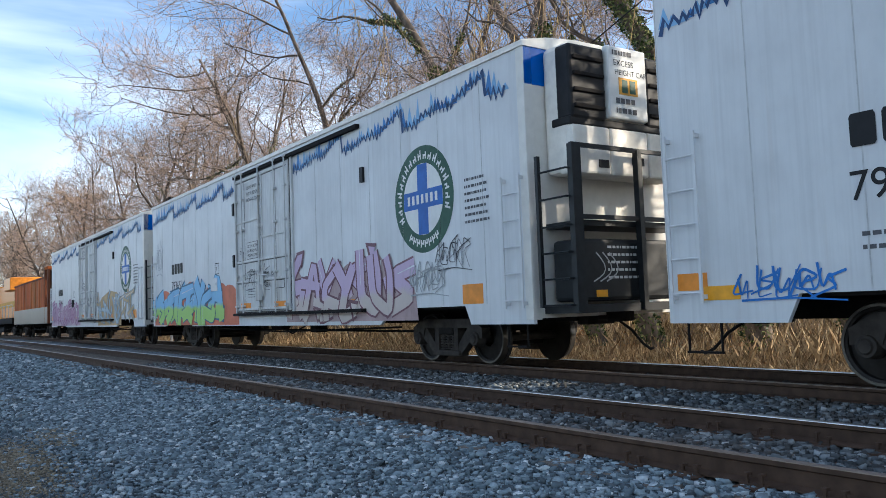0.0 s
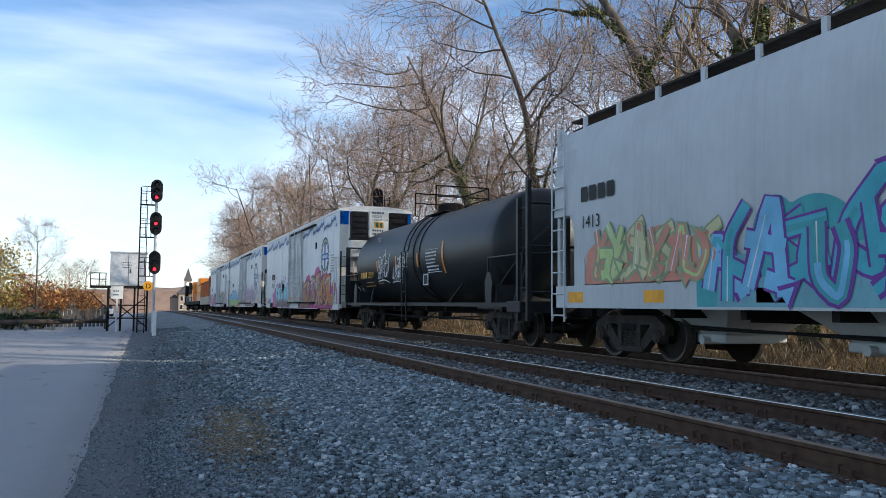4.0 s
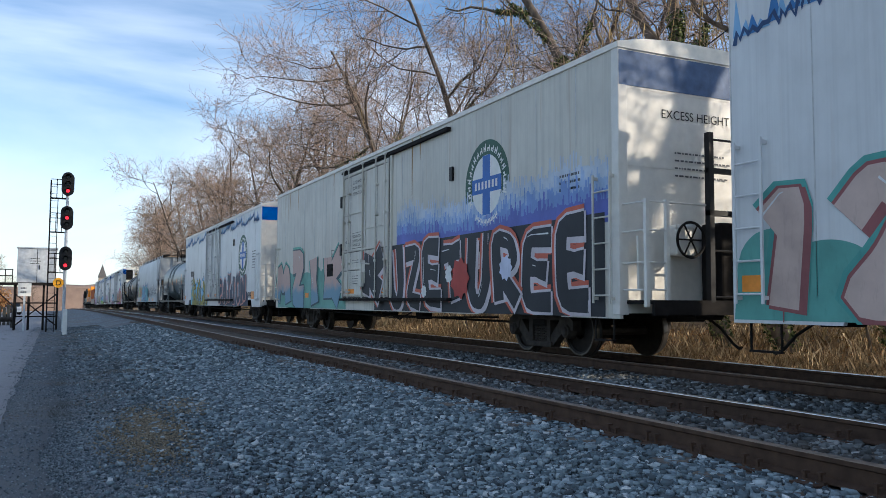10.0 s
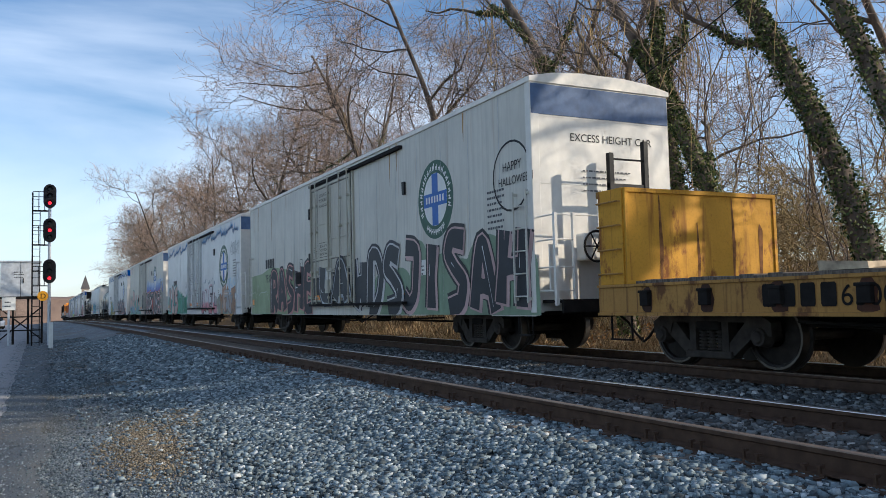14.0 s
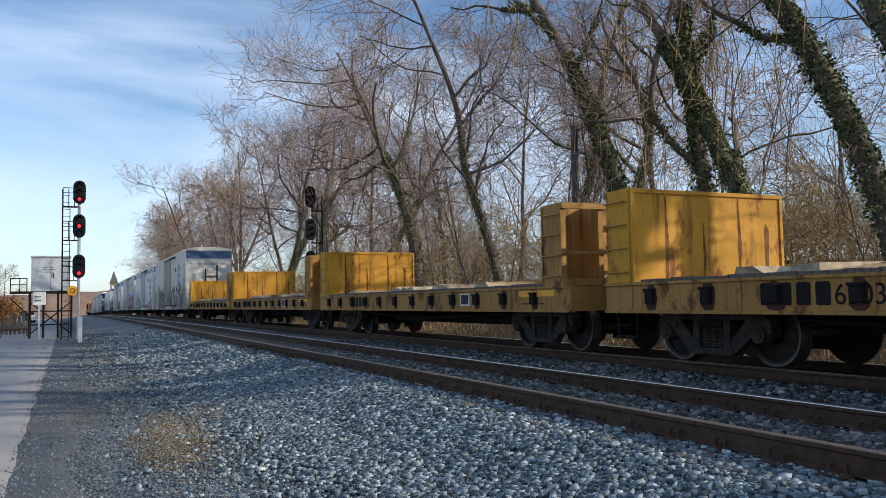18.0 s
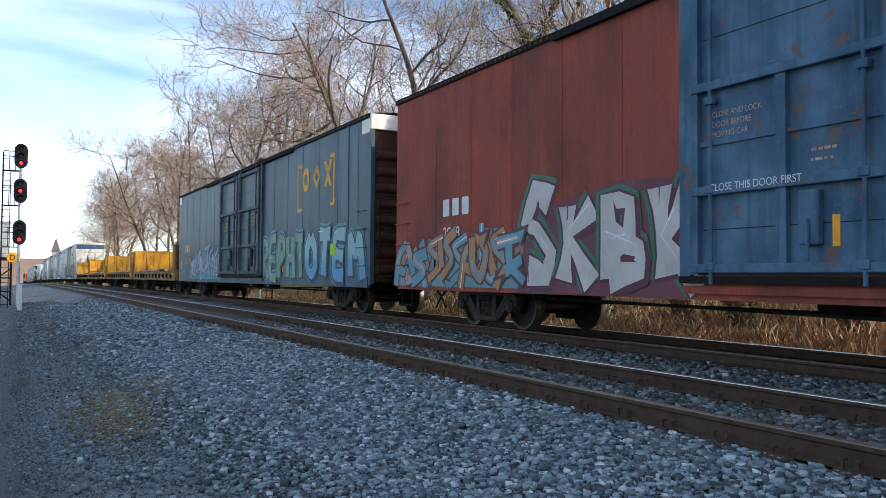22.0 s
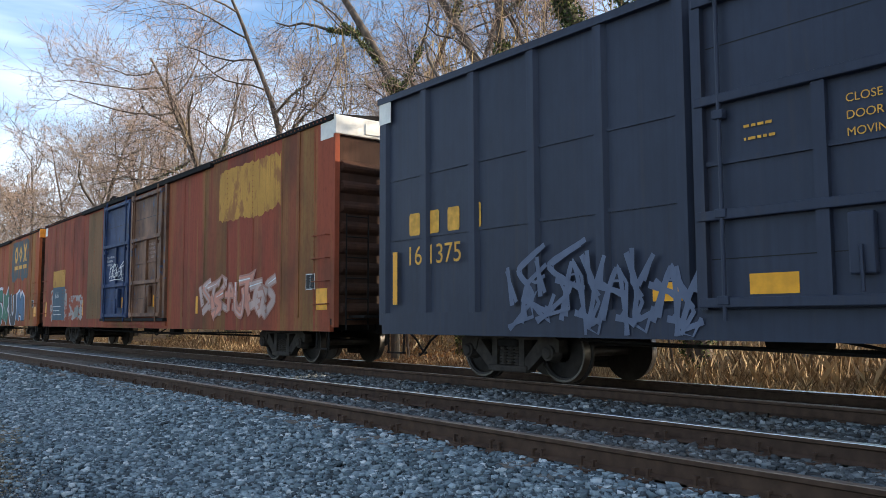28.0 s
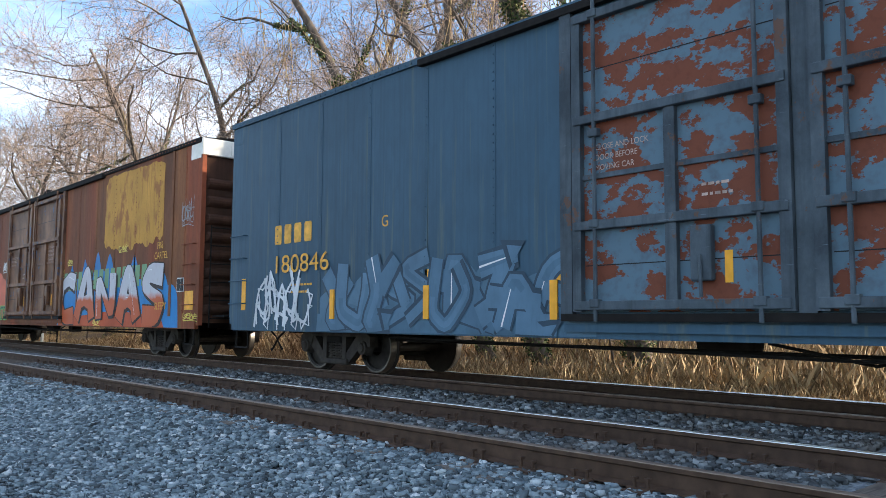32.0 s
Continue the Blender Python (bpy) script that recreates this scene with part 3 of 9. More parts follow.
for tr, xs in tracks:
    near = tr is tracks[0][0]
    mid = sum(xs) / 2
    y, n = (-6.0, 0)
    while y < (48 if near else 34):
        tie = part("tie", tie_meshes[n % 4], None, tr)
        dz = rng.uniform(-0.012, 0.006)
        tie.matrix_basis = pose(mid + rng.uniform(-0.05, 0.05), y + rng.uniform(-0.03, 0.03), -0.262 + dz + sag(y), 0, 0, rng.uniform(-1.2, 1.2))
        if y < 22 and near:
            for x in xs:
                pl = part("tie_plate", plate_mesh, None, tr)
                pl.location = (x, y, -0.172 + sag(y))
                for sx in (-1, 1):
                    for sy in (-0.06, 0.05):
                        sp = part("spike", spike_mesh, None, tr)
                        sp.matrix_basis = pose(x + sx * 0.088, y + sy + rng.uniform(-0.01, 0.01), -0.16 + rng.uniform(-0.012, 0.02), 0, 0, 180 if sx > 0 else 0)
        y += 0.51 + rng.uniform(-0.02, 0.02)
        n += 1


def scatter(name, label, count, place, size, seed, mat, squash=0.7):
    """Many broken stones in one mesh; place(u) gives x, y, z arrays."""
    r = np.random.RandomState(seed)
    x, y, z = place(r, count)
    corner = np.array([(a, b, c) for c in (-1, 1) for b in (-1, 1) for a in (-1, 1)], float)
    quad = np.array([(0, 2, 3, 1), (4, 5, 7, 6), (0, 1, 5, 4), (2, 6, 7, 3), (0, 4, 6, 2), (1, 3, 7, 5)])
    v = corner[None] * r.uniform(0.45, 1.0, (count, 8, 3))
    s = r.uniform(size[0], size[1], (count, 1, 1)) * r.choice([0.7, 1.0, 1.0, 1.3], (count, 1, 1)) / 2
    v = v * s * np.array([1.15, 1.0, squash])
    a, b = r.uniform(0, 6.28, count), r.uniform(-0.6, 0.6, count)
    ca, sa, cb, sb = np.cos(a)[:, None], np.sin(a)[:, None], np.cos(b)[:, None], np.sin(b)[:, None]
    px, py, pz = v[..., 0], v[..., 1], v[..., 2]
    py, pz = py * cb - pz * sb, py * sb + pz * cb
    px, py = px * ca - py * sa, px * sa + py * ca
    verts = np.stack([px + x[:, None], py + y[:, None], pz + z[:, None]], -1).reshape(-1, 3)
    faces = (quad[None] + 8 * np.arange(count)[:, None, None]).reshape(-1, 4)
    return tagged(new(name, raw_mesh(name, verts, faces, mat)), label, "ballast", kind="stuff")


LX, LZ = [p[0] for p in PROFILE], [p[1] for p in PROFILE]


def bed(x0, x1, y0, y1, fall=1.0, lift=0.0, soft=0.0):
    def place(r, n):
        x = r.uniform(x0, x1, n) if soft <= 0 else np.minimum(x1, x0 + (x1 - x0) * r.uniform(0, 1, n) + np.abs(r.normal(0, soft, n)) * r.choice([-1, 0], n))
        y = y0 + (y1 - y0) * r.uniform(0, 1, n) ** fall
        z = np.interp(x, LX, LZ) - 0.0000285 * np.maximum(0, y - 25) ** 2 + r.uniform(-0.012, 0.028, n) + lift
        return x, y, z
    return place


scatter("ballast", "loose grey crushed stone on the shoulder of the track", 60000, bed(2.05, 4.36, 1.6, 17, 1.15, 0, 0.55), (0.028, 0.060), 1, MAT["stone"])
scatter("ballast", "loose grey crushed stone on the shoulder of the track", 12000, bed(2.0, 4.3, 16, 44, 1.1, 0, 0.6), (0.05, 0.095), 2, MAT["stone"])
scatter("ballast", "grey crushed stone between the rails", 12000, bed(4.46, 5.94, 2.5, 22, 1.3, 0.0), (0.035, 0.07), 3, MAT["fouled"])
scatter("ballast", "grey crushed stone between the two tracks", 16000, bed(6.04, 8.36, 3, 24, 1.2, 0.012), (0.04, 0.075), 4, MAT["fouled"])
scatter("ballast", "grey crushed stone under the train", 7000, bed(8.5, 11.2, 3, 30, 1.2), (0.045, 0.08), 6, MAT["fouled"])
scatter("gravel", "fine grey gravel beside the road", 70000, bed(-0.25, 3.0, 1.6, 20, 1.35, -0.006), (0.007, 0.021), 7, MAT["grit"])
scatter("gravel", "scattered larger stones in the fine gravel", 3500, bed(0.3, 2.6, 1.6, 24, 1.2), (0.020, 0.045), 8, MAT["stone"])

scatter("gravel", "grey gravel strewn over the road's shoulder", 16000, bed(-0.66, 0.25, 1.6, 22, 1.3, 0.016), (0.006, 0.020), 9, MAT["grit"])
scatter("gravel", "grey gravel beside the far part of the track", 14000, bed(-0.9, 2.5, 18, 52, 1.1, 0.0), (0.030, 0.060), 10, MAT["grit"])
scatter("ballast", "loose grey crushed stone on the shoulder of the track", 8000, bed(2.0, 4.36, -7, 1.6), (0.045, 0.085), 13, MAT["stone"])
scatter("gravel", "fine grey gravel beside the road", 9000, bed(-0.5, 2.6, -7, 1.6), (0.020, 0.042), 14, MAT["grit"])
earth_k = Nodes("tan_earth_crumbs", 0.95)
MAT["earth"] = earth_k.done(earth_k.ramp(earth_k.island(), (0.0, (0.11, 0.092, 0.066)), (0.6, (0.24, 0.195, 0.135)), (1.0, (0.33, 0.275, 0.19))))


def patches(r, n):
    """Loose heaps that thin out towards their edges."""
    w = r.randint(0, 3, n)
    x = np.array([0.95, 1.15, 1.75])[w] + r.normal(0, 1, n) * np.array([0.22, 0.16, 0.14])[w]
    y = np.array([9.7, 10.9, 12.2])[w] + r.normal(0, 1, n) * np.array([0.8, 0.7, 0.5])[w]
    return x, y, np.interp(x, LX, LZ) + r.uniform(-0.004, 0.024, n)


scatter("bare_earth", "tan crumbs of bare earth in the gravel", 15000, patches, (0.008, 0.024), 12, MAT["earth"])

MAT["board"] = plain("pale_weathered_board", (0.40, 0.32, 0.22), 0.85, 0.0, 0.45, 5)

# ---- railway cars: common parts ----
HW = 1.57  # half width of a car body


def side_frame_mesh():
    m = M()
    m.slab([(-1.08, 0.47), (-1.08, 0.64), (-0.80, 0.80), (0.80, 0.80), (1.08, 0.64), (1.08, 0.47), (0.74, 0.47), (0.68, 0.64), (-0.68, 0.64), (-0.74, 0.47)], -0.09, 0.09)
    for s in (-1, 1):
        m.slab([(s * 0.78, 0.47), (s * 0.66, 0.66), (s * 0.30, 0.30), (s * 0.40, 0.16)], -0.07, 0.07)
        m.slab([(s * 0.36, 0.22), (s * 0.36, 0.68), (s * 0.24, 0.68), (s * 0.24, 0.22)], -0.08, 0.08)
    m.box(-0.11, -0.42, 0.15, 0.11, 0.42, 0.25, 0.02)
    return m.mesh("side_frame")


def spring_mesh():
    prof = [(0.03, 0.25)]
    for i in range(6):
        prof += [(0.075, 0.26 + 0.047 * i), (0.075, 0.285 + 0.047 * i), (0.05, 0.292 + 0.047 * i), (0.05, 0.304 + 0.047 * i)]
    return M().lathe(prof, (0, 0, 0), "z", 10).mesh("spring")


def wheelset_mesh():
    m = M()
    m.tube([(-1.0, 0, 0), (1.0, 0, 0)], 0.075, 10)
    for s in (-1, 1):
        m.lathe([(0.10, s * 0.66), (0.14, s * 0.80), (0.36, s * 0.755), (0.37, s * 0.80), (0.425, s * 0.815), (0.44, s * 0.70), (0.475, s * 0.685), (0.475, s * 0.655), (0.37, s * 0.66)], (0, 0, 0), "x", 32)
    dark = len(m.f)
    for s in (-1, 1):
        m.lathe([(0.402, s * 0.812), (0.402, s * 0.822), (0.432, s * 0.822), (0.444, s * 0.705), (0.43, s * 0.705)], (0, 0, 0), "x", 32, False)
    me = m.mesh("wheelset", True)
    me.materials.append(MAT["wheel"])
    me.materials.append(MAT["rim"])
    ix = np.zeros(len(me.polygons), np.int32)
    ix[dark:] = 1
    me.polygons.foreach_set("material_index", ix)
    return me


FRAME_ME, SPRING_ME, WHEEL_ME = side_frame_mesh(), spring_mesh(), wheelset_mesh()
BEAR_ME = M().lathe([(0.02, -0.10), (0.07, -0.10), (0.085, -0.075), (0.115, -0.07), (0.125, 0.04), (0.14, 0.06), (0.14, 0.10)], (0, 0, 0), "x", 16).mesh("bearing", True)
BOLSTER_ME = M().box(-1.10, -0.22, 0.53, 1.10, 0.22, 0.66, 0.03).box(-0.30, -0.30, 0.66, 0.30, 0.30, 0.80, 0.02).box(-0.7, -0.62, 0.30, 0.7, -0.54, 0.42).box(-0.7, 0.54, 0.30, 0.7, 0.62, 0.42).mesh("truck")
COUPLER_ME = M().box(-0.09, -0.05, 0.73, 0.09, 0.75, 0.95, 0.02).box(-0.19, -0.34, 0.70, 0.13, -0.02, 0.98, 0.04).box(-0.17, -0.42, 0.70, -0.05, -0.2, 0.98, 0.03).box(-0.30, 0.25, 0.66, 0.30, 0.5, 1.02, 0.02).mesh("coupler")
HOSE_ME = M().tube([(0.35, 0.2, 0.72), (0.35, -0.1, 0.55), (0.32, -0.35, 0.34), (0.25, -0.55, 0.27), (0.2, -0.65, 0.29)], 0.022, 6).mesh("air_hose", True)
STEP_ME = M().tube([(0, 0.23, 0.9), (0, 0.23, 0.38), (0, -0.23, 0.38), (0, -0.23, 0.9)], 0.018, 6).box(-0.04, -0.23, 0.37, 0.04, 0.23, 0.395).mesh("sill_step")
for me, mt in ((FRAME_ME, "truck"), (SPRING_ME, "truck"), (BEAR_ME, "truck"), (BOLSTER_ME, "under"), (COUPLER_ME, "under"), (HOSE_ME, "under"), (STEP_ME, "under")):
    me.materials.append(MAT[mt])
WHEELS = []


def bogie(car, u):
    tk = part("truck", BOLSTER_ME, None, car, "dusty cast steel freight truck")
    tk.location = (0, u, 0)
    for s in (-1, 1):
        fr = part("side_frame", FRAME_ME, None, tk)
        fr.location = (s * 1.0, 0, 0)
        for a in (-0.155, 0.0, 0.155):
            part("spring", SPRING_ME, None, tk, "dusty coil spring").location = (s * 1.0, a, 0)
        for a in (-0.89, 0.89):
            be = part("bearing", BEAR_ME, None, tk, "round roller bearing cap")
            be.matrix_basis = pose(s * 1.06, a, 0.457, 0, 0, 0 if s < 0 else 180)
    for a in (-0.89, 0.89):
        ws = part("wheelset", WHEEL_ME, None, tk, "dark steel wheels with bright treads")
        ws.location = (0, a, 0.457)
        WHEELS.append((car, ws, a))
    return tk


def gear(car, length, b=2.75, mat="under"):
    """Trucks, centre sill, couplers, brake gear."""
    bogie(car, -b)
    bogie(car, -length + b)
    m = M().box(-0.35, -length + 0.4, 0.72, 0.35, -0.4, 1.05)
    for y in np.arange(-b - 1.8, -length + b + 1.8, -1.6):
        m.box(-HW + 0.12, y - 0.06, 0.78, HW - 0.12, y + 0.06, 1.02)
    part("centre_sill", m, MAT[mat], car)
    br = M()
    mid = -length / 2
    br.lathe([(0.05, -0.40), (0.13, -0.36), (0.14, 0.36), (0.05, 0.40)], (-0.45, mid + 1.6, 0.68), "y", 14)
    br.box(-0.75, mid - 1.3, 0.52, -0.45, mid - 0.9, 0.76, 0.03).tube([(-0.9, mid - 1.1, 0.72), (-0.9, mid - 0.2, 0.50), (-0.9, mid + 0.9, 0.70)], 0.02, 6)
    br.tube([(-0.7, -b - 1.2, 0.60), (-0.7, -length + b + 1.2, 0.56)], 0.025, 6)
    br.tube([(-1.1, -b - 1.5, 0.66), (-1.1, mid, 0.55), (-1.1, -length + b + 1.5, 0.66)], 0.02, 6)
    part("brake_gear", br, MAT["under"], car)
    for y, turn in ((0.0, 180), (-length, 0)):
        c = part("coupler", COUPLER_ME, None, car)
        c.matrix_basis = pose(0, y - (0.05 if turn == 0 else -0.05), 0, 0, 0, turn)
        h = part("air_hose", HOSE_ME, None, car)
        h.matrix_basis = pose(0, y, 0, 0, 0, turn)
        st = part("sill_step", STEP_ME, None, car)
        st.location = (-HW + 0.06, y + (-0.45 if turn else 0.45), 0)


def ladder_mesh(width, z0, z1, gap=0.40, r=0.014, off=0.09):
    """Stiles and rungs on a side wall, standing off to -x."""
    m = M()
    for y in (0, width):
        m.box(-off - 0.012, y - 0.018, z0, -off + 0.012, y + 0.018, z1)
    z = z0 + 0.12
    while z < z1 - 0.05:
        m.tube([(-off, 0, z), (-off, width, z)], r, 6)
        z += gap
    for z in (z0 + 0.05, z1 - 0.08):
        for y in (0, width):
            m.box(-off, y - 0.02, z, 0, y + 0.02, z + 0.05)
    return m


def grab(m, y0, y1, z, off=0.09, x=0.0):
    m.tube([(x, y0, z), (x - off, y0, z), (x - off, y1, z), (x, y1, z)], 0.012, 6)
    return m


def words(car, text, u, z, size, mat, x=-HW - 0.006, wide=1.0, name="lettering"):
    ob = part(name, lettering(text, size, wide), MAT[mat], car)
    ob.location = (x, u, z)
    return ob


def end_words(car, text, x, u, z, size, mat):
    ob = part("lettering", lettering(text, size), MAT[mat], car)
    ob.matrix_basis = pose(x, u, z, 0, 0, 90)
    return ob


def bars(car, u, z, width, rows, mat, h=0.05, gap=0.10, x=-HW - 0.005, seed=1, name="data_lines"):
    """Lines of small print too fine to read."""
    r = random.Random(seed)
    mat = "fine_print" if mat == "black" else mat
    h *= 0.62
    m = M()
    for i in range(rows):
        y, left = u, width * r.uniform(0.7, 1.0)
        while left > 0.05:
            w = min(left, r.uniform(0.025, 0.10))
            m.add([(x, y, z - i * gap), (x, y - w, z - i * gap), (x, y - w, z - i * gap + h), (x, y, z - i * gap + h)], [(0, 1, 2, 3)])
            y -= w + 0.022
            left -= w + 0.022
    return part(name, m, MAT[mat], car)


def plate(car, name, u, z, w, h, mat, label="", t=0.008, x=-HW):
    return part(name, M().box(x - t, u - w, z, x + 0.0, u, z + h), MAT[mat], car, label)


def letter_blocks(car, u, z, n, w, h, gap, mat, x=-HW - 0.0085, name="railway_mark"):
    """A railway's initials as plain shapes: solid blocks for small ones; a ring, a lozenge and a cross for large ones."""
    for i in range(n):
        y = u - i * (w + gap)
        m = M()
        if w < 0.5:
            m.add([(x, y - w * a, z + h * b) for a, b in ((0.08, 0), (0.92, 0), (1, 0.1), (1, 0.9), (0.92, 1), (0.08, 1), (0, 0.9), (0, 0.1))], [tuple(range(8))])
        elif i % 3 == 0:
            for k in range(20):
                a0, a1 = k * math.pi / 10, (k + 1) * math.pi / 10
                m.add([(x, y - w / 2 - q * w / 2 * math.cos(a), z + h / 2 + q * h / 2 * math.sin(a)) for a, q in ((a0, 1), (a1, 1), (a1, 0.45), (a0, 0.45))], [(0, 1, 2, 3)])
        elif i % 3 == 1:
            for k in range(4):
                c = [(0.5, 0), (1, 0.5), (0.5, 1), (0, 0.5)]
                (a0, b0), (a1, b1) = c[k], c[(k + 1) % 4]
                m.add([(x, y - w * (0.5 + (a - 0.5) * q), z + h * (0.5 + (b - 0.5) * q)) for a, b, q in ((a0, b0, 1), (a1, b1, 1), (a1, b1, 0.42), (a0, b0, 0.42))], [(0, 1, 2, 3)])
        else:
            for q, (a, c) in enumerate(((0, 0.68), (0.68, 0))):
                e = x - 0.002 * q
                m.add([(e, y - w * a, z), (e, y - w * (a + 0.32), z), (e, y - w * (c + 0.32), z + h), (e, y - w * c, z + h)], [(0, 1, 2, 3)])
        part(name, m, MAT[mat], car)


SPRAY = {}


def spray(c):
    if c not in SPRAY:
        k = Nodes("spray_paint", 0.55)
        col = k.ramp(k.noise(1.6, 5), (0.25, tuple(v * 0.72 for v in c)), (0.75, tuple(min(1, v * 1.15) for v in c)))
        SPRAY[c] = k.done(k.mix(k.ramp(k.noise(18, 5, (1, 1, 0.3)), (0.55, 0.0), (0.8, 0.35)), col, tuple(v * 0.5 for v in c)))
    return SPRAY[c]


def ribbon(pts, w0, w1=None):
    """Corners and faces of a painted stroke in y, z, which may taper."""
    vs, fs = [], []
    for i, (y, z) in enumerate(pts):
        w = w0[i] if isinstance(w0, list) else w0 if w1 is None else w0 + (w1 - w0) * i / max(1, len(pts) - 1)
        a, b = pts[max(i - 1, 0)], pts[min(i + 1, len(pts) - 1)]
        d = math.hypot(b[0] - a[0], b[1] - a[1]) or 1
        ny, nz = -(b[1] - a[1]) / d, (b[0] - a[0]) / d
        vs += [(y + ny * w / 2, z + nz * w / 2), (y - ny * w / 2, z - nz * w / 2)]
        if i:
            fs.append((2 * i - 2, 2 * i - 1, 2 * i + 1, 2 * i))
    return vs, fs


def bent(p, q, r, bow, n=6):
    out = []
    for i in range(n + 1):
        t = i / n
        s = bow * math.sin(math.pi * t)
        out.append((p[0] + (q[0] - p[0]) * t + s * (q[1] - p[1]), p[1] + (q[1] - p[1]) * t - s * (q[0] - p[0])))
    return out


def two_tone(top, low, z, soft=0.16):
    """Spray paint that fades from one colour into another at a height."""
    key = (top, low, z)
    if key not in SPRAY:
        k = Nodes("spray_paint_fade", 0.5)
        xyz = k.n("SeparateXYZ")
        k.link(k.co, xyz.inputs[0])
        a = k.n("Math")
        a.operation = "MULTIPLY_ADD"
        a.inputs[1].default_value, a.inputs[2].default_value = 0.5 / soft, 0.25 - 0.5 * z / soft
        k.link(xyz.outputs["Z"], a.inputs[0])
        b = k.n("Math")
        b.operation = "MULTIPLY_ADD"
        b.inputs[1].default_value = 0.9
        k.link(k.noise(2.6, 5), b.inputs[0])
        k.link(a.outputs[0], b.inputs[2])
        col = k.ramp(b.outputs[0], (0.45, low), (0.85, top))
        SPRAY[key] = k.done(k.mix(k.ramp(k.noise(18, 5, (1, 1, 0.3)), (0.55, 0.0), (0.8, 0.3)), col, tuple(v * 0.6 for v in low)))
    return SPRAY[key]


GLYPHS = {
    "A": [[(0, 0), (0.45, 1), (0.62, 1), (1, 0)], [(0.2, 0.36), (0.82, 0.36)]], "C": [[(0.98, 0.86), (0.55, 1), (0.12, 0.8), (0.05, 0.35), (0.4, 0.02), (1, 0.1)]],
    "D": [[(0.12, 0), (0.1, 1), (0.65, 0.96), (0.97, 0.62), (0.85, 0.2), (0.5, 0.02), (0.05, 0.02)]], "E": [[(0.98, 0.97), (0.12, 0.98), (0.08, 0.03), (1, 0.05)], [(0.1, 0.52), (0.85, 0.5)]],
    "H": [[(0.1, 0), (0.12, 1)], [(0.9, 0), (0.88, 1)], [(0.1, 0.48), (0.9, 0.52)]], "I": [[(0.5, 0), (0.5, 1)]], "J": [[(0.1, 0.98), (0.8, 1), (0.78, 0.2), (0.45, 0), (0.05, 0.2)]],
    "K": [[(0.12, 0), (0.12, 1)], [(0.98, 1), (0.25, 0.5), (0.98, 0)]], "M": [[(0, 0), (0.15, 1), (0.5, 0.35), (0.85, 1), (1, 0)]], "N": [[(0.08, 0), (0.1, 1), (0.88, 0.05), (0.92, 1)]],
    "P": [[(0.1, 0), (0.12, 1), (0.85, 0.95), (0.9, 0.6), (0.15, 0.45)]], "R": [[(0.1, 0), (0.12, 1), (0.85, 0.95), (0.88, 0.62), (0.2, 0.48), (0.95, 0)]],
    "S": [[(0.95, 0.92), (0.35, 1), (0.08, 0.76), (0.45, 0.55), (0.9, 0.38), (0.72, 0.06), (0.05, 0.04)]], "T": [[(0, 0.96), (1, 1)], [(0.5, 0.98), (0.5, 0)]],
    "L": [[(0.15, 1), (0.12, 0.05), (1, 0.08)]], "O": [[(0.5, 1), (0.1, 0.75), (0.08, 0.25), (0.45, 0), (0.88, 0.2), (0.92, 0.75), (0.55, 1)]], "B": [[(0.1, 0), (0.12, 1), (0.8, 0.92), (0.75, 0.58), (0.2, 0.52)], [(0.2, 0.52), (0.95, 0.42), (0.85, 0.06), (0.1, 0.03)]],
    "F": [[(0.98, 0.97), (0.12, 0.98), (0.1, 0)], [(0.1, 0.5), (0.85, 0.52)]], "1": [[(0.15, 0.75), (0.6, 1), (0.55, 0)]], "2": [[(0.08, 0.75), (0.45, 1), (0.9, 0.75), (0.5, 0.4), (0.05, 0.05), (1, 0.05)]], "5": [[(0.95, 1), (0.2, 0.97), (0.15, 0.55), (0.75, 0.6), (0.95, 0.3), (0.6, 0.02), (0.05, 0.08)]],
    "U": [[(0.1, 1), (0.1, 0.25), (0.35, 0.02), (0.68, 0.02), (0.9, 0.28), (0.9, 1)]], "V": [[(0, 1), (0.5, 0.02), (1, 1)]], "W": [[(0, 1), (0.22, 0), (0.5, 0.7), (0.78, 0), (1, 1)]], "Z": [[(0.05, 0.97), (0.95, 0.95), (0.08, 0.05), (1, 0.03)]],
}


def spread_cloud(car, u0, u1, z0, z1, colour, seed, step=0.75, lift=0.005, x=-HW, label="", low=None):
    """A sprayed patch with a bulging upper edge, behind the letters."""
    r = random.Random(seed)
    m = M()
    n = max(2, int((u0 - u1) / step))
    h = z1 - z0
    bumps = [(u0 + (u1 - u0) * (i + 0.5) / n + r.uniform(-0.12, 0.12), r.uniform(0.62, 1.0) * (0.72 + 0.28 * math.sin(math.pi * (i + 0.5) / n)), step * r.uniform(0.55, 0.95)) for i in range(n)]
    cols = int((u0 - u1 + 0.6) / 0.06)
    prev = None
    for i in range(cols + 1):
        y = u0 + 0.3 - (u0 - u1 + 0.6) * i / cols
        t = 0.0
        for c, q, w in bumps:
            d = abs(y - c) / w
            if d < 1:
                t = max(t, q * (0.55 + 0.45 * math.sqrt(1 - d * d)))
        low_z = max(0.74, z0 + (0.0 if low is None else low * (1 - t)))
        top = z0 + h * t if t > 0 else low_z
        cur = ((x - lift, y, low_z), (x - lift, y, max(top, low_z)))
        if prev and (prev[1][2] > prev[0][2] or cur[1][2] > cur[0][2]):
            m.add([prev[0], cur[0], cur[1], prev[1]], [(0, 1, 2, 3)])
        prev = cur
    return part("sprayed_cloud", m, spray(colour), car, label)


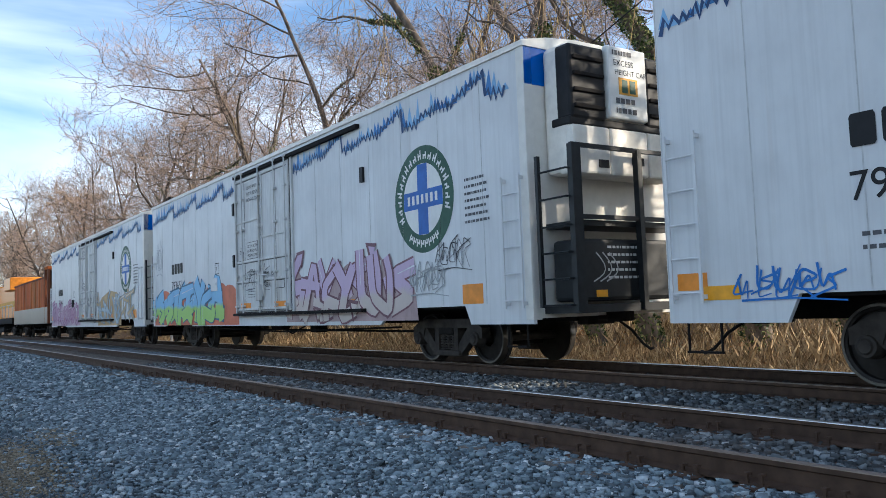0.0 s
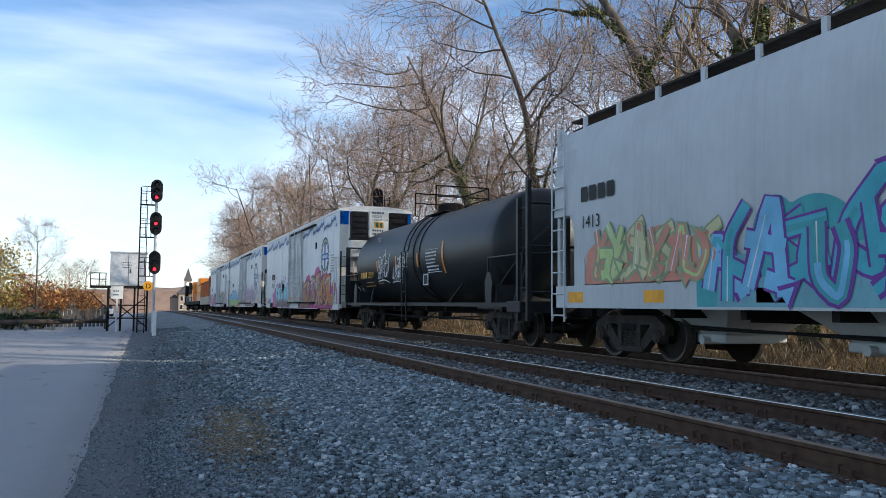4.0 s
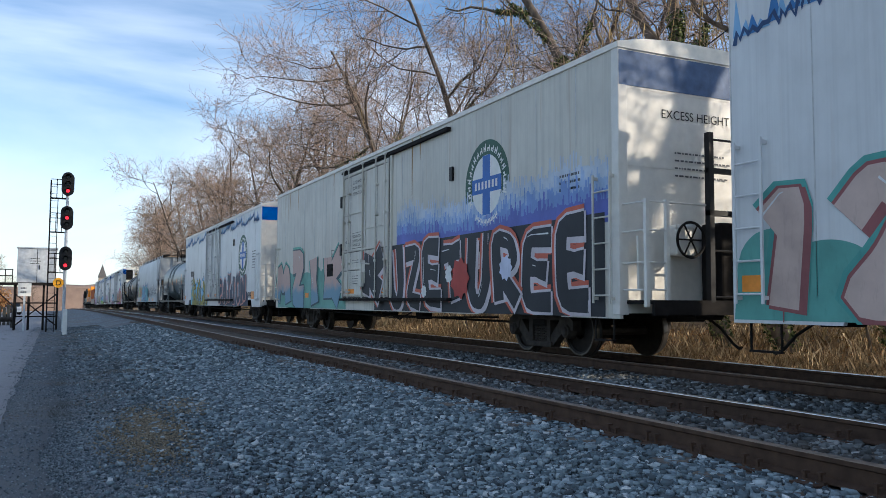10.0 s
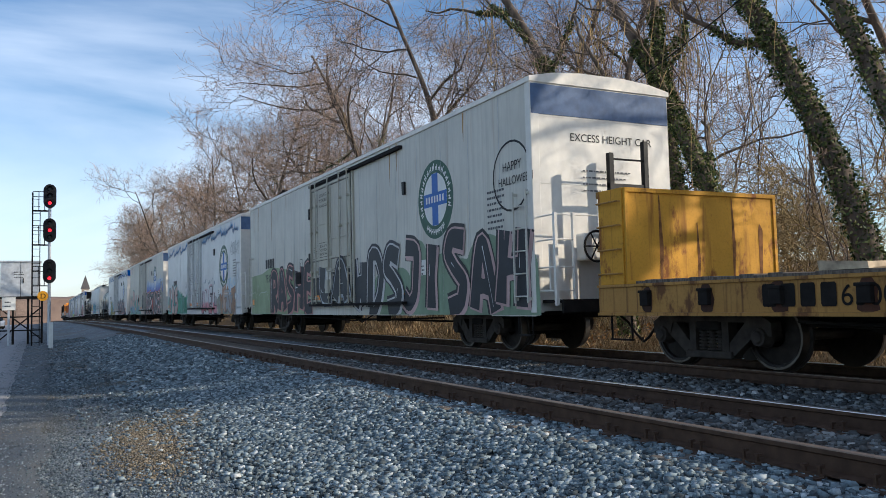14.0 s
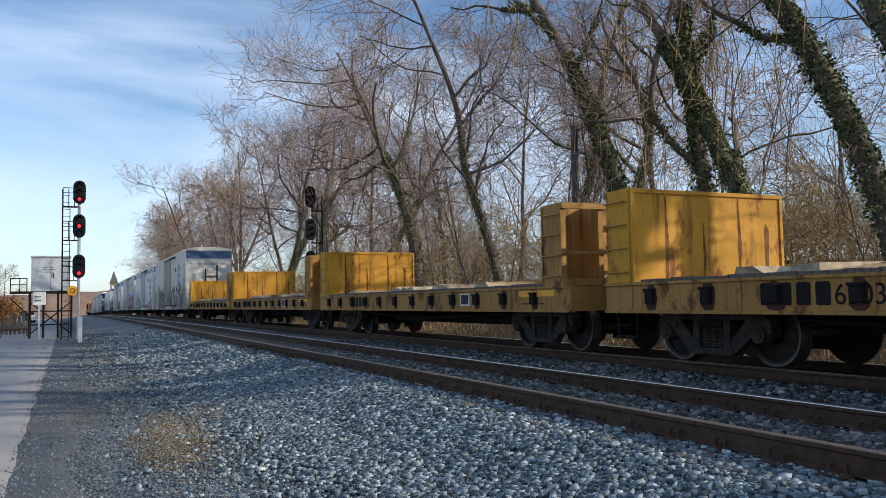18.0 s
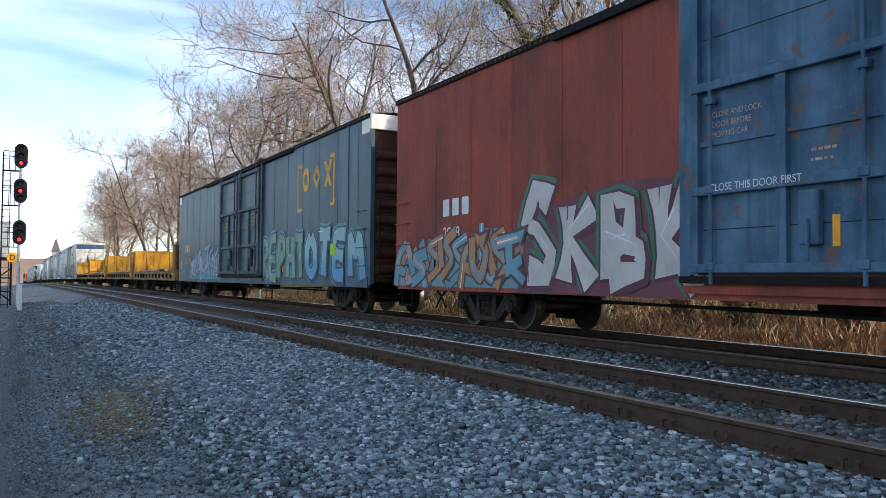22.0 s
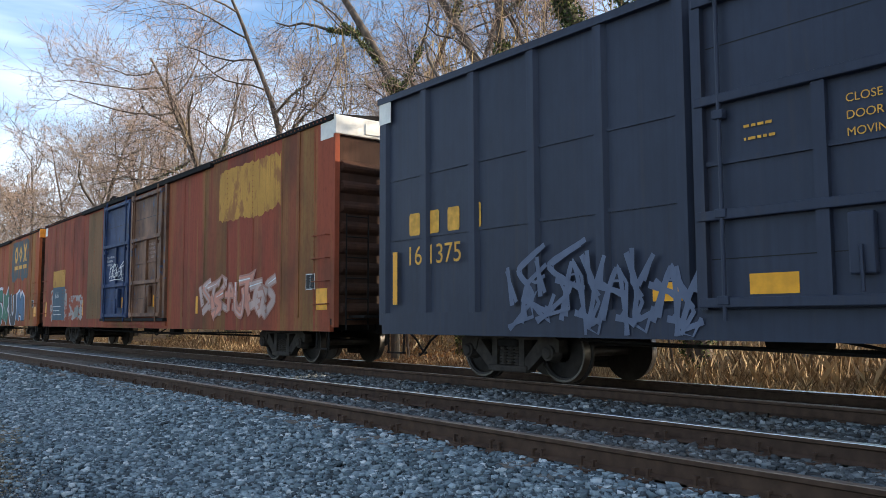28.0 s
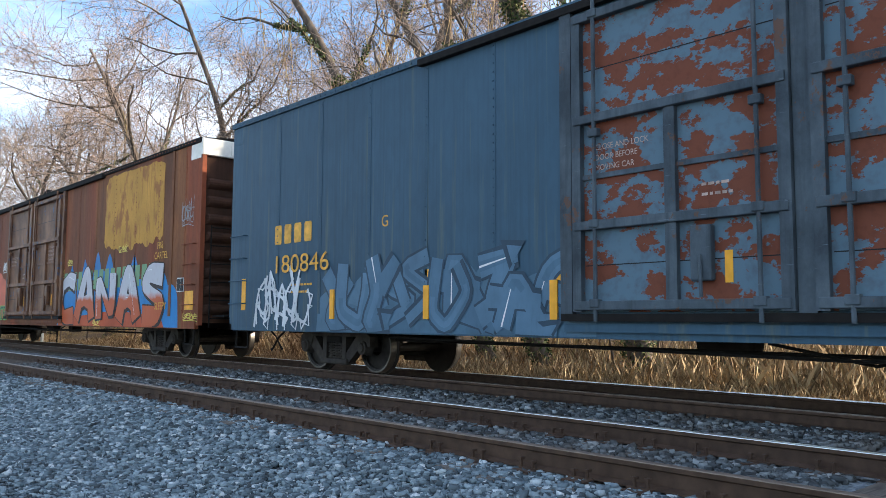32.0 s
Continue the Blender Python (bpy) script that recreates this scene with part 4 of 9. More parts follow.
def drip_band(car, u0, u1, z0, z1, colour, seed, lift, x=-HW):
    """A band of paint whose upper edge is broken into thin uneven fingers."""
    r = random.Random(seed)
    m = M()
    y = u0
    while y > u1:
        w = r.uniform(0.018, 0.055)
        top = z1 + r.choice((0.0, 0.03, 0.06, 0.10, 0.2, 0.34)) * r.uniform(0.4, 1.0) + 0.08 * math.sin(y * 0.9)
        m.add([(x - lift, y, z0), (x - lift, y - w, z0), (x - lift, y - w, top - 0.015), (x - lift, y - w * 0.5, top), (x - lift, y, top - 0.015)], [(0, 1, 2, 3, 4)])
        y -= w
    return part("sprayed_fingers", m, spray(colour), car)


def smooth_line(pts, n=4):
    """Rounds off the corners of a stroke."""
    if len(pts) < 3:
        return pts
    out = [pts[0]]
    for i in range(1, len(pts) - 1):
        a, b, c = pts[i - 1], pts[i], pts[i + 1]
        p = (b[0] + (a[0] - b[0]) * 0.28, b[1] + (a[1] - b[1]) * 0.28)
        q = (b[0] + (c[0] - b[0]) * 0.28, b[1] + (c[1] - b[1]) * 0.28)
        for k in range(n + 1):
            t = k / n
            out.append(tuple((1 - t) ** 2 * p[j] + 2 * t * (1 - t) * b[j] + t * t * q[j] for j in (0, 1)))
    return out + [pts[-1]]


class Spray:
    """One sprayed shape: strokes in several colours, each a little proud of the last, as one mesh."""

    def __init__(self, x, base):
        self.m, self.x, self.keys, self.ix, self.d = M(), x - 0.010 - base, [], [], 0

    def put(self, key, pts, w0, w1=None):
        vs, fs = ribbon(pts, w0, w1)
        n = max(1, len(vs) - 1)
        if key not in self.keys:
            self.keys.append(key)
        self.m.add([(self.x - 0.0008 * self.d - 0.0006 * i / n, y, min(max(z, 0.74), 4.85)) for i, (y, z) in enumerate(vs)], fs)
        self.ix += [self.keys.index(key)] * len(fs)
        self.d += 1

    def done(self, parent, label, mat=None, fills=()):
        if not self.ix:
            return None
        me = self.m.mesh("graffiti")
        for key in self.keys:
            me.materials.append(mat if mat is not None and key in fills else spray(key))
        if len(me.polygons) == len(self.ix):
            me.polygons.foreach_set("material_index", np.array(self.ix, np.int32))
        return part("graffiti", me, None, parent, label)


def flared(s, tk, more=0.0, flare=0.5):
    """Widths of a stroke that swells towards both ends."""
    n = max(1, len(s) - 1)
    return [tk * (1 - 0.35 * flare + flare * (2 * i / n - 1) ** 2) + more for i in range(n + 1)]


def letter_piece(car, text, u0, u1, z0, z1, seed, fill, line, edge=None, thick=0.3, x=-HW, label="", gap=0.0, mat=None, trim=0.09, flare=0.5, wild=0.05, glow=(0.7, 0.7, 0.7), halo=0.15, sharp=False):
    """Large sprayed capitals that lean on one another: halo, drop shade, outline, fill and highlights."""
    r = random.Random(seed)
    w = (u0 - u1) / len(text)
    holder = None
    for i, ch in enumerate(text):
        top, base, lean = z1 + r.uniform(-0.08, 0.08) * (z1 - z0), z0 + r.uniform(0, 0.05), r.uniform(-0.18, 0.18) * w
        jit = lambda: r.uniform(-wild, wild)  # noqa: E731
        tk = min(thick, 0.30 * w) * r.uniform(0.9, 1.12)
        m = tk / 2
        strokes = []
        for line_ in GLYPHS[ch]:
            pts = [(u0 - w * i - m * 0.8 - (w * (1 - gap) - m * 1.6) * (a + jit()) - lean * (b - 0.5), base + m * 0.6 + (top - base - m * 1.2) * (b + jit())) for a, b in line_]
            if len(pts) == 2:
                pts = [pts[0], ((pts[0][0] + pts[1][0]) / 2 + jit() * 0.8, (pts[0][1] + pts[1][1]) / 2), pts[1]]
            strokes.append([q for k in range(len(pts) - 1) for q in (pts[k], ((pts[k][0] + pts[k + 1][0]) / 2, (pts[k][1] + pts[k + 1][1]) / 2))] + [pts[-1]] if sharp else smooth_line(pts, 3))
        sh = Spray(x, 0.006 * (i % 3))
        f = fill[i % len(fill)]
        if edge:
            for s in strokes:
                sh.put(edge, s, flared(s, tk, trim + halo, flare))
        for s in strokes:
            sh.put(line, [(y - 0.05, z - 0.05) for y, z in s], flared(s, tk, trim + 0.02, flare))
        for s in strokes:
            sh.put(line, s, flared(s, tk, trim, flare))
        for s in strokes:
            sh.put(f, s, flared(s, tk, 0.0, flare))
        for s in strokes:
            if r.random() < 0.7 and len(s) > 3:
                k = r.randrange(0, len(s) - 2)
                sh.put(glow, [(y + tk * 0.28, z + tk * 0.22) for y, z in s[k:k + 3]], 0.028, 0.008)
        for _ in range(r.randrange(3)):
            p = strokes[0][-1]
            sh.put(line, [p, (p[0] + r.uniform(-0.02, 0.02), p[1] - r.uniform(0.1, 0.3))], 0.025, 0.010)
        ob = sh.done(holder or car, label if holder is None else "", mat, fill)
        holder = holder or ob
    return holder


def graffiti(car, u0, u1, z0, z1, seed, fills, line, cloud=None, n=6, thick=0.24, x=-HW, tag=False, label="", spikes=True, mat=None):
    """A tangle of sprayed shapes that reads as no letter: hooks, bars, arrows and points laid over one another."""
    r = random.Random(seed)
    h = z1 - z0
    if cloud:
        spread_cloud(car, u0 + 0.15, u1 - 0.15, z0, z1 + 0.12 * h, cloud[0], seed, 0.8, 0.0045, x, "sprayed cloud behind the piece")
        for j, c in enumerate(cloud[1:3]):
            spread_cloud(car, u0 - 0.3 - 0.4 * j, u1 + 0.3 + 0.3 * j, z0, z0 + h * (0.72 - 0.25 * j), c, seed + 5 + j, 0.6, 0.006 + 0.0012 * j, x)
    count = int(n * (2.4 if tag else 2.0))
    w = (u0 - u1) / count
    holder = None
    for g in range(count):
        yc, lean = u0 - w * (g + 0.5), r.uniform(-0.5, 0.6) * w
        hh, zb = h * r.uniform(0.62, 1.05), z0 + r.uniform(0, 0.16) * h
        pt = lambda a, b: (yc - w * 0.95 * a + lean * b + r.uniform(-0.06, 0.06) * w, zb + hh * (b + r.uniform(-0.05, 0.05)))  # noqa: E731
        a0, a1 = r.uniform(-1.0, -0.4), r.uniform(0.4, 1.0)
        shapes = [
            [[pt(a0, 0), pt(a0 + 0.2, 0.7), pt(a1, 1.0)], [pt(a0, 0.45), pt(a1, 0.25), pt(a1 + 0.3, 0.5)]],
            [[pt(a1, 0.95), pt(a0, 0.75), pt(a1, 0.4), pt(a0, 0.05)], [pt(a0, 0.3), pt(a0 - 0.4, 0.8)]],
            [[pt(a0, 0.95), pt(0, 0.5), pt(a0 * 0.6, 0.0), pt(a1, 0.12)], [pt(0, 0.5), pt(a1, 0.9)]],
            [[pt(a0, 0.1), pt(0.1, 1.0), pt(a1, 0.0)], [pt(a0 - 0.3, 0.62), pt(a1, 0.5)], [pt(0, 0.2), pt(a1 + 0.4, 0.1)]],
            [[pt(a0, 0.9), pt(a0, 0.2), pt(0.3, 0.0), pt(a1, 0.5), pt(0.4, 0.8)]],
            [[pt(a0 - 0.3, 0.85), pt(a1, 0.95)], [pt(0.1, 0.9), pt(-0.2, 0.35), pt(a1, 0.02)], [pt(a0, 0.2), pt(a1, 0.45)]],
        ][r.randrange(6)]
        tk = min(thick, w * 0.62) * r.uniform(0.7, 1.15)
        strokes = [smooth_line(s, 3) for s in shapes]
        sh = Spray(x, 0.005 * (g % 3))
        if tag:
            for s in strokes:
                sh.put(line, s, thick * 0.55, thick * 0.4)
                sh.put(line, [(y - 0.09 + 0.12 * (k % 2), z + 0.05 - 0.10 * (k % 3)) for k, (y, z) in enumerate(s)], thick * 0.45, thick * 0.3)
        else:
            fill = fills[r.randrange(len(fills))]
            for s in strokes:
                sh.put(line, s, tk + 0.075, tk * 0.9 + 0.075)
            for s in strokes:
                sh.put(fill, s, tk, tk * r.uniform(0.6, 1.0))
            s = strokes[0]
            if r.random() < 0.8:
                sh.put(fills[(fills.index(fill) + 1) % len(fills)], s[1:-1] if len(s) > 3 else s, tk * 0.45, tk * 0.3)
            if r.random() < 0.6:
                sh.put((0.72, 0.72, 0.72), s[:2], 0.03, 0.012)
            if spikes and r.random() < 0.6:
                p, d = s[-1], r.choice((-1, 1))
                for key, k in ((line, 1.0), (fill, 0.62)):
                    sh.put(key, [(p[0], p[1] - 0.02), (p[0] - 0.30 * d * k, p[1] + 0.20 * k)], (tk + 0.14) * k, 0.01)
        ob = sh.done(holder or car, label if holder is None else "", mat, fills)
        holder = holder or ob
    return holder


TAG_STROKES = (
    ((0.1, 0.9), (0.35, 0.1), (0.55, 0.75), (0.8, 0.05)), ((0.8, 0.95), (0.2, 0.7), (0.75, 0.4), (0.1, 0.05)), ((0.15, 0.1), (0.45, 1.0), (0.7, 0.1)), ((0.05, 0.55), (0.9, 0.65)),
    ((0.2, 1.0), (0.25, 0.0), (0.9, 0.15)), ((0.75, 0.8), (0.2, 0.85), (0.15, 0.15), (0.85, 0.1), (0.6, 0.5)), ((0.1, 0.95), (0.2, 0.2), (0.75, 0.15), (0.8, 1.05)), ((0.2, 0.0), (0.25, 1.0), (0.85, 0.75), (0.25, 0.5), (0.9, -0.1)),
)


def scribble(car, u, z, w, h, seed, colour, x=-HW, t=0.03, n=5):
    """A quick slanted scrawl of hooked strokes that reads as no word, with a flourish below."""
    r = random.Random(seed)
    m = M()
    t = min(t, 0.035)
    lines = []
    for g in range(n):
        for pts in r.sample(TAG_STROKES, r.choice((2, 3))):
            rise = r.uniform(-0.12, 0.15)
            lines.append([(u - w / n * (g - 0.2 + 1.5 * a + 0.45 * b + r.uniform(-0.22, 0.22)), z + h * (b * r.uniform(0.75, 1.1) + rise)) for a, b in pts])
    lines.append([(u - w * 0.1, z - 0.12 * h), (u - w * 0.6, z - 0.06 * h), (u - w * 1.1, z - 0.2 * h)])
    for i, pts in enumerate(lines):
        vs, fs = ribbon(smooth_line(pts, 3), t * r.uniform(0.8, 1.15), t * r.uniform(0.4, 0.8))
        m.add([(x - 0.012 - 0.0003 * i, a, b) for a, b in vs], fs)
    return part("scrawl", m, spray(colour), car, "quick sprayed scrawl")


# ---- refrigerator cars ----
REEFER = 20.65


def emblem(car, u, z, rad):
    """Round green and white emblem with a blue cross; its ring of letters as plain blocks."""
    m = lambda r0, x, n=40: M().add([(x, u + r0 * math.cos(2 * math.pi * k / n), z + r0 * math.sin(2 * math.pi * k / n)) for k in range(n)], [tuple(range(n))])  # noqa: E731
    em = part("emblem", m(rad, -HW - 0.004), MAT["green"], car, "round green emblem with a blue cross")
    part("emblem_field", m(rad * 0.67, -HW - 0.006), MAT["emblem_white"], em)
    cr = M()
    for w, h in ((0.17, 0.66), (0.66, 0.17)):
        cr.add([(-HW - 0.008 - (0.001 if w > h else 0), u + a * rad * w, z + b * rad * h) for a, b in ((1, -1), (-1, -1), (-1, 1), (1, 1))], [(0, 1, 2, 3)])
    part("emblem_cross", cr, MAT["emblem_blue"], em)
    dots = M()
    for k in range(27):
        deg = 205 - 12.2 * k if k < 19 else 238 + 9.2 * (k - 19)
        a = math.radians(deg)
        lo, hi = (0.745, 0.88 if k % 3 else 0.92) if k < 19 else (0.76, 0.90)
        ca, sa = math.cos(a), math.sin(a)
        for t0, t1, r0, r1 in ((-0.055, -0.020, lo, hi), (0.015, 0.05, lo, hi - 0.05), (-0.055, 0.05, lo + 0.05, lo + 0.085)):
            q = [(-HW - 0.0065 - (0.001 if t1 - t0 > 0.1 else 0), u - rad * (rr * ca - tt * sa), z + rad * (rr * sa + tt * ca)) for tt, rr in ((t0, r0), (t1, r0), (t1, r1), (t0, r1))]
            dots.add(q, [(0, 1, 2, 3)])
    part("emblem_ring_marks", dots, MAT["emblem_white"], em)
    mid = M()
    for k in range(7):
        y = u + rad * (0.52 - k * 0.155)
        mid.add([(-HW - 0.011, y, z - rad * 0.08), (-HW - 0.011, y - rad * 0.085, z - rad * 0.08), (-HW - 0.011, y - rad * 0.085, z + rad * 0.09), (-HW - 0.011, y, z + rad * 0.09)], [(0, 1, 2, 3)])
    part("emblem_bar_marks", mid, MAT["emblem_white"], em)


def frieze(car, u0, u1, z, seed):
    """Blue peaks painted along the eave, with a dark zigzag under them."""
    r = random.Random(seed)
    m, mid, dark = M(), M(), M()
    y, zig = u0, []
    while y > u1:
        w = r.uniform(0.07, 0.17)
        base = z + 0.30 * (((u0 - y) / 2.45) % 1.0) ** 2.2 - 0.08 + 0.04 * math.sin(y * 5.1)
        top = min(4.84, base + r.uniform(0.02, 0.20) + (0.22 if r.random() < 0.22 else 0))
        x = -HW - 0.004 - 0.0002 * r.randrange(9)
        (m if r.random() < 0.6 else mid).add([(x, y + 0.03, base - 0.10), (x, y - w - 0.03, base - 0.10), (x, y - w * r.uniform(0.2, 0.8), top)], [(0, 1, 2)])
        zig += [(y, base - r.uniform(0.08, 0.20)), (y - w * 0.5, base + r.uniform(-0.05, 0.04))]
        y -= w
    vs, fs = ribbon(zig, 0.07)
    dark.add([(-HW - 0.008 - 0.00001 * i, a, b) for i, (a, b) in enumerate(vs)], fs)
    part("frieze", m, spray((0.25, 0.45, 0.68)), car, "jagged blue painted peaks along the eave")
    part("frieze_peaks", mid, spray((0.07, 0.22, 0.50)), car)
    part("frieze_edge", dark, spray((0.04, 0.08, 0.18)), car)


def reefer(label, mat="white", unit=False, band=None, seams=1.22, doors_l=-8.15, door_mat=None, number=None, frz=True, seed=1, logo=(-17.15, 3.0, 0.92)):
    car = thing("refrigerator_car", label, "railway car", "cars of the freight train")
    L, E = REEFER, 4.91
    part("side_wall", M().box(-HW, -L, 1.02, -HW + 0.10, 0, E), MAT[mat], car)
    part("side_wall", M().box(HW - 0.10, -L, 0.80, HW, 0, E), MAT[mat], car)
    for pts in ([(-L, 0.72), (-L, 1.02), (-L + 1.7, 1.02), (-L + 1.55, 0.72)], [(-1.55, 0.72), (-1.7, 1.02), (0, 1.02), (0, 0.72)], [(-L + 4.5, 0.72), (-L + 4.0, 1.02), (-4.0, 1.02), (-4.5, 0.72)]):
        part("skirt", M().slab(pts, -HW, -HW + 0.06), MAT[mat], car)
    part("end_wall", M().box(-HW + 0.02, -L, 0.80, HW - 0.02, -L + 0.08, E + 0.02), MAT["steel_white"], car, "smooth pale end sheet")
    part("end_wall", M().box(-HW + 0.02, -0.08, 0.80, HW - 0.02, 0, E + 0.02), MAT["steel_white"], car)
    part("corner_post", M().box(-HW - 0.015, -L - 0.012, 0.78, -HW + 0.16, -L + 0.16, E, 0.012), MAT["steel_white"], car)
    roof = M().prism([(-HW - 0.03, E - 0.05), (-HW - 0.03, E + 0.04), (-1.1, E + 0.14), (-0.5, E + 0.19), (0.5, E + 0.19), (1.1, E + 0.14), (HW + 0.03, E + 0.04), (HW + 0.03, E - 0.05)], -L - 0.03, 0.03)
    part("roof", roof, MAT["frost"], car, "low curved white roof")
    seam_me = M().box(-HW - 0.004, -0.007, 1.04, -HW, 0.007, E - 0.06).mesh("panel_seam")
    seam_me.materials.append(MAT["seam_grey"])
    y = -0.02
    while y > -L:
        if not doors_l - 3.65 < y < doors_l + 0.1:
            part("panel_seam", seam_me, None, car).location = (0, y, 0)
        y -= seams
    part("floor", M().box(-HW + 0.1, -L + 0.08, 0.98, HW - 0.1, -0.08, 1.12), MAT["under"], car)
    # plug door
    d0, d1 = doors_l, doors_l - 3.55
    dm = MAT[door_mat or ("door_white" if mat == "white" else mat)]
    door = part("door", M().box(-HW - 0.055, d1, 1.08, -HW + 0.02, d0, 4.62, 0.012), dm, car, "closed white plug door")
    pan = M()
    for z in (1.12, 1.84, 2.36, 4.52):
        pan.box(-HW - 0.085, d1 + 0.08, z, -HW - 0.05, d0 - 0.08, z + 0.06, 0.01)
    pan.box(-HW - 0.078, d1 + 0.08, 2.92, -HW - 0.05, d0 - 1.78, 2.97).box(-HW - 0.078, d0 - 1.72, 3.42, -HW - 0.05, d0 - 0.08, 3.46)
    for y in (d0 - 0.05, d0 - 1.66, d0 - 1.84, d1 + 0.05):
        pan.box(-HW - 0.08, y - 0.035, 1.1, -HW - 0.05, y + 0.035, 4.6)
    part("door_ribs", pan, dm, door)
    # thin dark lines right below each rib and next to two lock rods
    lines = M()
    for z in (1.115, 1.835, 2.355, 4.515):
        lines.box(-HW - 0.0585, d1 + 0.1, z - 0.014, -HW - 0.05, d0 - 0.1, z)
    for y in (d0 - 0.64, d0 - 2.71):
        lines.box(-HW - 0.0585, y - 0.008, 1.1, -HW - 0.05, y + 0.008, 4.6)
    part("panel_gap", lines, MAT["fine_print"], door, "thin dark lines below the ribs and beside the rods")
    seal = M()
    for y in (d0 + 0.012, d1 - 0.012, d0 - 1.75):
        seal.box(-HW - 0.058, y - 0.012, 1.08, -HW, y + 0.012, 4.62)
    seal.box(-HW - 0.058, d1, 4.625, -HW, d0, 4.65).box(-HW - 0.058, d1, 1.055, -HW, d0, 1.078)
    part("door_seal", seal, MAT["black"], door, "dark rubber door seal")
    for y in (d0 - 0.14, d0 - 0.60, d0 - 1.75, d0 - 2.75, d1 + 0.14):
        rods = M().tube([(-HW - 0.12, y, 0.98), (-HW - 0.12, y, 4.74)], 0.019, 8)
        for z in (1.2, 2.0, 3.2, 4.0, 4.7):
            rods.box(-HW - 0.15, y - 0.055, z, -HW - 0.05, y + 0.055, z + 0.06, 0.008)
        part("lock_rod", rods, dm, door, "vertical lock rod")
    part("door_lever", M().tube([(-HW - 0.17, d0 - 1.78, 2.1), (-HW - 0.19, d0 - 1.85, 2.0), (-HW - 0.19, d0 - 2.5, 1.95)], 0.02, 8).box(-HW - 0.2, d0 - 1.9, 1.35, -HW - 0.1, d0 - 1.66, 1.75, 0.02), dm, door)
    part("door_track", M().box(-HW - 0.14, d1 - 3.5, 0.98, -HW + 0.0, d0 + 0.1, 1.05), MAT["under"], car, "dark lower door track")
    part("door_track", M().box(-HW - 0.10, d1 - 3.4, 4.66, -HW, d0 + 0.1, 4.74), MAT["under"], car, "dark upper door track")
    for y in (d0 + 0.07, d1 - 0.07):
        part("door_jamb", M().box(-HW - 0.05, y - 0.05, 1.05, -HW, y + 0.05, 4.66), dm, car)
    for u, z, w, h in ((d0 - 0.80, 2.44, 0.74, 0.44), (d0 - 0.18, 2.42, 0.36, 0.24), (d0 - 2.62, 1.62, 0.55, 0.2)):
        fr = M().box(-HW - 0.060, u - w, z, -HW - 0.05, u, z + h)
        part("notice", fr, MAT["black"], door)
        part("notice_face", M().box(-HW - 0.063, u - w + 0.012, z + 0.012, -HW - 0.05, u - 0.012, z + h - 0.012), dm, door)
    for i, (a, b, txt) in enumerate(((d0 - 0.82, 4.26, "CLOSE AND LOCK"), (d0 - 0.82, 4.10, "DOOR BEFORE"), (d0 - 0.82, 3.94, "MOVING CAR"), (d0 - 0.84, 2.74, "SECURE BOTH"), (d0 - 0.84, 2.62, "HASPS BEFORE"), (d0 - 0.84, 2.50, "MOVING CAR"), (d0 - 1.98, 1.95, "ASD  YSD"), (d0 - 2.05, 1.68, "SEAL"))):
        words(car, txt, a, b, 0.128 if i < 3 else 0.105 if i < 6 else 0.16, "black", -HW - 0.066)
    bars(car, d0 - 0.85, 2.1, 0.7, 2, "black", 0.03, 0.07, -HW - 0.066, seed + 1)
    bars(car, d0 - 0.85, 1.66, 0.7, 4, "black", 0.03, 0.07, -HW - 0.066, seed + 2)
    plate(car, "latch_box", d0 - 1.55, 1.45, 0.42, 0.62, "door_white" if mat == "white" else mat, "lever box on the door", 0.05, -HW - 0.06)
    if mat == "cream":
        rr_ = random.Random(seed)
        for k in range(9):
            y, h = -rr_.uniform(0.5, L - 0.5), rr_.uniform(0.5, 1.6)
            if not d1 < y < d0:
                vs, fs = ribbon([(y, 4.84), (y + 0.01, 4.84 - h * 0.5), (y, 4.84 - h)], [0.07, 0.05, 0.012])
                part("rust_run", M().add([(-HW - 0.0035, a, b) for a, b in vs], fs), MAT["rust_run"], car, "rust run below the eave")
    bars(car, d0 - 0.3, 2.75, 0.32, 3, "black", 0.03, 0.07, -HW - 0.066, seed)
    # hardware on the wall
    hb = M()
    for z in (3.7, 2.3):
        hb.box(-HW - 0.07, d0 + 0.16, z, -HW, d0 + 0.30, z + 0.34, 0.02)
    hb.box(-HW - 0.05, d1 - 3.55, 3.55, -HW, d1 - 3.42, 3.85)
    part("door_stop", hb, MAT["black"], car)
    part("side_port", M().box(-HW - 0.03, -6.9, 1.72, -HW + 0.01, -6.35, 2.1, 0.012).box(-HW - 0.05, -6.85, 1.9, -HW - 0.02, -6.4, 1.96), MAT["under" if seed % 2 else mat], car, "small hinged port in the side")
    for u, z, w, h in ((-0.15, 1.1, 0.42, 0.2), (-3.9, 1.08, 0.42, 0.16), (-7.0, 1.08, 0.42, 0.16), (d0 - 0.3, 1.14, 0.7, 0.17), (d1 + 1.0, 1.14, 0.7, 0.17), (-15.0, 1.08, 0.5, 0.17), (-18.9, 1.05, 0.55, 0.32)):
        plate(car, "reflector", u, z, w, h, "amber", "worn amber reflector strip", 0.006, -HW - (0.06 if d1 < u < d0 else 0))
    # lettering
    letter_blocks(car, -2.35, 2.42, 4, 0.26, 0.33, 0.06, "black")
    if number:
        words(car, number, -2.3, 1.9, 0.42, "black")
    bars(car, -2.4, 1.55, 1.2, 2, "black", 0.07, 0.13, seed=seed)
    words(car, "F", -6.78, 2.28, 0.18, "black")
    fr = M()
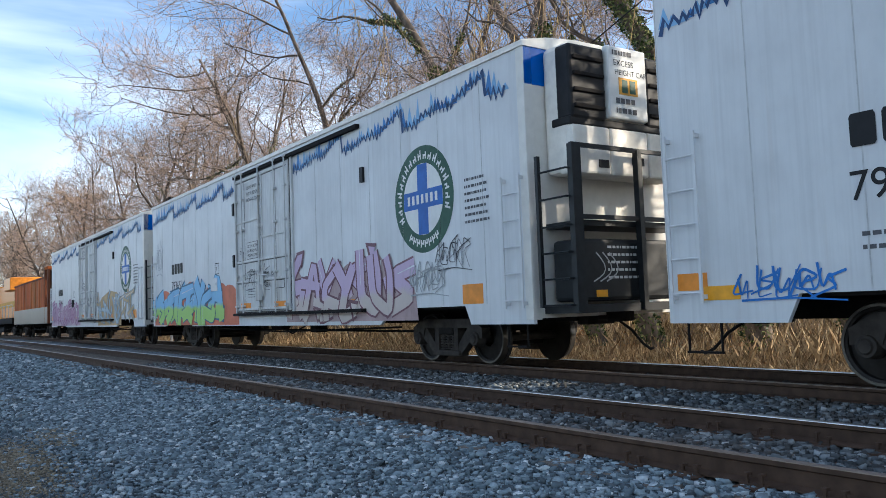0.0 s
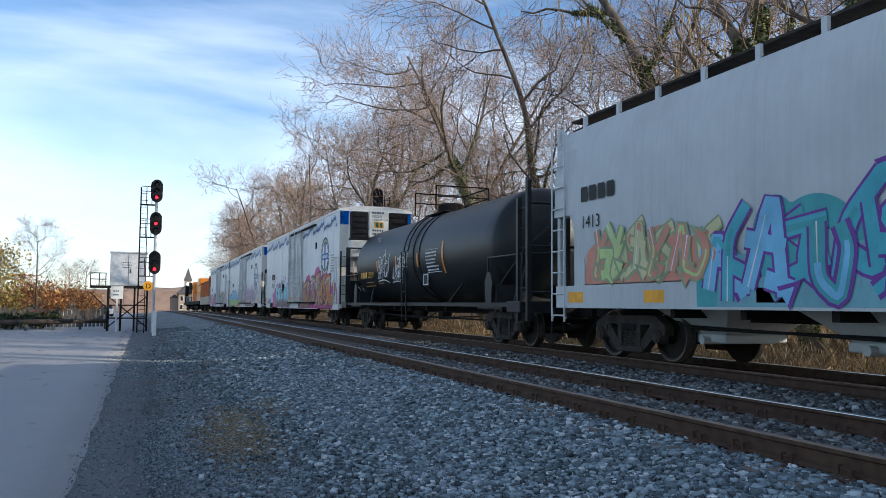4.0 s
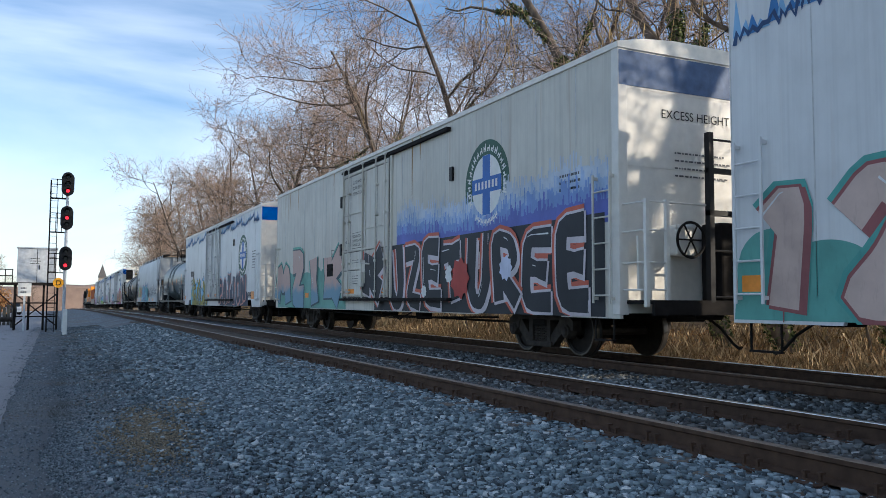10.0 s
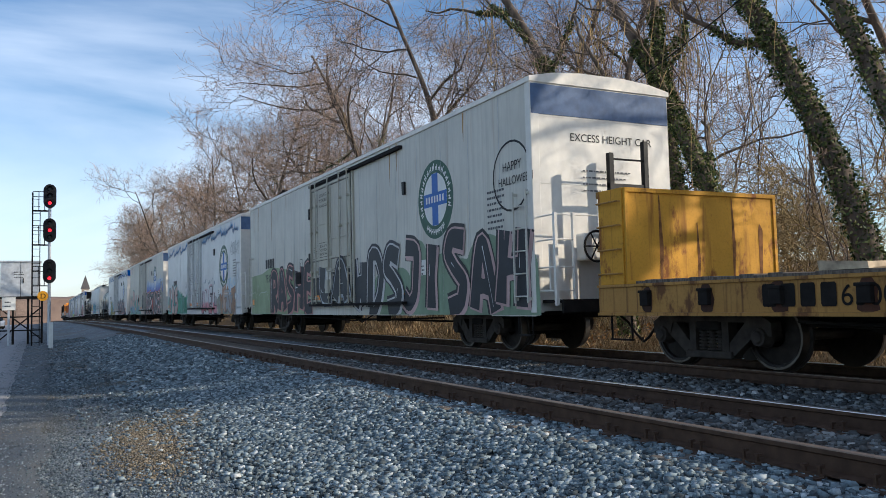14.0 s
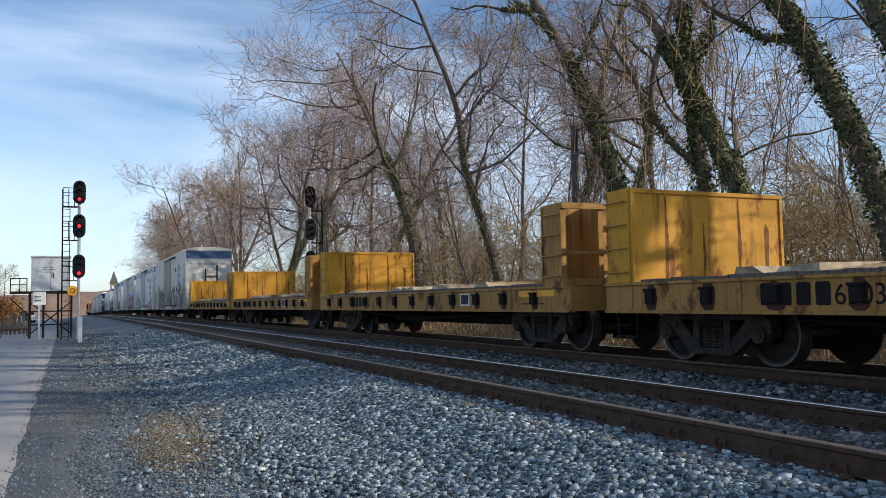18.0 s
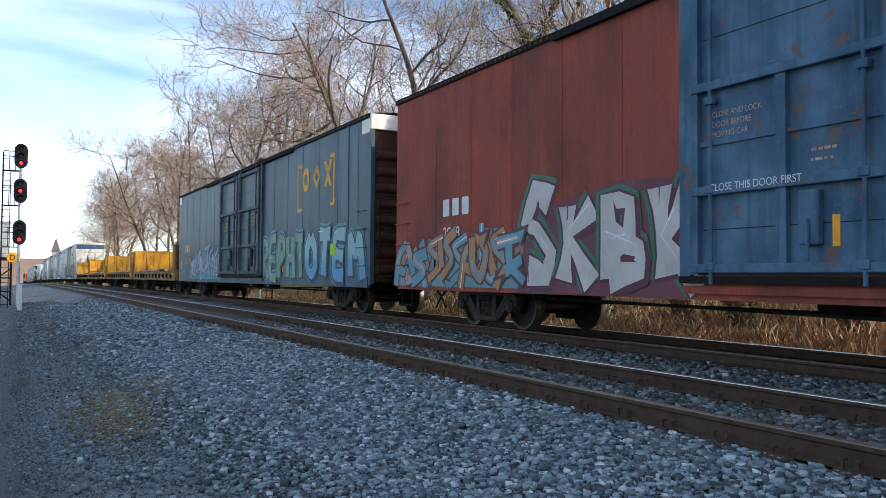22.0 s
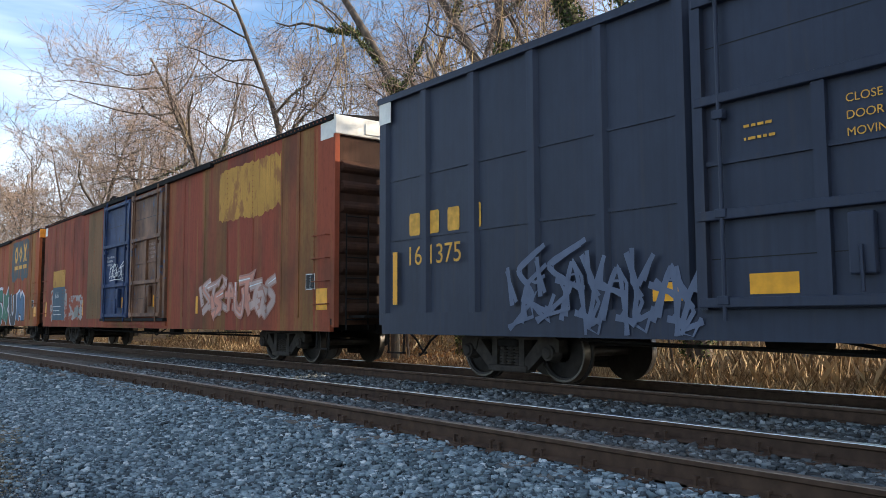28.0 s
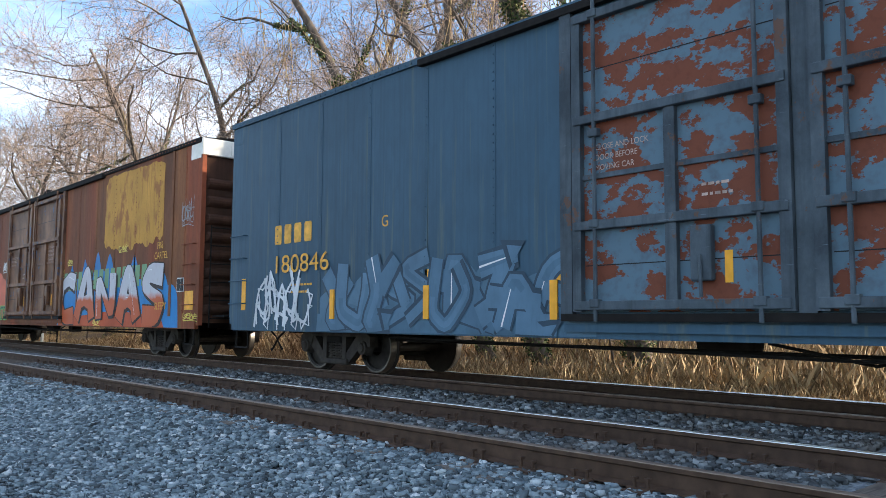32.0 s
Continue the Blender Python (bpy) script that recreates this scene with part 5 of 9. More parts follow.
    for a, b, c, d in ((-6.7, 2.2, -7.02, 2.22), (-6.7, 2.5, -7.02, 2.52), (-6.7, 2.2, -6.72, 2.52), (-7.0, 2.2, -7.02, 2.52)):
        fr.add([(-HW - 0.006, a, b), (-HW - 0.006, c, b), (-HW - 0.006, c, d), (-HW - 0.006, a, d)], [(0, 1, 2, 3)])
    part("square_mark", fr, MAT["black"], car)
    bars(car, -19.05, 3.05, 0.75, 7, "black", 0.07, 0.115, seed=seed + 3)
    plate(car, "barcode_plate", -15.85, 1.62, 0.42, 0.34, "emblem_white", "small black and white data plate")
    bars(car, -15.88, 1.80, 0.36, 3, "black", 0.06, 0.085, -HW - 0.010, seed)
    emblem(car, logo[0], logo[1], logo[2])
    if frz:
        frieze(car, -0.1, doors_l + 0.3, 4.5, seed)
        frieze(car, doors_l - 3.7, -L + 0.5, 4.5, seed + 9)
    # rear end
    part("side_ladder", ladder_mesh(0.42, 0.95, 2.95), MAT[mat], car, "white steel ladder on the side").location = (-HW, -L + 0.12, 0)
    part("front_ladder", ladder_mesh(0.42, 0.95, 2.95), MAT[mat], car, "white steel ladder on the side").location = (-HW, -0.55, 0)
    if band:
        part("end_band", M().box(-HW + 0.0, -L - 0.014, E - 0.62, HW - 0.02, -L, E - 0.08), MAT[band], car, "blue band across the end")
        end_words(car, "EXCESS HEIGHT CAR", -0.75, -L - 0.008, 3.85, 0.20, "black")
        ob = bars(car, 0, 0, 1.3, 4, "black", 0.045, 0.12, -0.02, seed)
        ob.matrix_basis = pose(-0.5, -L - 0.003, 3.3, 0, 0, 90)
        for z in (3.05, 4.25):
            part("end_seam", M().box(-HW + 0.03, -L - 0.006, z, HW - 0.03, -L, z + 0.02), MAT["steel_white"], car)
        lad = M()
        for x in (-0.36, 0.42):
            lad.box(x, -L - 0.62, 0.80, x + 0.09, -L - 0.52, 3.55 if x < 0 else 3.8)
        for z in (1.05, 1.75, 2.33, 2.97, 3.45):
            lad.tube([(-0.32, -L - 0.57, z), (0.47, -L - 0.57, z)], 0.018, 6)
        lad.box(-0.36, -L - 0.60, 2.93, 0.5, -L - 0.54, 3.01)
        part("end_ladder", lad, MAT["black"], car, "black steel end ladder")
        part("end_bracket", M().slab([(-L - 0.5, 2.25), (-L - 0.5, 2.45), (-L - 1.0, 2.62), (-L - 1.0, 2.30)], 0.50, 0.58).box(-0.36, -L - 0.62, 2.28, 0.58, -L - 0.52, 2.36), MAT["black"], car, "black steel bracket")
        part("end_box", M().box(-0.02, -L - 0.50, 0.98, 0.52, -L - 0.05, 2.2, 0.04), MAT["under"], car, "dark equipment box on the end")
        part("end_platform", M().box(-1.45, -L - 0.62, 0.94, 1.35, -L, 1.0).box(-1.45, -L - 0.64, 0.78, 1.35, -L - 0.58, 0.96), MAT["under"], car, "dark end platform")
        rails = M()
        for x in (-1.50, -1.12):
            rails.box(x - 0.03, -L - 0.56, 0.90, x + 0.03, -L - 0.50, 2.48)
        for z in (1.15, 1.55, 2.02, 2.44):
            rails.tube([(-1.52, -L - 0.02, z), (-1.52, -L - 0.53, z), (-1.1, -L - 0.53, z)], 0.014, 6)
        rails.tube([(-1.1, -L - 0.53, 2.44), (-0.3, -L - 0.53, 2.44)], 0.014, 6)
        part("corner_ladder", rails, MAT["steel_white"], car, "pale steel corner ladder and rails")
        part("end_panel", M().box(-1.46, -L - 0.30, 1.15, -1.16, -L - 0.26, 1.95), MAT["steel_white"], car)
        hwheel = M()
        n = 20
        hx, hz = -0.50, 1.92
        hwheel.tube([(hx + 0.27 * math.cos(2 * math.pi * k / n), -L - 0.36, hz + 0.27 * math.sin(2 * math.pi * k / n)) for k in range(n + 1)], 0.022, 6, cap=False)
        for k in range(6):
            hwheel.tube([(hx, -L - 0.36, hz), (hx + 0.27 * math.cos(k * 1.047), -L - 0.36, hz + 0.27 * math.sin(k * 1.047))], 0.014, 5)
        part("hand_brake", hwheel, MAT["under"], car, "dark hand brake wheel")
        part("brake_housing", M().box(hx - 0.22, -L - 0.30, hz - 0.24, hx + 0.16, -L, hz + 0.24, 0.05), MAT["steel_white"], car, "pale hand brake housing")
    if unit:
        part("end_band", M().box(-HW + 0.0, -L - 0.012, E - 0.62, HW - 0.02, -L, E - 0.02), MAT["dark_blue"], car, "blue band across the end")
        un = part("cooling_unit", M().box(-1.22, -L - 0.55, 2.9, 1.22, -L - 0.01, 4.84, 0.09), MAT["frost"], car, "white refrigeration unit on the end")
        part("unit_band", M().box(-1.24, -L - 0.60, 3.60, 1.24, -L - 0.2, 3.72, 0.02), MAT["black"], un)
        part("unit_sign", M().box(-0.48, -L - 0.66, 3.74, 0.36, -L - 0.54, 4.86, 0.03), MAT["emblem_white"], un, "white notice plate")
        for x0, x1 in ((-1.23, -0.50), (0.38, 1.23)):
            part("grille", M().box(x0, -L - 0.62, 3.68, x1, -L - 0.3, 4.80, 0.05), MAT["black"], un, "black louvred grille")
            for i in range(4):
                part("louvre", M().box(x0 + 0.06, -L - 0.66, 3.84 + 0.24 * i, x1 - 0.06, -L - 0.61, 3.90 + 0.24 * i, 0.01), MAT["under"], un)
        for x0, x1 in ((-1.21, -0.46), (-0.45, 0.36), (0.37, 1.21)):
            part("fairing", M().box(x0, -L - 0.62, 2.88, x1, -L - 0.3, 3.60, 0.04), MAT["frost"], un, "white smooth fairing panel")
        part("vent", M().box(-0.72, -L - 0.635, 2.98, -0.52, -L - 0.60, 3.1).box(-0.02, -L - 0.635, 3.06, 0.24, -L - 0.60, 3.18), MAT["black"], un)
        for i, (txt, size) in enumerate((("EXCESS", 0.13), ("HEIGHT CAR", 0.12))):
            end_words(un, txt, -0.36 + 0.02 * i, -L - 0.664, 4.56 - 0.14 * i, size, "black")
        bars(un, 0, 0, 0.62, 1, "black", 0.12, 0.12, -0.003, seed).matrix_basis = pose(-0.38, -L - 0.664, 4.72, 0, 0, 90)
        part("maker_mark", M().box(-0.26, -L - 0.668, 4.12, 0.14, -L - 0.66, 4.38), MAT["letter_yellow"], un)
        part("maker_mark", M().box(-0.20, -L - 0.672, 4.15, -0.08, -L - 0.66, 4.35).box(-0.03, -L - 0.672, 4.15, 0.09, -L - 0.66, 4.35), MAT["green"], un)
        bars(un, 0, 0, 0.5, 2, "black", 0.13, 0.15, -0.003, seed + 1).matrix_basis = pose(-0.34, -L - 0.664, 3.98, 0, 0, 90)
        for x, w, z1 in ((-1.47, 0.17, 3.25), (-0.14, 0.09, 3.25), (1.1, 0.12, 3.25)):
            part("rack_post", M().box(x, -L - 0.84, 0.88, x + w, -L - 0.74, z1), MAT["rack"], car, "black steel rack post")
        rk = M()
        for z in (3.24, 2.22):
            rk.box(-1.45, -L - 0.82, z - 0.03, 1.2, -L - 0.76, z + 0.03)
        for z in (0.98, 1.35, 1.72, 2.1, 2.5, 2.9):
            rk.tube([(-1.55, -L - 0.15, z), (-1.55, -L - 0.78, z), (-1.4, -L - 0.78, z)], 0.015, 6)
        rk.box(-1.58, -L - 0.22, 0.95, -1.52, -L - 0.16, 3.15)
        part("rack_rails", rk, MAT["rack"], car, "black steel rails and rungs")
        part("rack_shelf", M().box(-1.30, -L - 0.74, 2.10, 1.2, -L - 0.05, 2.18).box(-1.35, -L - 0.80, 0.86, 1.3, -L, 0.98), MAT["rack"], car, "black steel shelf of the rack")
        ft = part("fuel_tank", M().box(-1.28, -L - 0.72, 1.02, 1.06, -L - 0.14, 1.92, 0.06), MAT["rack"], car, "black fuel tank with white print and scrawl")
        bars(ft, 0, 0, 0.85, 5, "letter_white", 0.06, 0.11, -0.003, seed + 2).matrix_basis = pose(-0.75, -L - 0.724, 1.78, 0, 0, 90)
        part("fuel_mark", M().box(-1.0, -L - 0.727, 1.08, -0.78, -L - 0.72, 1.18), MAT["reflect_yellow"], ft)
        m = M()
        for i in range(3):
            vs, fs = ribbon(bent((-1.05 + 0.13 * i, 1.3), (-0.98 + 0.13 * i, 1.72), random, 0.5), 0.022)
            m.add([(a, -L - 0.728, b) for a, b in vs], fs)
        part("scrawl", m, spray((0.5, 0.5, 0.5)), ft)
    gear(car, L, 3.0)
    return car


# ---- boxcars ----
BOX = 23.9


def corrugated_end(car, L, E, mat, top_mat):
    m = M().box(-HW + 0.01, -L - 0.0, 0.85, HW - 0.01, -L + 0.10, E)
    z, rows, prof = 1.02, int((E - 0.5 - 1.02) / 0.40), []
    for i in range(rows):
        prof += [(z, 0.0), (z + 0.05, 0.055), (z + 0.10, 0.082), (z + 0.15, 0.082), (z + 0.20, 0.055), (z + 0.25, 0.0)]
        z += 0.40
    nx = (-HW + 0.12, -HW + 0.19, HW - 0.19, HW - 0.12)
    vs = [(xx, -L - 0.004 - d * (1.0 if 0 < j < 3 else 0.0), zz) for zz, d in prof for j, xx in enumerate(nx)]
    m.add(vs, [(4 * i + j, 4 * i + j + 1, 4 * i + j + 5, 4 * i + j + 4) for i in range(len(prof) - 1) for j in range(3)])
    # the shade in the gap behind the car is part of this colour
    part("end_wall", m, MAT["sooty_shaded_end"], car, "sooty ribbed steel end, coloured darker for shade")
    part("end_wall", M().box(-HW + 0.01, -0.1, 0.85, HW - 0.01, -0.0, E), MAT[mat], car)
    for s in (-1, 1):
        part("end_post", M().box(s * (HW + 0.004), -L - 0.07, 0.80, s * (HW - 0.10), -L + 0.02, E), MAT[mat], car)
    part("end_cap", M().box(-HW - 0.012, -L - 0.085, E - 0.36, HW, -L + 0.06, E + 0.02, 0.02).box(-0.9, -L - 0.11, E - 0.30, 0.9, -L - 0.08, E - 0.08), MAT[top_mat], car, "painted top of the end")
    lad = M()
    for x in (-1.35, -0.85):
        lad.tube([(x, -L - 0.14, 0.75), (x, -L - 0.14, 3.0)], 0.016, 6)
    for i in range(6):
        lad.tube([(-1.35, -L - 0.14, 0.95 + 0.4 * i), (-0.85, -L - 0.14, 0.95 + 0.4 * i)], 0.014, 6)
    lad.box(-1.2, -L - 0.55, 0.98, 1.2, -L, 1.03)
    part("end_ladder", lad, MAT["under"], car)


def plug_door(car, y0, y1, z0, z1, mat, seed, label):
    rib_mat = MAT["door_dark" if mat in ("peel", "blue") else mat]
    door = part("door", M().box(-HW - 0.05, y1, z0, -HW + 0.02, y0, z1, 0.012), MAT[mat], car, label)
    rib = M()
    for z in (z0 + 0.02, z0 + 0.98, z0 + 2.28, z1 - 0.12):
        rib.box(-HW - 0.15, y1 + 0.03, z, -HW - 0.04, y0 - 0.03, z + 0.11, 0.012)
    rib.box(-HW - 0.13, y1, z0, -HW - 0.04, y1 + 0.13, z1)
    rib.box(-HW - 0.13, y0 - 0.13, z0, -HW - 0.04, y0, z1)
    rib.box(-HW - 0.12, (y0 + y1) / 2 - 0.07, z0 + 0.1, -HW - 0.045, (y0 + y1) / 2 + 0.07, z0 + 2.3)
    rib.box(-HW - 0.085, y1 + 0.1, z0 + 1.6, -HW - 0.045, y0 - 0.1, z0 + 1.66)
    gaps = M()
    for y in (y0 + 0.01, y1 - 0.01):
        gaps.box(-HW - 0.056, y - 0.02, z0, -HW, y + 0.02, z1)
    for z in (z0 + 0.55, z0 + 2.95):
        gaps.box(-HW - 0.054, y1 + 0.15, z, -HW - 0.05, y0 - 0.15, z + 0.012)
    part("door_seal", gaps, MAT["black"], door, "dark door seal")
    part("door_ribs", rib, rib_mat, door)
    for y in (y0 - 0.34, y1 + 0.34):
        rods = M().tube([(-HW - 0.13, y, z0 - 0.12), (-HW - 0.13, y, z1 + 0.14)], 0.026, 8)
        for z in (z0 + 0.05, z0 + 1.0, z0 + 2.1, z1 - 0.1):
            rods.box(-HW - 0.17, y - 0.07, z, -HW - 0.08, y + 0.07, z + 0.1, 0.012)
        part("lock_rod", rods, rib_mat, door, "vertical lock rod")
    lev = M().box(-HW - 0.16, (y0 + y1) / 2 - 0.5, z0 + 0.32, -HW - 0.06, (y0 + y1) / 2 - 0.25, z0 + 0.92, 0.02).tube([(-HW - 0.18, (y0 + y1) / 2 - 0.38, z0 + 0.6), (-HW - 0.20, (y0 + y1) / 2 - 0.40, z0 + 0.15)], 0.02, 6)
    part("door_lever", lev, rib_mat, door, "lever gear in its box")
    if mat != "navy":
        first = y0 > -10
        text = ("CLOSE AND LOCK", "DOOR BEFORE", "MOVING CAR") if first else ("DO NOT LOAD", "OR UNLOAD", "THIS CAR UNLESS", "ALL DOORS", "ARE OPEN")
        ink = "letter_yellow" if mat == "blue" else "letter_white" if mat in ("door_red", "door_navy") else "faded_print"
        for i, line in enumerate(text):
            words(door, line, (y0 + y1) / 2 - 0.12 if not first else y0 - 0.30, z0 + (2.1 if not first else 1.95) - 0.125 * i, 0.10, ink, -HW - 0.057, 0.9)
        if first:
            bars(door, (y0 + y1) / 2 - 0.35, z0 + 1.35, 0.4, 2, ink, 0.05, 0.11, -HW - 0.056, seed)
    plate(door, "reflector", (y0 + y1) / 2 - 0.6, z0 + 0.3, 0.09, 0.34, "reflect_yellow", "", 0.006, -HW - 0.052)
    return door


def boxcar(label, mat, door_mats, top="frost", end_mat=None, cap_corner=True, seed=1, length=BOX):
    car = thing("boxcar", label, "railway car", "cars of the freight train")
    L, E = length, 4.93
    part("side_wall", M().box(-HW, -L, 0.98, -HW + 0.08, 0, E), MAT[mat], car)
    part("side_wall", M().box(HW - 0.08, -L, 0.98, HW, 0, E), MAT[mat], car)
    sill = M().box(-HW + 0.0, -L + 0.1, 0.72, -HW + 0.09, -0.1, 0.979)
    sill.box(-HW - 0.05, -14.9, 0.80, -HW + 0.0, -8.8, 0.90)
    sill.box(-HW - 0.004, -L + 0.02, 0.97, -HW + 0.0, -0.02, 1.0)
    part("side_sill", sill, MAT[mat], car, "grimy side sill")
    part("roof", M().prism([(-HW - 0.04, E - 0.07), (-HW - 0.04, E + 0.03), (-0.4, E + 0.15), (0.4, E + 0.15), (HW + 0.04, E + 0.03), (HW + 0.04, E - 0.07)], -L - 0.02, 0.02), MAT["under" if mat != "slate" else "slate"], car)
    y = -1.85
    while y > -L + 0.5:
        if not -14.9 < y < -8.8:
            sm = M().box(-HW - 0.006, y - 0.045, 1.04, -HW, y + 0.045, E - 0.08)
            for i in range(30):
                z = 1.12 + i * 0.125
                sm.box(-HW - 0.017, y - 0.010, z, -HW - 0.005, y + 0.010, z + 0.020)
            part("panel_seam", sm, MAT[mat], car, "riveted panel seam")
        y -= 1.42
    top_row = M()
    for i in range(150):
        y = -0.1 - i * (L - 0.2) / 150
        top_row.box(-HW - 0.056, y - 0.012, E - 0.04, -HW - 0.036, y + 0.012, E - 0.012)
    part("rivet_row", top_row, MAT[mat], car)
    part("floor", M().box(-HW + 0.1, -L + 0.1, 0.98, HW - 0.1, -0.1, 1.1), MAT["under"], car)
    fr = M()
    fr.box(-HW - 0.12, -14.9, 0.93, -HW, -8.8, 1.02).box(-HW - 0.10, -18.0, E - 0.13, -HW, -6.0, E - 0.03)
    part("door_track", fr, MAT["under"], car, "dark door track")
    for y, dm in ((-8.86, door_mats[0]), (-11.82, door_mats[1]), (-14.78, door_mats[1])):
        part("door_post", M().box(-HW - 0.08, y - 0.09, 1.02, -HW, y + 0.09, E - 0.13), MAT["door_dark" if dm in ("peel", "blue") else dm], car)
    plug_door(car, -9.0, -11.72, 1.04, 4.72, door_mats[0], seed, "closed plug door")
    plug_door(car, -11.92, -14.64, 1.04, 4.72, door_mats[1], seed + 1, "closed plug door")
    corrugated_end(car, L, E, end_mat or mat, top)
    if cap_corner:
        plate(car, "corner_patch", -0.05, E - 0.42, 0.36, 0.34, top, "pale painted corner", 0.006)
        plate(car, "corner_patch", -L + 0.5, E - 0.42, 0.5, 0.34, top, "pale painted corner", 0.006)
    part("corner_post", M().box(-HW - 0.02, -L + 1.35, 1.0, -HW, -L + 1.47, E - 0.06), MAT[mat], car)
    for u in (-0.12, -L + 0.12 + 0.55):
        for i in range(4):
            part("grab_iron", grab(M(), u, u - 0.55, 1.25 + 0.45 * i, 0.09, -HW), MAT[mat], car)
    for u, z, w, h, mt in ((-0.5, 1.12, 0.16, 0.62, "reflect_yellow"), (-3.65, 1.12, 0.16, 0.5, "reflect_yellow"), (-6.1, 1.14, 0.16, 0.55, "reflect_yellow"), (-8.55, 1.12, 0.22, 0.6, "reflect_yellow"), (-17.0, 1.12, 0.14, 0.45, "reflect_yellow"), (-L + 0.62, 1.14, 0.42, 0.42, "reflect_yellow")):
        plate(car, "reflector", u, z, w, h, mt, "yellow reflector strip", 0.006)
    plate(car, "data_plate", -L + 1.05, 1.55, 0.36, 0.32, "letter_white", "white framed data plate", 0.006)
    plate(car, "data_panel", -L + 1.03, 1.57, 0.15, 0.28, "black", "", 0.010)
    plate(car, "data_panel", -L + 0.86, 1.57, 0.15, 0.28, "black", "", 0.010)
    gear(car, L, 3.05)
    return car


def post_boxcar(label):
    car = thing("boxcar", label, "railway car", "cars of the freight train")
    L, E = 17.4, 4.86
    mat = MAT["navy"]
    part("side_wall", M().box(-HW + 0.06, -L, 0.98, -HW + 0.12, 0, E).box(HW - 0.12, -L, 0.98, HW, 0, E), mat, car)
    part("side_sill", M().box(-HW, -L + 0.1, 0.70, -HW + 0.12, -0.1, 1.06), mat, car)
    part("roof", M().prism([(-HW - 0.03, E - 0.08), (-HW - 0.03, E + 0.03), (-0.4, E + 0.13), (0.4, E + 0.13), (HW + 0.03, E + 0.03), (HW + 0.03, E - 0.08)], -L - 0.02, 0.02), mat, car)
    post_me = M().add([(x, y, z) for z in (1.05, E - 0.08) for x, y in ((-HW + 0.07, -0.12), (-HW - 0.01, -0.07), (-HW - 0.01, 0.07), (-HW + 0.07, 0.12))], [(0, 1, 5, 4), (1, 2, 6, 5), (2, 3, 7, 6), (0, 3, 2, 1), (4, 5, 6, 7)]).mesh("side_post")
    post_me.materials.append(mat)
    for u in [-0.15, -1.32, -2.55, -3.85, -5.1, -6.35, -9.75, -10.85, -12.0, -13.0, -14.2, -15.3, -16.4, -17.25]:
        part("side_post", post_me, None, car, "pressed steel side post").location = (0, u, 0)
    rib = M()
    for z in (2.3, 3.35):
        for a, b in ((-0.3, -6.3), (-9.8, -17.2)):
            rib.box(-HW + 0.04, b, z, -HW + 0.07, a, z + 0.05)
    part("wall_ribs", rib, mat, car)
    plug_door(car, -6.6, -9.5, 1.04, 4.6, "navy", 2, "closed navy plug door")
    corrugated_end(car, L, E, "navy", "frost")
    plate(car, "corner_patch", -0.02, E - 0.45, 0.35, 0.4, "frost", "pale painted corner", 0.014, -HW + 0.0)
    plate(car, "corner_patch", -L + 0.6, E - 0.45, 0.6, 0.4, "frost", "pale painted corner", 0.014, -HW + 0.0)
    letter_blocks(car, -0.85, 2.35, 4, 0.30, 0.38, 0.22, "letter_yellow", -HW + 0.052)
    words(car, "16 1375", -0.85, 1.85, 0.45, "letter_yellow", -HW - 0.014)
    letter_blocks(car, -13.2, 3.45, 3, 0.72, 0.92, 0.40, "letter_yellow", -HW - 0.014)
    for i in range(3):
        plate(car, "letter_bar", -13.2 - i * 1.12, 3.2, 0.72, 0.17, "letter_yellow", "", 0.004, -HW - 0.012)
    for i, txt in enumerate(("CLOSE AND LOCK", "DOOR BEFORE", "MOVING CAR")):
        words(car, txt, -8.3, 3.05 - 0.17 * i, 0.12, "letter_yellow", -HW - 0.07)
    bars(car, -7.2, 3.0, 0.5, 2, "letter_yellow", 0.05, 0.14, -HW - 0.07, 3)
    for u, z, w, h in ((-0.45, 1.2, 0.12, 0.9), (-5.9, 1.15, 0.42, 0.22), (-7.2, 1.2, 0.55, 0.22), (-8.8, 1.2, 0.55, 0.22), (-L + 0.6, 1.6, 0.4, 0.4)):
        plate(car, "reflector", u, z, w, h, "reflect_yellow", "yellow reflector", 0.012, -HW - (0.045 if -9.5 < u < -6.6 else 0.0))
    part("corner_stripe", M().box(-HW - 0.03, -L + 0.02, 1.1, -HW - 0.016, -L + 0.16, 2.4), MAT["reflect_yellow"], car)
    gear(car, L, 2.8)
    return car


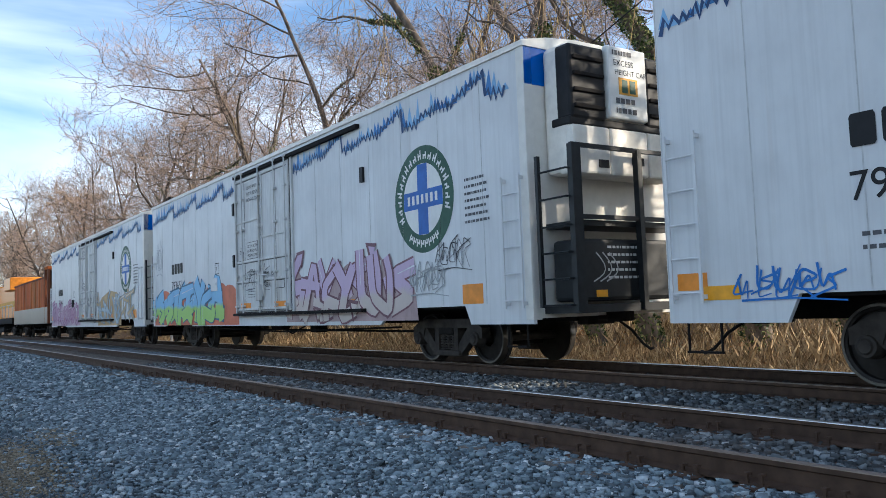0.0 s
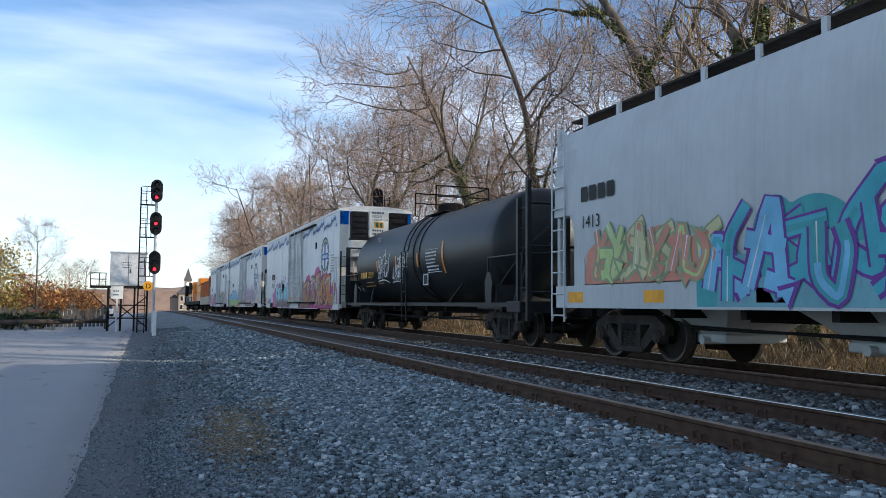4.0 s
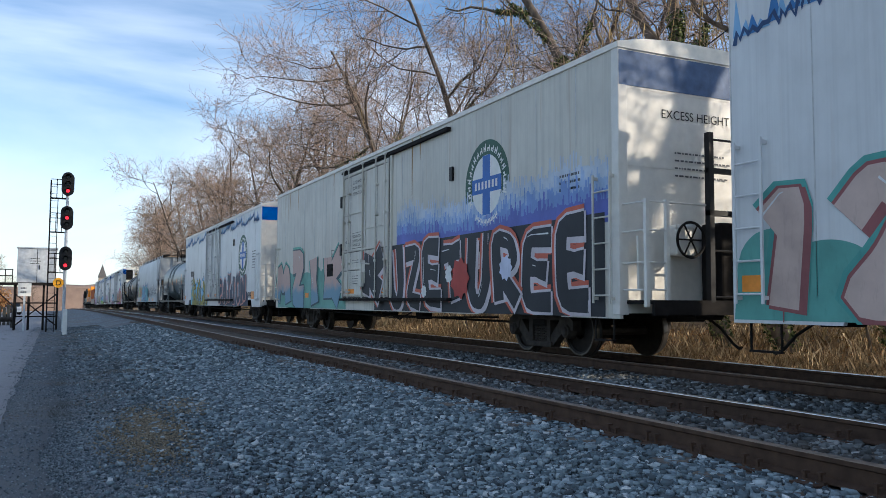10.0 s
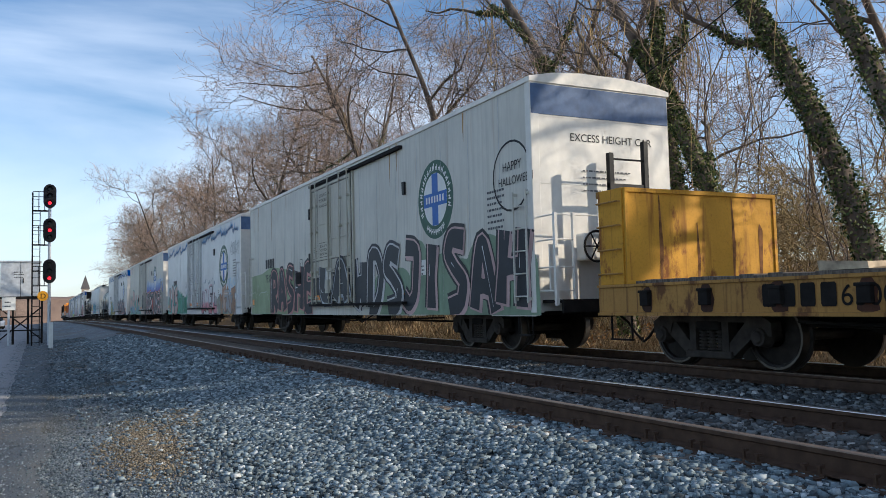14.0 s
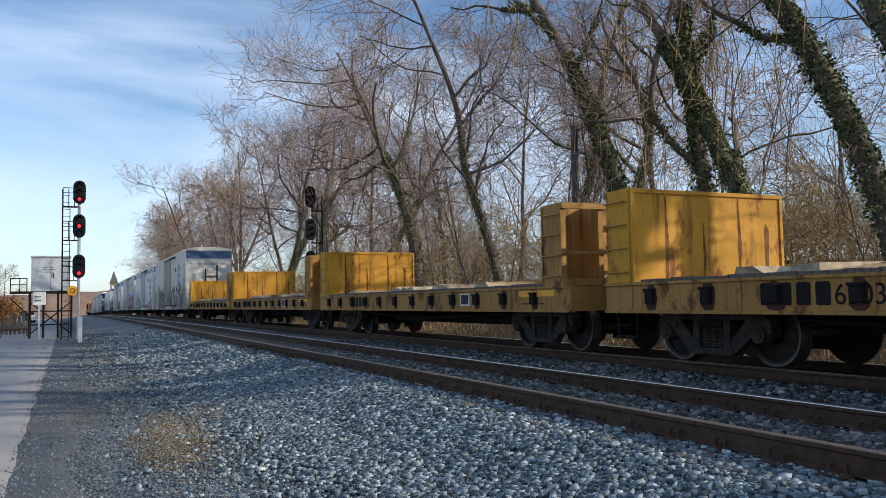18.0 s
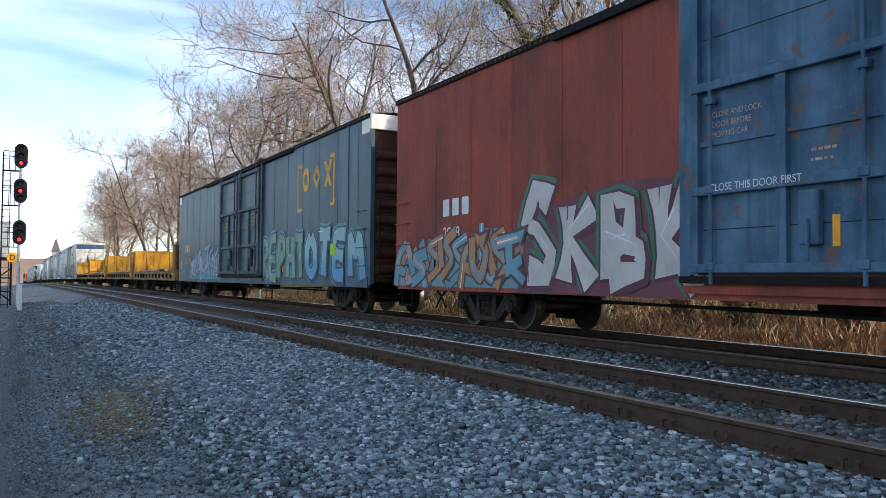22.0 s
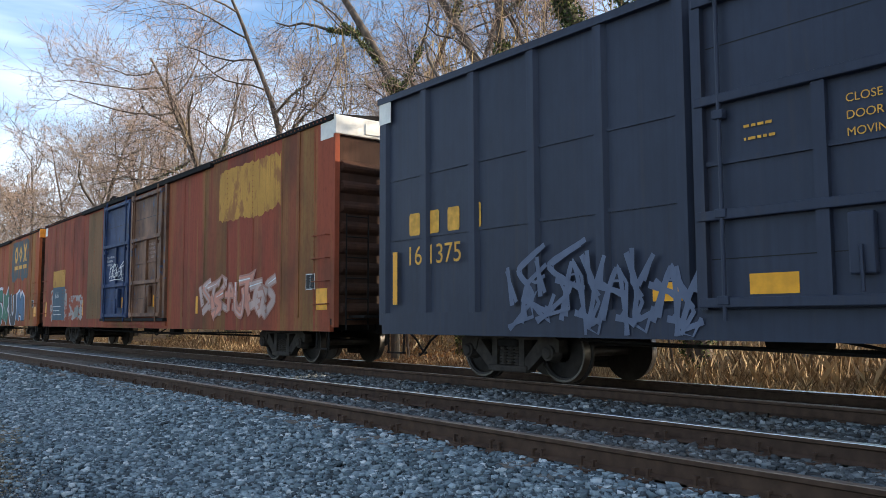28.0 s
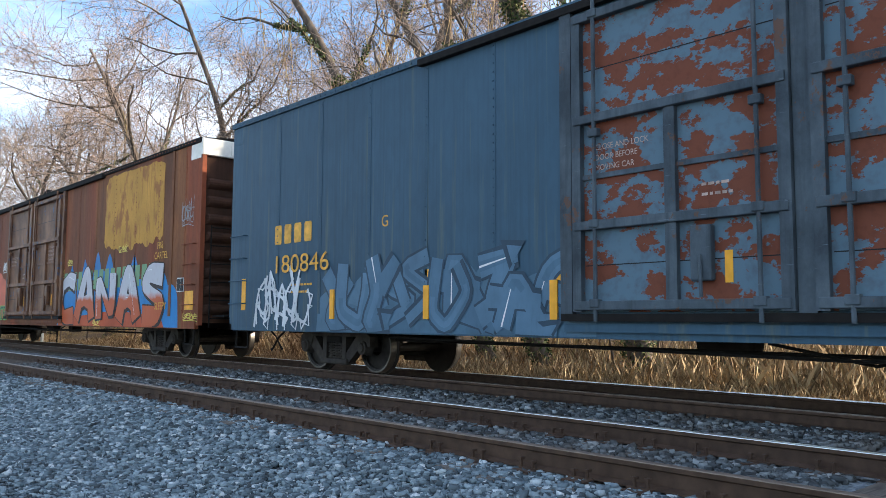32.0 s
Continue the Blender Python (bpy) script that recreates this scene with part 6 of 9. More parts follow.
# ---- tank cars, hopper, flat cars ----
def tank_car(label, L, mat, seed, colour):
    car = thing("tank_car", label, "railway car", "cars of the freight train")
    R, zc = 1.43, 2.44
    y0, y1 = -1.3, -L + 1.35
    prof = [(0.02, y1 - 0.02)]
    for i in range(1, 9):
        a = i / 8 * math.pi / 2
        prof.append((R * math.sin(a), y1 + 0.75 - 0.77 * math.cos(a)))
    n = 26
    for i in range(1, n):
        prof.append((R, y1 + 0.75 + (y0 - y1 - 1.5) * i / n))
    for i in range(8, 0, -1):
        a = i / 8 * math.pi / 2
        prof.append((R * math.sin(a), y0 - 0.75 + 0.77 * math.cos(a)))
    prof.append((0.02, y0 + 0.02))
    part("tank", M().lathe(prof, (0, 0, zc), "y", 56), MAT[mat], car, "", True)
    bands = M()
    mid = -L / 2 if seed == 1 else -6.35
    for y in (mid - 0.45, mid - 1.0):
        bands.lathe([(R, y - 0.05), (R + 0.025, y - 0.05), (R + 0.025, y + 0.05), (R, y + 0.05)], (0, 0, zc), "y", 56)
    part("tank_band", bands, MAT[mat], car)
    und = M()
    for y in (-2.1, -L + 2.1):
        und.box(-HW + 0.1, y - 0.75, 0.86, HW - 0.1, y + 0.75, 1.0, 0.02)
        for s in (-1, 1):
            und.slab([(y - 0.16, 1.0), (y - 0.22, 1.5), (y - 0.08, 1.75), (y + 0.08, 1.75), (y + 0.22, 1.5), (y + 0.16, 1.0)], s * 1.46 - 0.03, s * 1.46 + 0.03)
        und.box(-1.4, y - 0.3, 1.0, 1.4, y + 0.3, 1.45)
    for s in (-1, 1):
        und.box(s * 1.52, -L + 0.3, 0.92, s * 1.36, -0.3, 1.02)
    und.box(-HW, -0.9, 0.80, HW, -0.2, 1.05, 0.02).box(-HW, -L + 0.2, 0.80, HW, -L + 0.9, 1.05, 0.02)
    part("saddle_frame", und, MAT["rack"], car, "dark tank saddle and end sills")
    for y in (-4.2, -L + 4.9):
        part("strut", M().tube([(-1.45, y, 1.0), (-1.2, y + (0.5 if y > -L / 2 else -0.5), 1.55)], 0.03, 6), MAT[mat], car)
    ends = [(-0.35, -1.3), (-L + 0.35, -L + 1.3)]
    for a, b in ends:
        s = 1 if a > b else -1
        rl = M().tube([(-1.45, b - 0.9 * s, 1.05), (-1.45, b - 0.9 * s, 2.1), (-1.45, a, 2.1), (0, a, 2.15), (1.45, a, 2.1), (1.45, b, 2.1)], 0.024, 6)
        rl.tube([(-1.45, a, 1.0), (-1.45, a, 2.1)], 0.024, 6)
        part("hand_rail", rl, MAT[mat], car, "bent pipe hand rail")
    lad = M()
    for y in (mid - 0.22, mid + 0.22):
        lad.tube([(-1.56, y, 0.45), (-1.60, y, 2.6)] + [(-(R + 0.1) * math.cos(a * 0.13), y, zc + (R + 0.1) * math.sin(a * 0.13)) for a in range(1, 9)], 0.022, 6)
    for i in range(14):
        if i < 6:
            p = (-1.585, 0.6 + 0.38 * i)
        else:
            a = (i - 5) * 0.125
            p = (-(R + 0.1) * math.cos(a), zc + (R + 0.1) * math.sin(a))
        lad.tube([(p[0], mid - 0.22, p[1]), (p[0], mid + 0.22, p[1])], 0.014, 6)
    part("side_ladder", lad, MAT[mat], car)
    plat = M().box(-0.55, mid - 1.0, zc + R - 0.02, 0.55, mid + 1.0, zc + R + 0.015)
    plat.lathe([(0.42, 0.0), (0.42, 0.26), (0.36, 0.32), (0.02, 0.34)], (0, mid, zc + R), "z", 20)
    plat.lathe([(0.15, 0.0), (0.15, 0.3), (0.02, 0.34)], (0.1, mid + 0.7, zc + R), "z", 12)
    for y in (mid - 1.0, mid + 1.0):
        for s in (-1, 1):
            plat.tube([(s * 0.88, y, zc + R), (s * 0.88, y, zc + R + 0.75)], 0.022, 6)
    for z in (0.42, 0.75):
        plat.tube([(-0.88, mid - 1.0, zc + R + z), (0.88, mid - 1.0, zc + R + z), (0.88, mid + 1.0, zc + R + z), (-0.88, mid + 1.0, zc + R + z)], 0.02, 6)
    part("top_platform", plat, MAT["under"], car, "railed platform over the dome")
    el = M()
    for y in (-L + 0.5, -L + 0.02):
        el.box(-1.50, y - 0.05, 0.62, -1.40, y + 0.05, 3.35 if y > -L + 0.3 else 3.75)
    for i in range(6):
        el.tube([(-1.45, -L + 0.5, 0.9 + 0.44 * i), (-1.45, -L + 0.02, 0.9 + 0.44 * i)], 0.018, 6)
    part("end_ladder", el, MAT["rack"], car, "black corner ladder at the tank end")
    er = M()
    for x in (-0.5, 0.5, 1.4):
        er.box(x - 0.05, -L - 0.03, 0.7, x + 0.05, -L + 0.07, 3.3)
    for z in (1.25, 2.25, 3.2):
        er.tube([(-1.45, -L + 0.02, z), (1.45, -L + 0.02, z)], 0.03, 6)
    part("end_rail", er, MAT["rack"], car, "black rails across the tank end")
    br = M().tube([(-1.42, -L + 2.2, 1.05), (-1.0, -L + 1.05, 2.3), (-0.6, -L + 0.7, 2.75)], 0.035, 6).tube([(-1.42, -L + 0.8, 1.05), (-0.9, -L + 1.0, 2.2)], 0.03, 6)
    part("end_brace", br, MAT["rack"], car, "dark bent brace over the tank end")

    def on_shell(dz):
        return -math.sqrt(max(0.01, R * R - (dz - zc) ** 2)) - 0.012

    for u, z0, z1 in ((-1.45, 1.9, 2.65), (-4.85, 2.12, 2.5), (-7.1, 2.1, 2.55), (-9.3, 2.1, 2.52), (-11.5, 1.85, 2.75)):
        if u > -L + 1.3:
            m = M()
            zs = [z0 + (z1 - z0) * i / 6 for i in range(7)]
            for i in range(6):
                m.add([(on_shell(zs[i]), u, zs[i]), (on_shell(zs[i]), u - 0.12, zs[i]), (on_shell(zs[i + 1]), u - 0.12, zs[i + 1]), (on_shell(zs[i + 1]), u, zs[i + 1])], [(0, 1, 2, 3)])
            part("reflector", m, MAT["amber"], car, "amber reflector strip")
    letter_blocks(car, -2.75, 1.92, 4, 0.17, 0.22, 0.05, colour, -R - 0.012)
    words(car, ("25039" if seed == 1 else "6310"), -3.72, 1.92, 0.31, colour, -R - 0.012)
    bars(car, -2.9, 1.76, 1.5, 2, colour, 0.05, 0.14, on_shell(1.75), seed)
    bars(car, -4.75, 1.86, 0.7, 3, colour, 0.03, 0.08, on_shell(1.8), seed + 1)
    bars(car, -4.3, 3.32, 0.55, 4, "letter_white", 0.04, 0.09, on_shell(3.2) - 0.0, seed + 2)
    for i in range(6):
        bars(car, -10.16, 1.95 + 0.10 * i, 1.08, 1, "letter_white", 0.07, 0.09, on_shell(1.95 + 0.10 * i) - 0.006, seed + 4 + i)
    fr = M()
    for z in (1.90, 2.55):
        fr.box(on_shell(z) - 0.004, -11.28, z, on_shell(z) + 0.01, -10.12, z + 0.014)
    part("panel_frame", fr, MAT["letter_white"], car, "white frame lines of the data panel")
    plate(car, "data_plate", -9.62, 1.54, 0.46, 0.34, "letter_white", "white framed data plate", 0.006, on_shell(1.75) - 0.05)
    plate(car, "data_panel", -9.67, 1.58, 0.36, 0.26, "black", "", 0.010, on_shell(1.75) - 0.05)
    scribble(car, -6.9, 1.75, 1.1, 0.5, seed + 3, (0.55, 0.42, 0.34) if seed == 2 else (0.6, 0.6, 0.6), -R - 0.02, 0.05)
    gear(car, L, 2.1)
    return car


def hopper_car(label):
    car = thing("covered_hopper", label, "railway car", "cars of the freight train")
    L, E = 17.6, 4.45
    prof = [(-1.20, 1.28), (-1.46, 1.32), (-1.55, 1.9), (-1.57, 2.6), (-1.55, 3.4), (-1.49, 4.0), (-1.36, 4.4), (-1.0, 4.52), (1.0, 4.52), (1.36, 4.4), (1.49, 4.0), (1.55, 3.4), (1.57, 2.6), (1.55, 1.9), (1.46, 1.32), (1.20, 1.28)]
    part("body", M().prism(prof, -L + 1.55, -1.2), MAT["hopper"], car, "", True)
    top = [(x, max(z, 2.72)) for x, z in prof if z >= 2.6]
    for y0, y1 in ((-L + 1.56, -L + 0.48), (-1.21, -0.40)):
        part("end_sheet", M().prism([(x * 0.99, z - 0.01) for x, z in top], y0, y1), MAT["hopper"], car, "flat upper end sheet")
    for y0, y1 in ((-L + 1.0, -L + 3.1), (-1.0, -3.1)):
        sl = M().add([(-1.42, y0, 2.74), (1.42, y0, 2.74), (1.42, y1, 1.2), (-1.42, y1, 1.2), (-1.42, y0, 2.68), (1.42, y0, 2.68), (1.42, y1, 1.14), (-1.42, y1, 1.14)], [(0, 1, 2, 3), (4, 7, 6, 5), (0, 4, 5, 1), (2, 6, 7, 3), (0, 3, 7, 4), (1, 5, 6, 2)])
        part("end_slope", sl, MAT["hopper"], car, "sloping end sheet")
    for sx in (-1, 1):
        for c, d in ((-L, 1), (0.0, -1)):
            pts = [(c + d * 1.56, 1.32), (c + d * 1.56, 2.74), (c + d * 0.95, 2.74), (c + d * 1.12, 2.55), (c + d * 1.18, 2.2), (c + d * 1.18, 1.32)]
            part("shear_plate", M().slab(pts, sx * 1.545, sx * 1.50), MAT["hopper"], car)
    for c, d in ((-L, 1), (0.0, -1)):
        for x in (-0.62, 0.5):
            part("slope_beam", M().add([(x, c + d * 0.55, 2.72), (x + 0.12, c + d * 0.55, 2.72), (x + 0.12, c + d * 1.9, 1.34), (x, c + d * 1.9, 1.34), (x, c + d * 0.40, 2.60), (x + 0.12, c + d * 0.40, 2.60), (x + 0.12, c + d * 1.75, 1.30), (x, c + d * 1.75, 1.30)], [(0, 1, 2, 3), (4, 7, 6, 5), (0, 4, 5, 1), (2, 6, 7, 3), (0, 3, 7, 4), (1, 5, 6, 2)]), MAT["hopper"], car)
        part("end_plate", M().box(-1.35, c + d * 1.0, 1.32, 1.35, c + d * 1.06, 2.0), MAT["hopper"], car)
    end_words(car, "14131", 0.05, -L + 0.474, 3.75, 0.26, "black")
    sill = M().box(-HW, -L + 0.3, 0.92, -HW + 0.12, -0.3, 1.34).box(HW - 0.12, -L + 0.3, 0.92, HW, -0.3, 1.34).box(-HW, -L + 0.3, 0.92, HW, -L + 0.5, 1.34).box(-HW, -0.5, 0.92, HW, -0.3, 1.34)
    part("side_sill", sill, MAT["hopper"], car)
    ends = M()
    for x in (-1.45, 1.35, -0.45, 0.4):
        ends.box(x, -L + 0.34, 1.34, x + 0.12, -L + 0.46, 4.5)
        ends.box(x, -0.46, 1.34, x + 0.12, -0.34, 4.5)
    part("end_posts", ends, MAT["hopper"], car)
    part("side_ladder", ladder_mesh(0.5, 0.65, 4.5, 0.42, 0.016, 0.03), MAT["hopper"], car).location = (-HW + 0.02, -L + 0.3, 0)
    part("side_ladder", ladder_mesh(0.5, 0.65, 4.5, 0.42, 0.016, 0.03), MAT["hopper"], car).location = (-HW + 0.02, -0.85, 0)
    walkp = M().box(-1.15, -L + 0.4, 4.66, -0.62, -0.4, 4.70).box(0.62, -L + 0.4, 4.66, 1.15, -0.4, 4.70).box(-1.15, -L + 0.05, 4.66, 1.15, -L + 0.5, 4.70)
    part("roof_walk", walkp, MAT["truck"], car, "dark grating roof walk")
    post_me = M().box(-0.03, -0.05, 4.4, 0.03, 0.05, 4.68).mesh("walk_post")
    post_me.materials.append(MAT["hopper"])
    for i in range(14):
        part("walk_post", post_me, None, car).location = (-1.18, -1.0 - i * 1.2, 0)
    part("roof_rail", M().box(-1.17, -L + 0.5, 4.42, -1.13, -0.5, 4.50), MAT["under"], car)
    for y in (-3.9, -7.1, -10.3, -13.5):
        hp = M()
        hp.add([(-1.3, y + 1.35, 1.25), (1.3, y + 1.35, 1.25), (1.3, y - 1.35, 1.25), (-1.3, y - 1.35, 1.25), (-0.55, y + 0.35, 0.50), (0.55, y + 0.35, 0.50), (0.55, y - 0.35, 0.50), (-0.55, y - 0.35, 0.50)], [(0, 1, 5, 4), (1, 2, 6, 5), (2, 3, 7, 6), (3, 0, 4, 7), (4, 5, 6, 7), (0, 3, 2, 1)])
        hp.box(-0.62, y - 0.42, 0.38, 0.62, y + 0.42, 0.52, 0.03).tube([(-0.75, y, 0.42), (0.75, y, 0.42)], 0.07, 10)
        part("hopper_chute", hp, MAT["hopper"], car, "sloped discharge chute")
    for u in (-1.0, -3.5, -6.1, -8.6, -11.2, -13.8):
        plate(car, "reflector", u, 1.02, 0.55, 0.2, "reflect_yellow", "yellow reflector", 0.006)
    letter_blocks(car, -0.9 - 0.6, 2.9, 4, 0.24, 0.28, 0.06, "black", -1.585)
    words(car, "1413", -1.5, 2.4, 0.34, "black", -1.585)
    plate(car, "data_plate", -13.6, 1.9, 0.45, 0.42, "emblem_white", "black and white data plate", 0.006, -1.575)
    bars(car, -13.63, 2.2, 0.4, 4, "black", 0.06, 0.09, -1.585, 3)
    bars(car, -14.7, 2.3, 0.6, 3, "black", 0.05, 0.12, -1.585, 5)
    gear(car, L, 2.3)
    return car


def flat_car(label, seed, front, rear=True):
    car = thing("bulkhead_flat_car", label, "railway car", "cars of the freight train")
    L = 14.8
    r = random.Random(seed)
    part("side_sill", M().prism([(-HW + 0.08, 0.74), (-HW - 0.03, 0.74), (-HW - 0.03, 0.78), (-HW, 0.785), (-HW, 1.155), (-HW - 0.03, 1.16), (-HW - 0.03, 1.20), (-HW + 0.08, 1.20)], -L, 0), MAT["ochre"], car, "faded ochre side sill")
    part("side_sill", M().box(HW - 0.08, -L, 0.76, HW, 0, 1.18), MAT["ochre"], car, "faded ochre side sill")
    part("end_sill", M().box(-HW + 0.08, -L, 0.76, HW - 0.08, -L + 0.1, 1.18), MAT["ochre"], car)
    part("end_sill", M().box(-HW + 0.08, -0.1, 0.76, HW - 0.08, 0, 1.18), MAT["ochre"], car)
    deck_me = M().box(-HW + 0.02, -0.115, 1.18, HW - 0.02, 0.115, 1.245, 0.008).mesh("deck_plank")
    deck_me.materials.append(MAT["tie"])
    for i in range(60):
        p = part("deck_plank", deck_me, None, car)
        p.matrix_basis = pose(0, -0.95 - i * (L - 2.0) / 59, r.uniform(-0.012, 0.012), 0, 0, r.uniform(-0.4, 0.4))
    pocket_me = M().box(-HW - 0.075, -0.085, 0.88, -HW, 0.085, 1.09, 0.012).box(-HW - 0.09, -0.10, 1.06, -HW, 0.10, 1.10, 0.008).mesh("stake_pocket")
    pocket_me.materials.append(MAT["under"])
    for i in range(12):
        y = -1.1 - i * 1.14
        part("stake_pocket", pocket_me, None, car, "rusty stake pocket").location = (0, y, 0)
        k = [(y + r.uniform(0.10, 0.16) * math.cos(a * 0.524), min(1.15, max(0.79, 0.95 + r.uniform(0.20, 0.30) * math.sin(a * 0.524)))) for a in range(12)]
        part("grease_stain", M().add([(-HW - 0.004, a, b) for a, b in k], [tuple(range(12))]), MAT["sooty_sill"], car, "dark grease stain")
    for i in range(9):
        y = -r.uniform(2.5, L - 2)
        bd = M().add([(x * 1 + r.uniform(-0.05, 0.05), y + b * r.uniform(0.2, 0.7), 1.25 + c * r.uniform(0.05, 0.12)) for x in (-HW + 0.1, -0.2) for b in (-0.5, 0.5) for c in (0.0, 1.0)], [(0, 1, 3, 2), (4, 6, 7, 5), (0, 4, 5, 1), (2, 3, 7, 6), (0, 2, 6, 4), (1, 5, 7, 3)])
        part("loose_board", bd, MAT["board"], car, "loose broken board on the deck")
    for pos, s, mat in ((-0.62, -1, front), (-L + 0.80, 1, "ochre")):
        H, y = 2.64, pos
        out = -s * 0.56
        b = part("bulkhead", M().box(-HW + 0.02, y - 0.05, 1.2, HW - 0.02, y + 0.05, H, 0.01), MAT[mat], car, "rusty yellow steel bulkhead")
        for x in (-HW + 0.0, -0.78, 0.70, HW - 0.10):
            part("bulkhead_post", M().box(x, y + out * 0.1, 1.2, x + 0.10, y + out, H - 0.02), MAT["ochre"], b, "ochre box post behind the bulkhead")
        part("bulkhead_gusset", M().box(-HW - 0.004, y, 1.2, -HW + 0.04, y + out, H, 0.008), MAT[mat], b, "steel side sheet of the bulkhead")
        part("bulkhead_cap", M().box(-HW, y + out, H - 0.10, HW, y + out - s * 0.05, H).box(-HW, y + out, 1.2, HW, y + out - s * 0.05, 1.32).box(-HW, y + out, 1.75, HW, y + out - s * 0.04, 1.80), MAT["ochre"], b)
        sl = M()
        for z in (1.2, H - 0.07):
            sl.box(-HW + 0.0, y + s * 0.05, z, HW, y + s * 0.08, z + 0.06)
        for x in (-HW, HW - 0.06):
            sl.box(x, y + s * 0.05, 1.26, x + 0.06, y + s * 0.075, H - 0.07)
        part("bulkhead_frame", sl, MAT[mat], b)
        for k, (a, w, h) in enumerate(((-0.9, 0.16, 0.9), (-0.15, 0.12, 1.1), (0.6, 0.14, 0.8), (1.2, 0.2, 0.6))):
            v, f_ = ribbon([(a, H - 0.1 - 0.4 * (k % 2)), (a + 0.02, H - h), (a, 1.25)], [0.02, w * 0.5, w * 0.3])
            part("rust_run", M().add([(p, y + s * 0.054, q) for p, q in v], f_), MAT["rust_run_dark"], b, "dark rust run down the sheet")
        for i in range(4):
            part("grab_iron", M().tube([(-HW, y + out * 0.08, 1.36 + 0.36 * i), (-HW - 0.07, y + out * 0.08, 1.36 + 0.36 * i), (-HW - 0.07, y + out * 0.92, 1.36 + 0.36 * i), (-HW, y + out * 0.92, 1.36 + 0.36 * i)], 0.014, 6), MAT["ochre"], b)
    letter_blocks(car, -3.15, 0.85, 4, 0.20, 0.27, 0.07, "under")
    words(car, str(6299 + seed), -4.2, 0.86, 0.33, "under")
    plate(car, "data_plate", -10.6, 0.86, 0.42, 0.26, "letter_white", "white framed data plate", 0.008)
    plate(car, "data_panel", -10.64, 0.89, 0.34, 0.20, "black", "", 0.012)
    plate(car, "reflector", -L + 1.7, 1.02, 1.2, 0.11, "reflect_yellow", "yellow reflector strip", 0.008)
    bars(car, -L + 1.6, 0.88, 1.0, 1, "under", 0.04, 0.1, seed=seed)
    und = M().slab([(-2.6, 0.76), (-L + 2.6, 0.76), (-L + 4.2, 0.42), (-4.2, 0.42)], -0.4, 0.4)
    part("fish_belly_sill", und, MAT["under"], car)
    gear(car, L, 1.75)
    return car


def locomotive(label, mat, L=21.0):
    car = thing("locomotive", label, "locomotive", "")
    b = M().box(-1.0, -L + 2.0, 1.5, 1.0, -5.2, 4.35, 0.08)
    part("hood", b, MAT[mat], car)
    part("cab", M().box(-1.52, -5.2, 1.5, 1.52, -2.6, 4.55, 0.1), MAT[mat], car)
    part("nose", M().box(-1.1, -2.6, 1.5, 1.1, -1.0, 3.2, 0.12), MAT[mat], car)
    part("frame", M().box(-1.55, -L + 0.3, 1.05, 1.55, -0.3, 1.5, 0.03).box(-1.3, -L / 2 - 2.6, 0.35, 1.3, -L / 2 + 2.6, 1.05, 0.1), MAT["under"], car)
    part("radiator", M().box(-1.5, -L + 2.0, 3.7, 1.5, -L + 6.0, 4.7, 0.08), MAT[mat], car)
    r = M()
    for i in range(9):
        r.tube([(-1.5, -L + 0.6 + i * 2.2, 1.5), (-1.5, -L + 0.6 + i * 2.2, 2.5)], 0.02, 5)
    r.tube([(-1.5, -L + 0.6, 2.5), (-1.5, -2.6, 2.5)], 0.02, 5)
    part("hand_rail", r, MAT["letter_white"], car)
    part("side_stripe", M().box(-1.006, -L + 2.4, 2.4, -1.002, -5.4, 2.9), MAT["letter_yellow"], car)
    w = M()
    for i in range(2):
        w.box(-1.53, -4.9 + i * 1.15, 3.3, -1.515, -4.0 + i * 1.15, 4.1)
    part("cab_window", w, MAT["black"], car)
    gear(car, L, 3.2)
    return car

# ---- the train, front to rear ----
WHITE, GREY, BLACK = (0.72, 0.72, 0.70), (0.35, 0.36, 0.36), (0.015, 0.015, 0.018)
TEAL, LBLUE, MBLUE = (0.09, 0.36, 0.38), (0.22, 0.50, 0.72), (0.03, 0.17, 0.50)
YEL, GRN = (0.72, 0.55, 0.10), (0.03, 0.22, 0.12)
PURP, SALM, OLIVE = (0.17, 0.055, 0.30), (0.62, 0.26, 0.18), (0.33, 0.30, 0.06)
TRAIN = []


def rag_panel(car, name, u, z, w, h, mat, label, seed):
    """A patch of older paint whose edge has worn away, most of all below and at the sides."""
    r = random.Random(seed)
    n = 44
    cols = []
    for i in range(n + 1):
        t = i / n
        side = max(0.0, 1 - min(t, 1 - t) * 12) * h * 0.16
        wave = 0.08 * noise.noise((t * 5, seed * 1.7, 0.0)) + 0.05 * noise.noise((t * 17, seed * 3.1, 4.0))
        low = z + h * (0.02 + wave) + r.uniform(-0.03, 0.05) + side * r.uniform(0.2, 1.0)
        high = z + h * (1 - 0.25 * abs(wave)) + r.uniform(-0.03, 0.02) - side * r.uniform(0.0, 0.8)
        cols.append((u - w * t, low, min(4.82, max(high, low + 0.02))))
    m = M().add([(-HW - 0.0075, y, q) for y, a, b in cols for q in (a, b)], [(2 * i, 2 * i + 2, 2 * i + 3, 2 * i + 1) for i in range(n)])
    return part(name, m, MAT[mat], car, label)


def joins(car, front):
    TRAIN.append((car, front))
    return car


joins(locomotive("dark diesel locomotive leading the train", "under"), 113.5)
joins(locomotive("orange and black diesel locomotive", "amber"), 91.0)


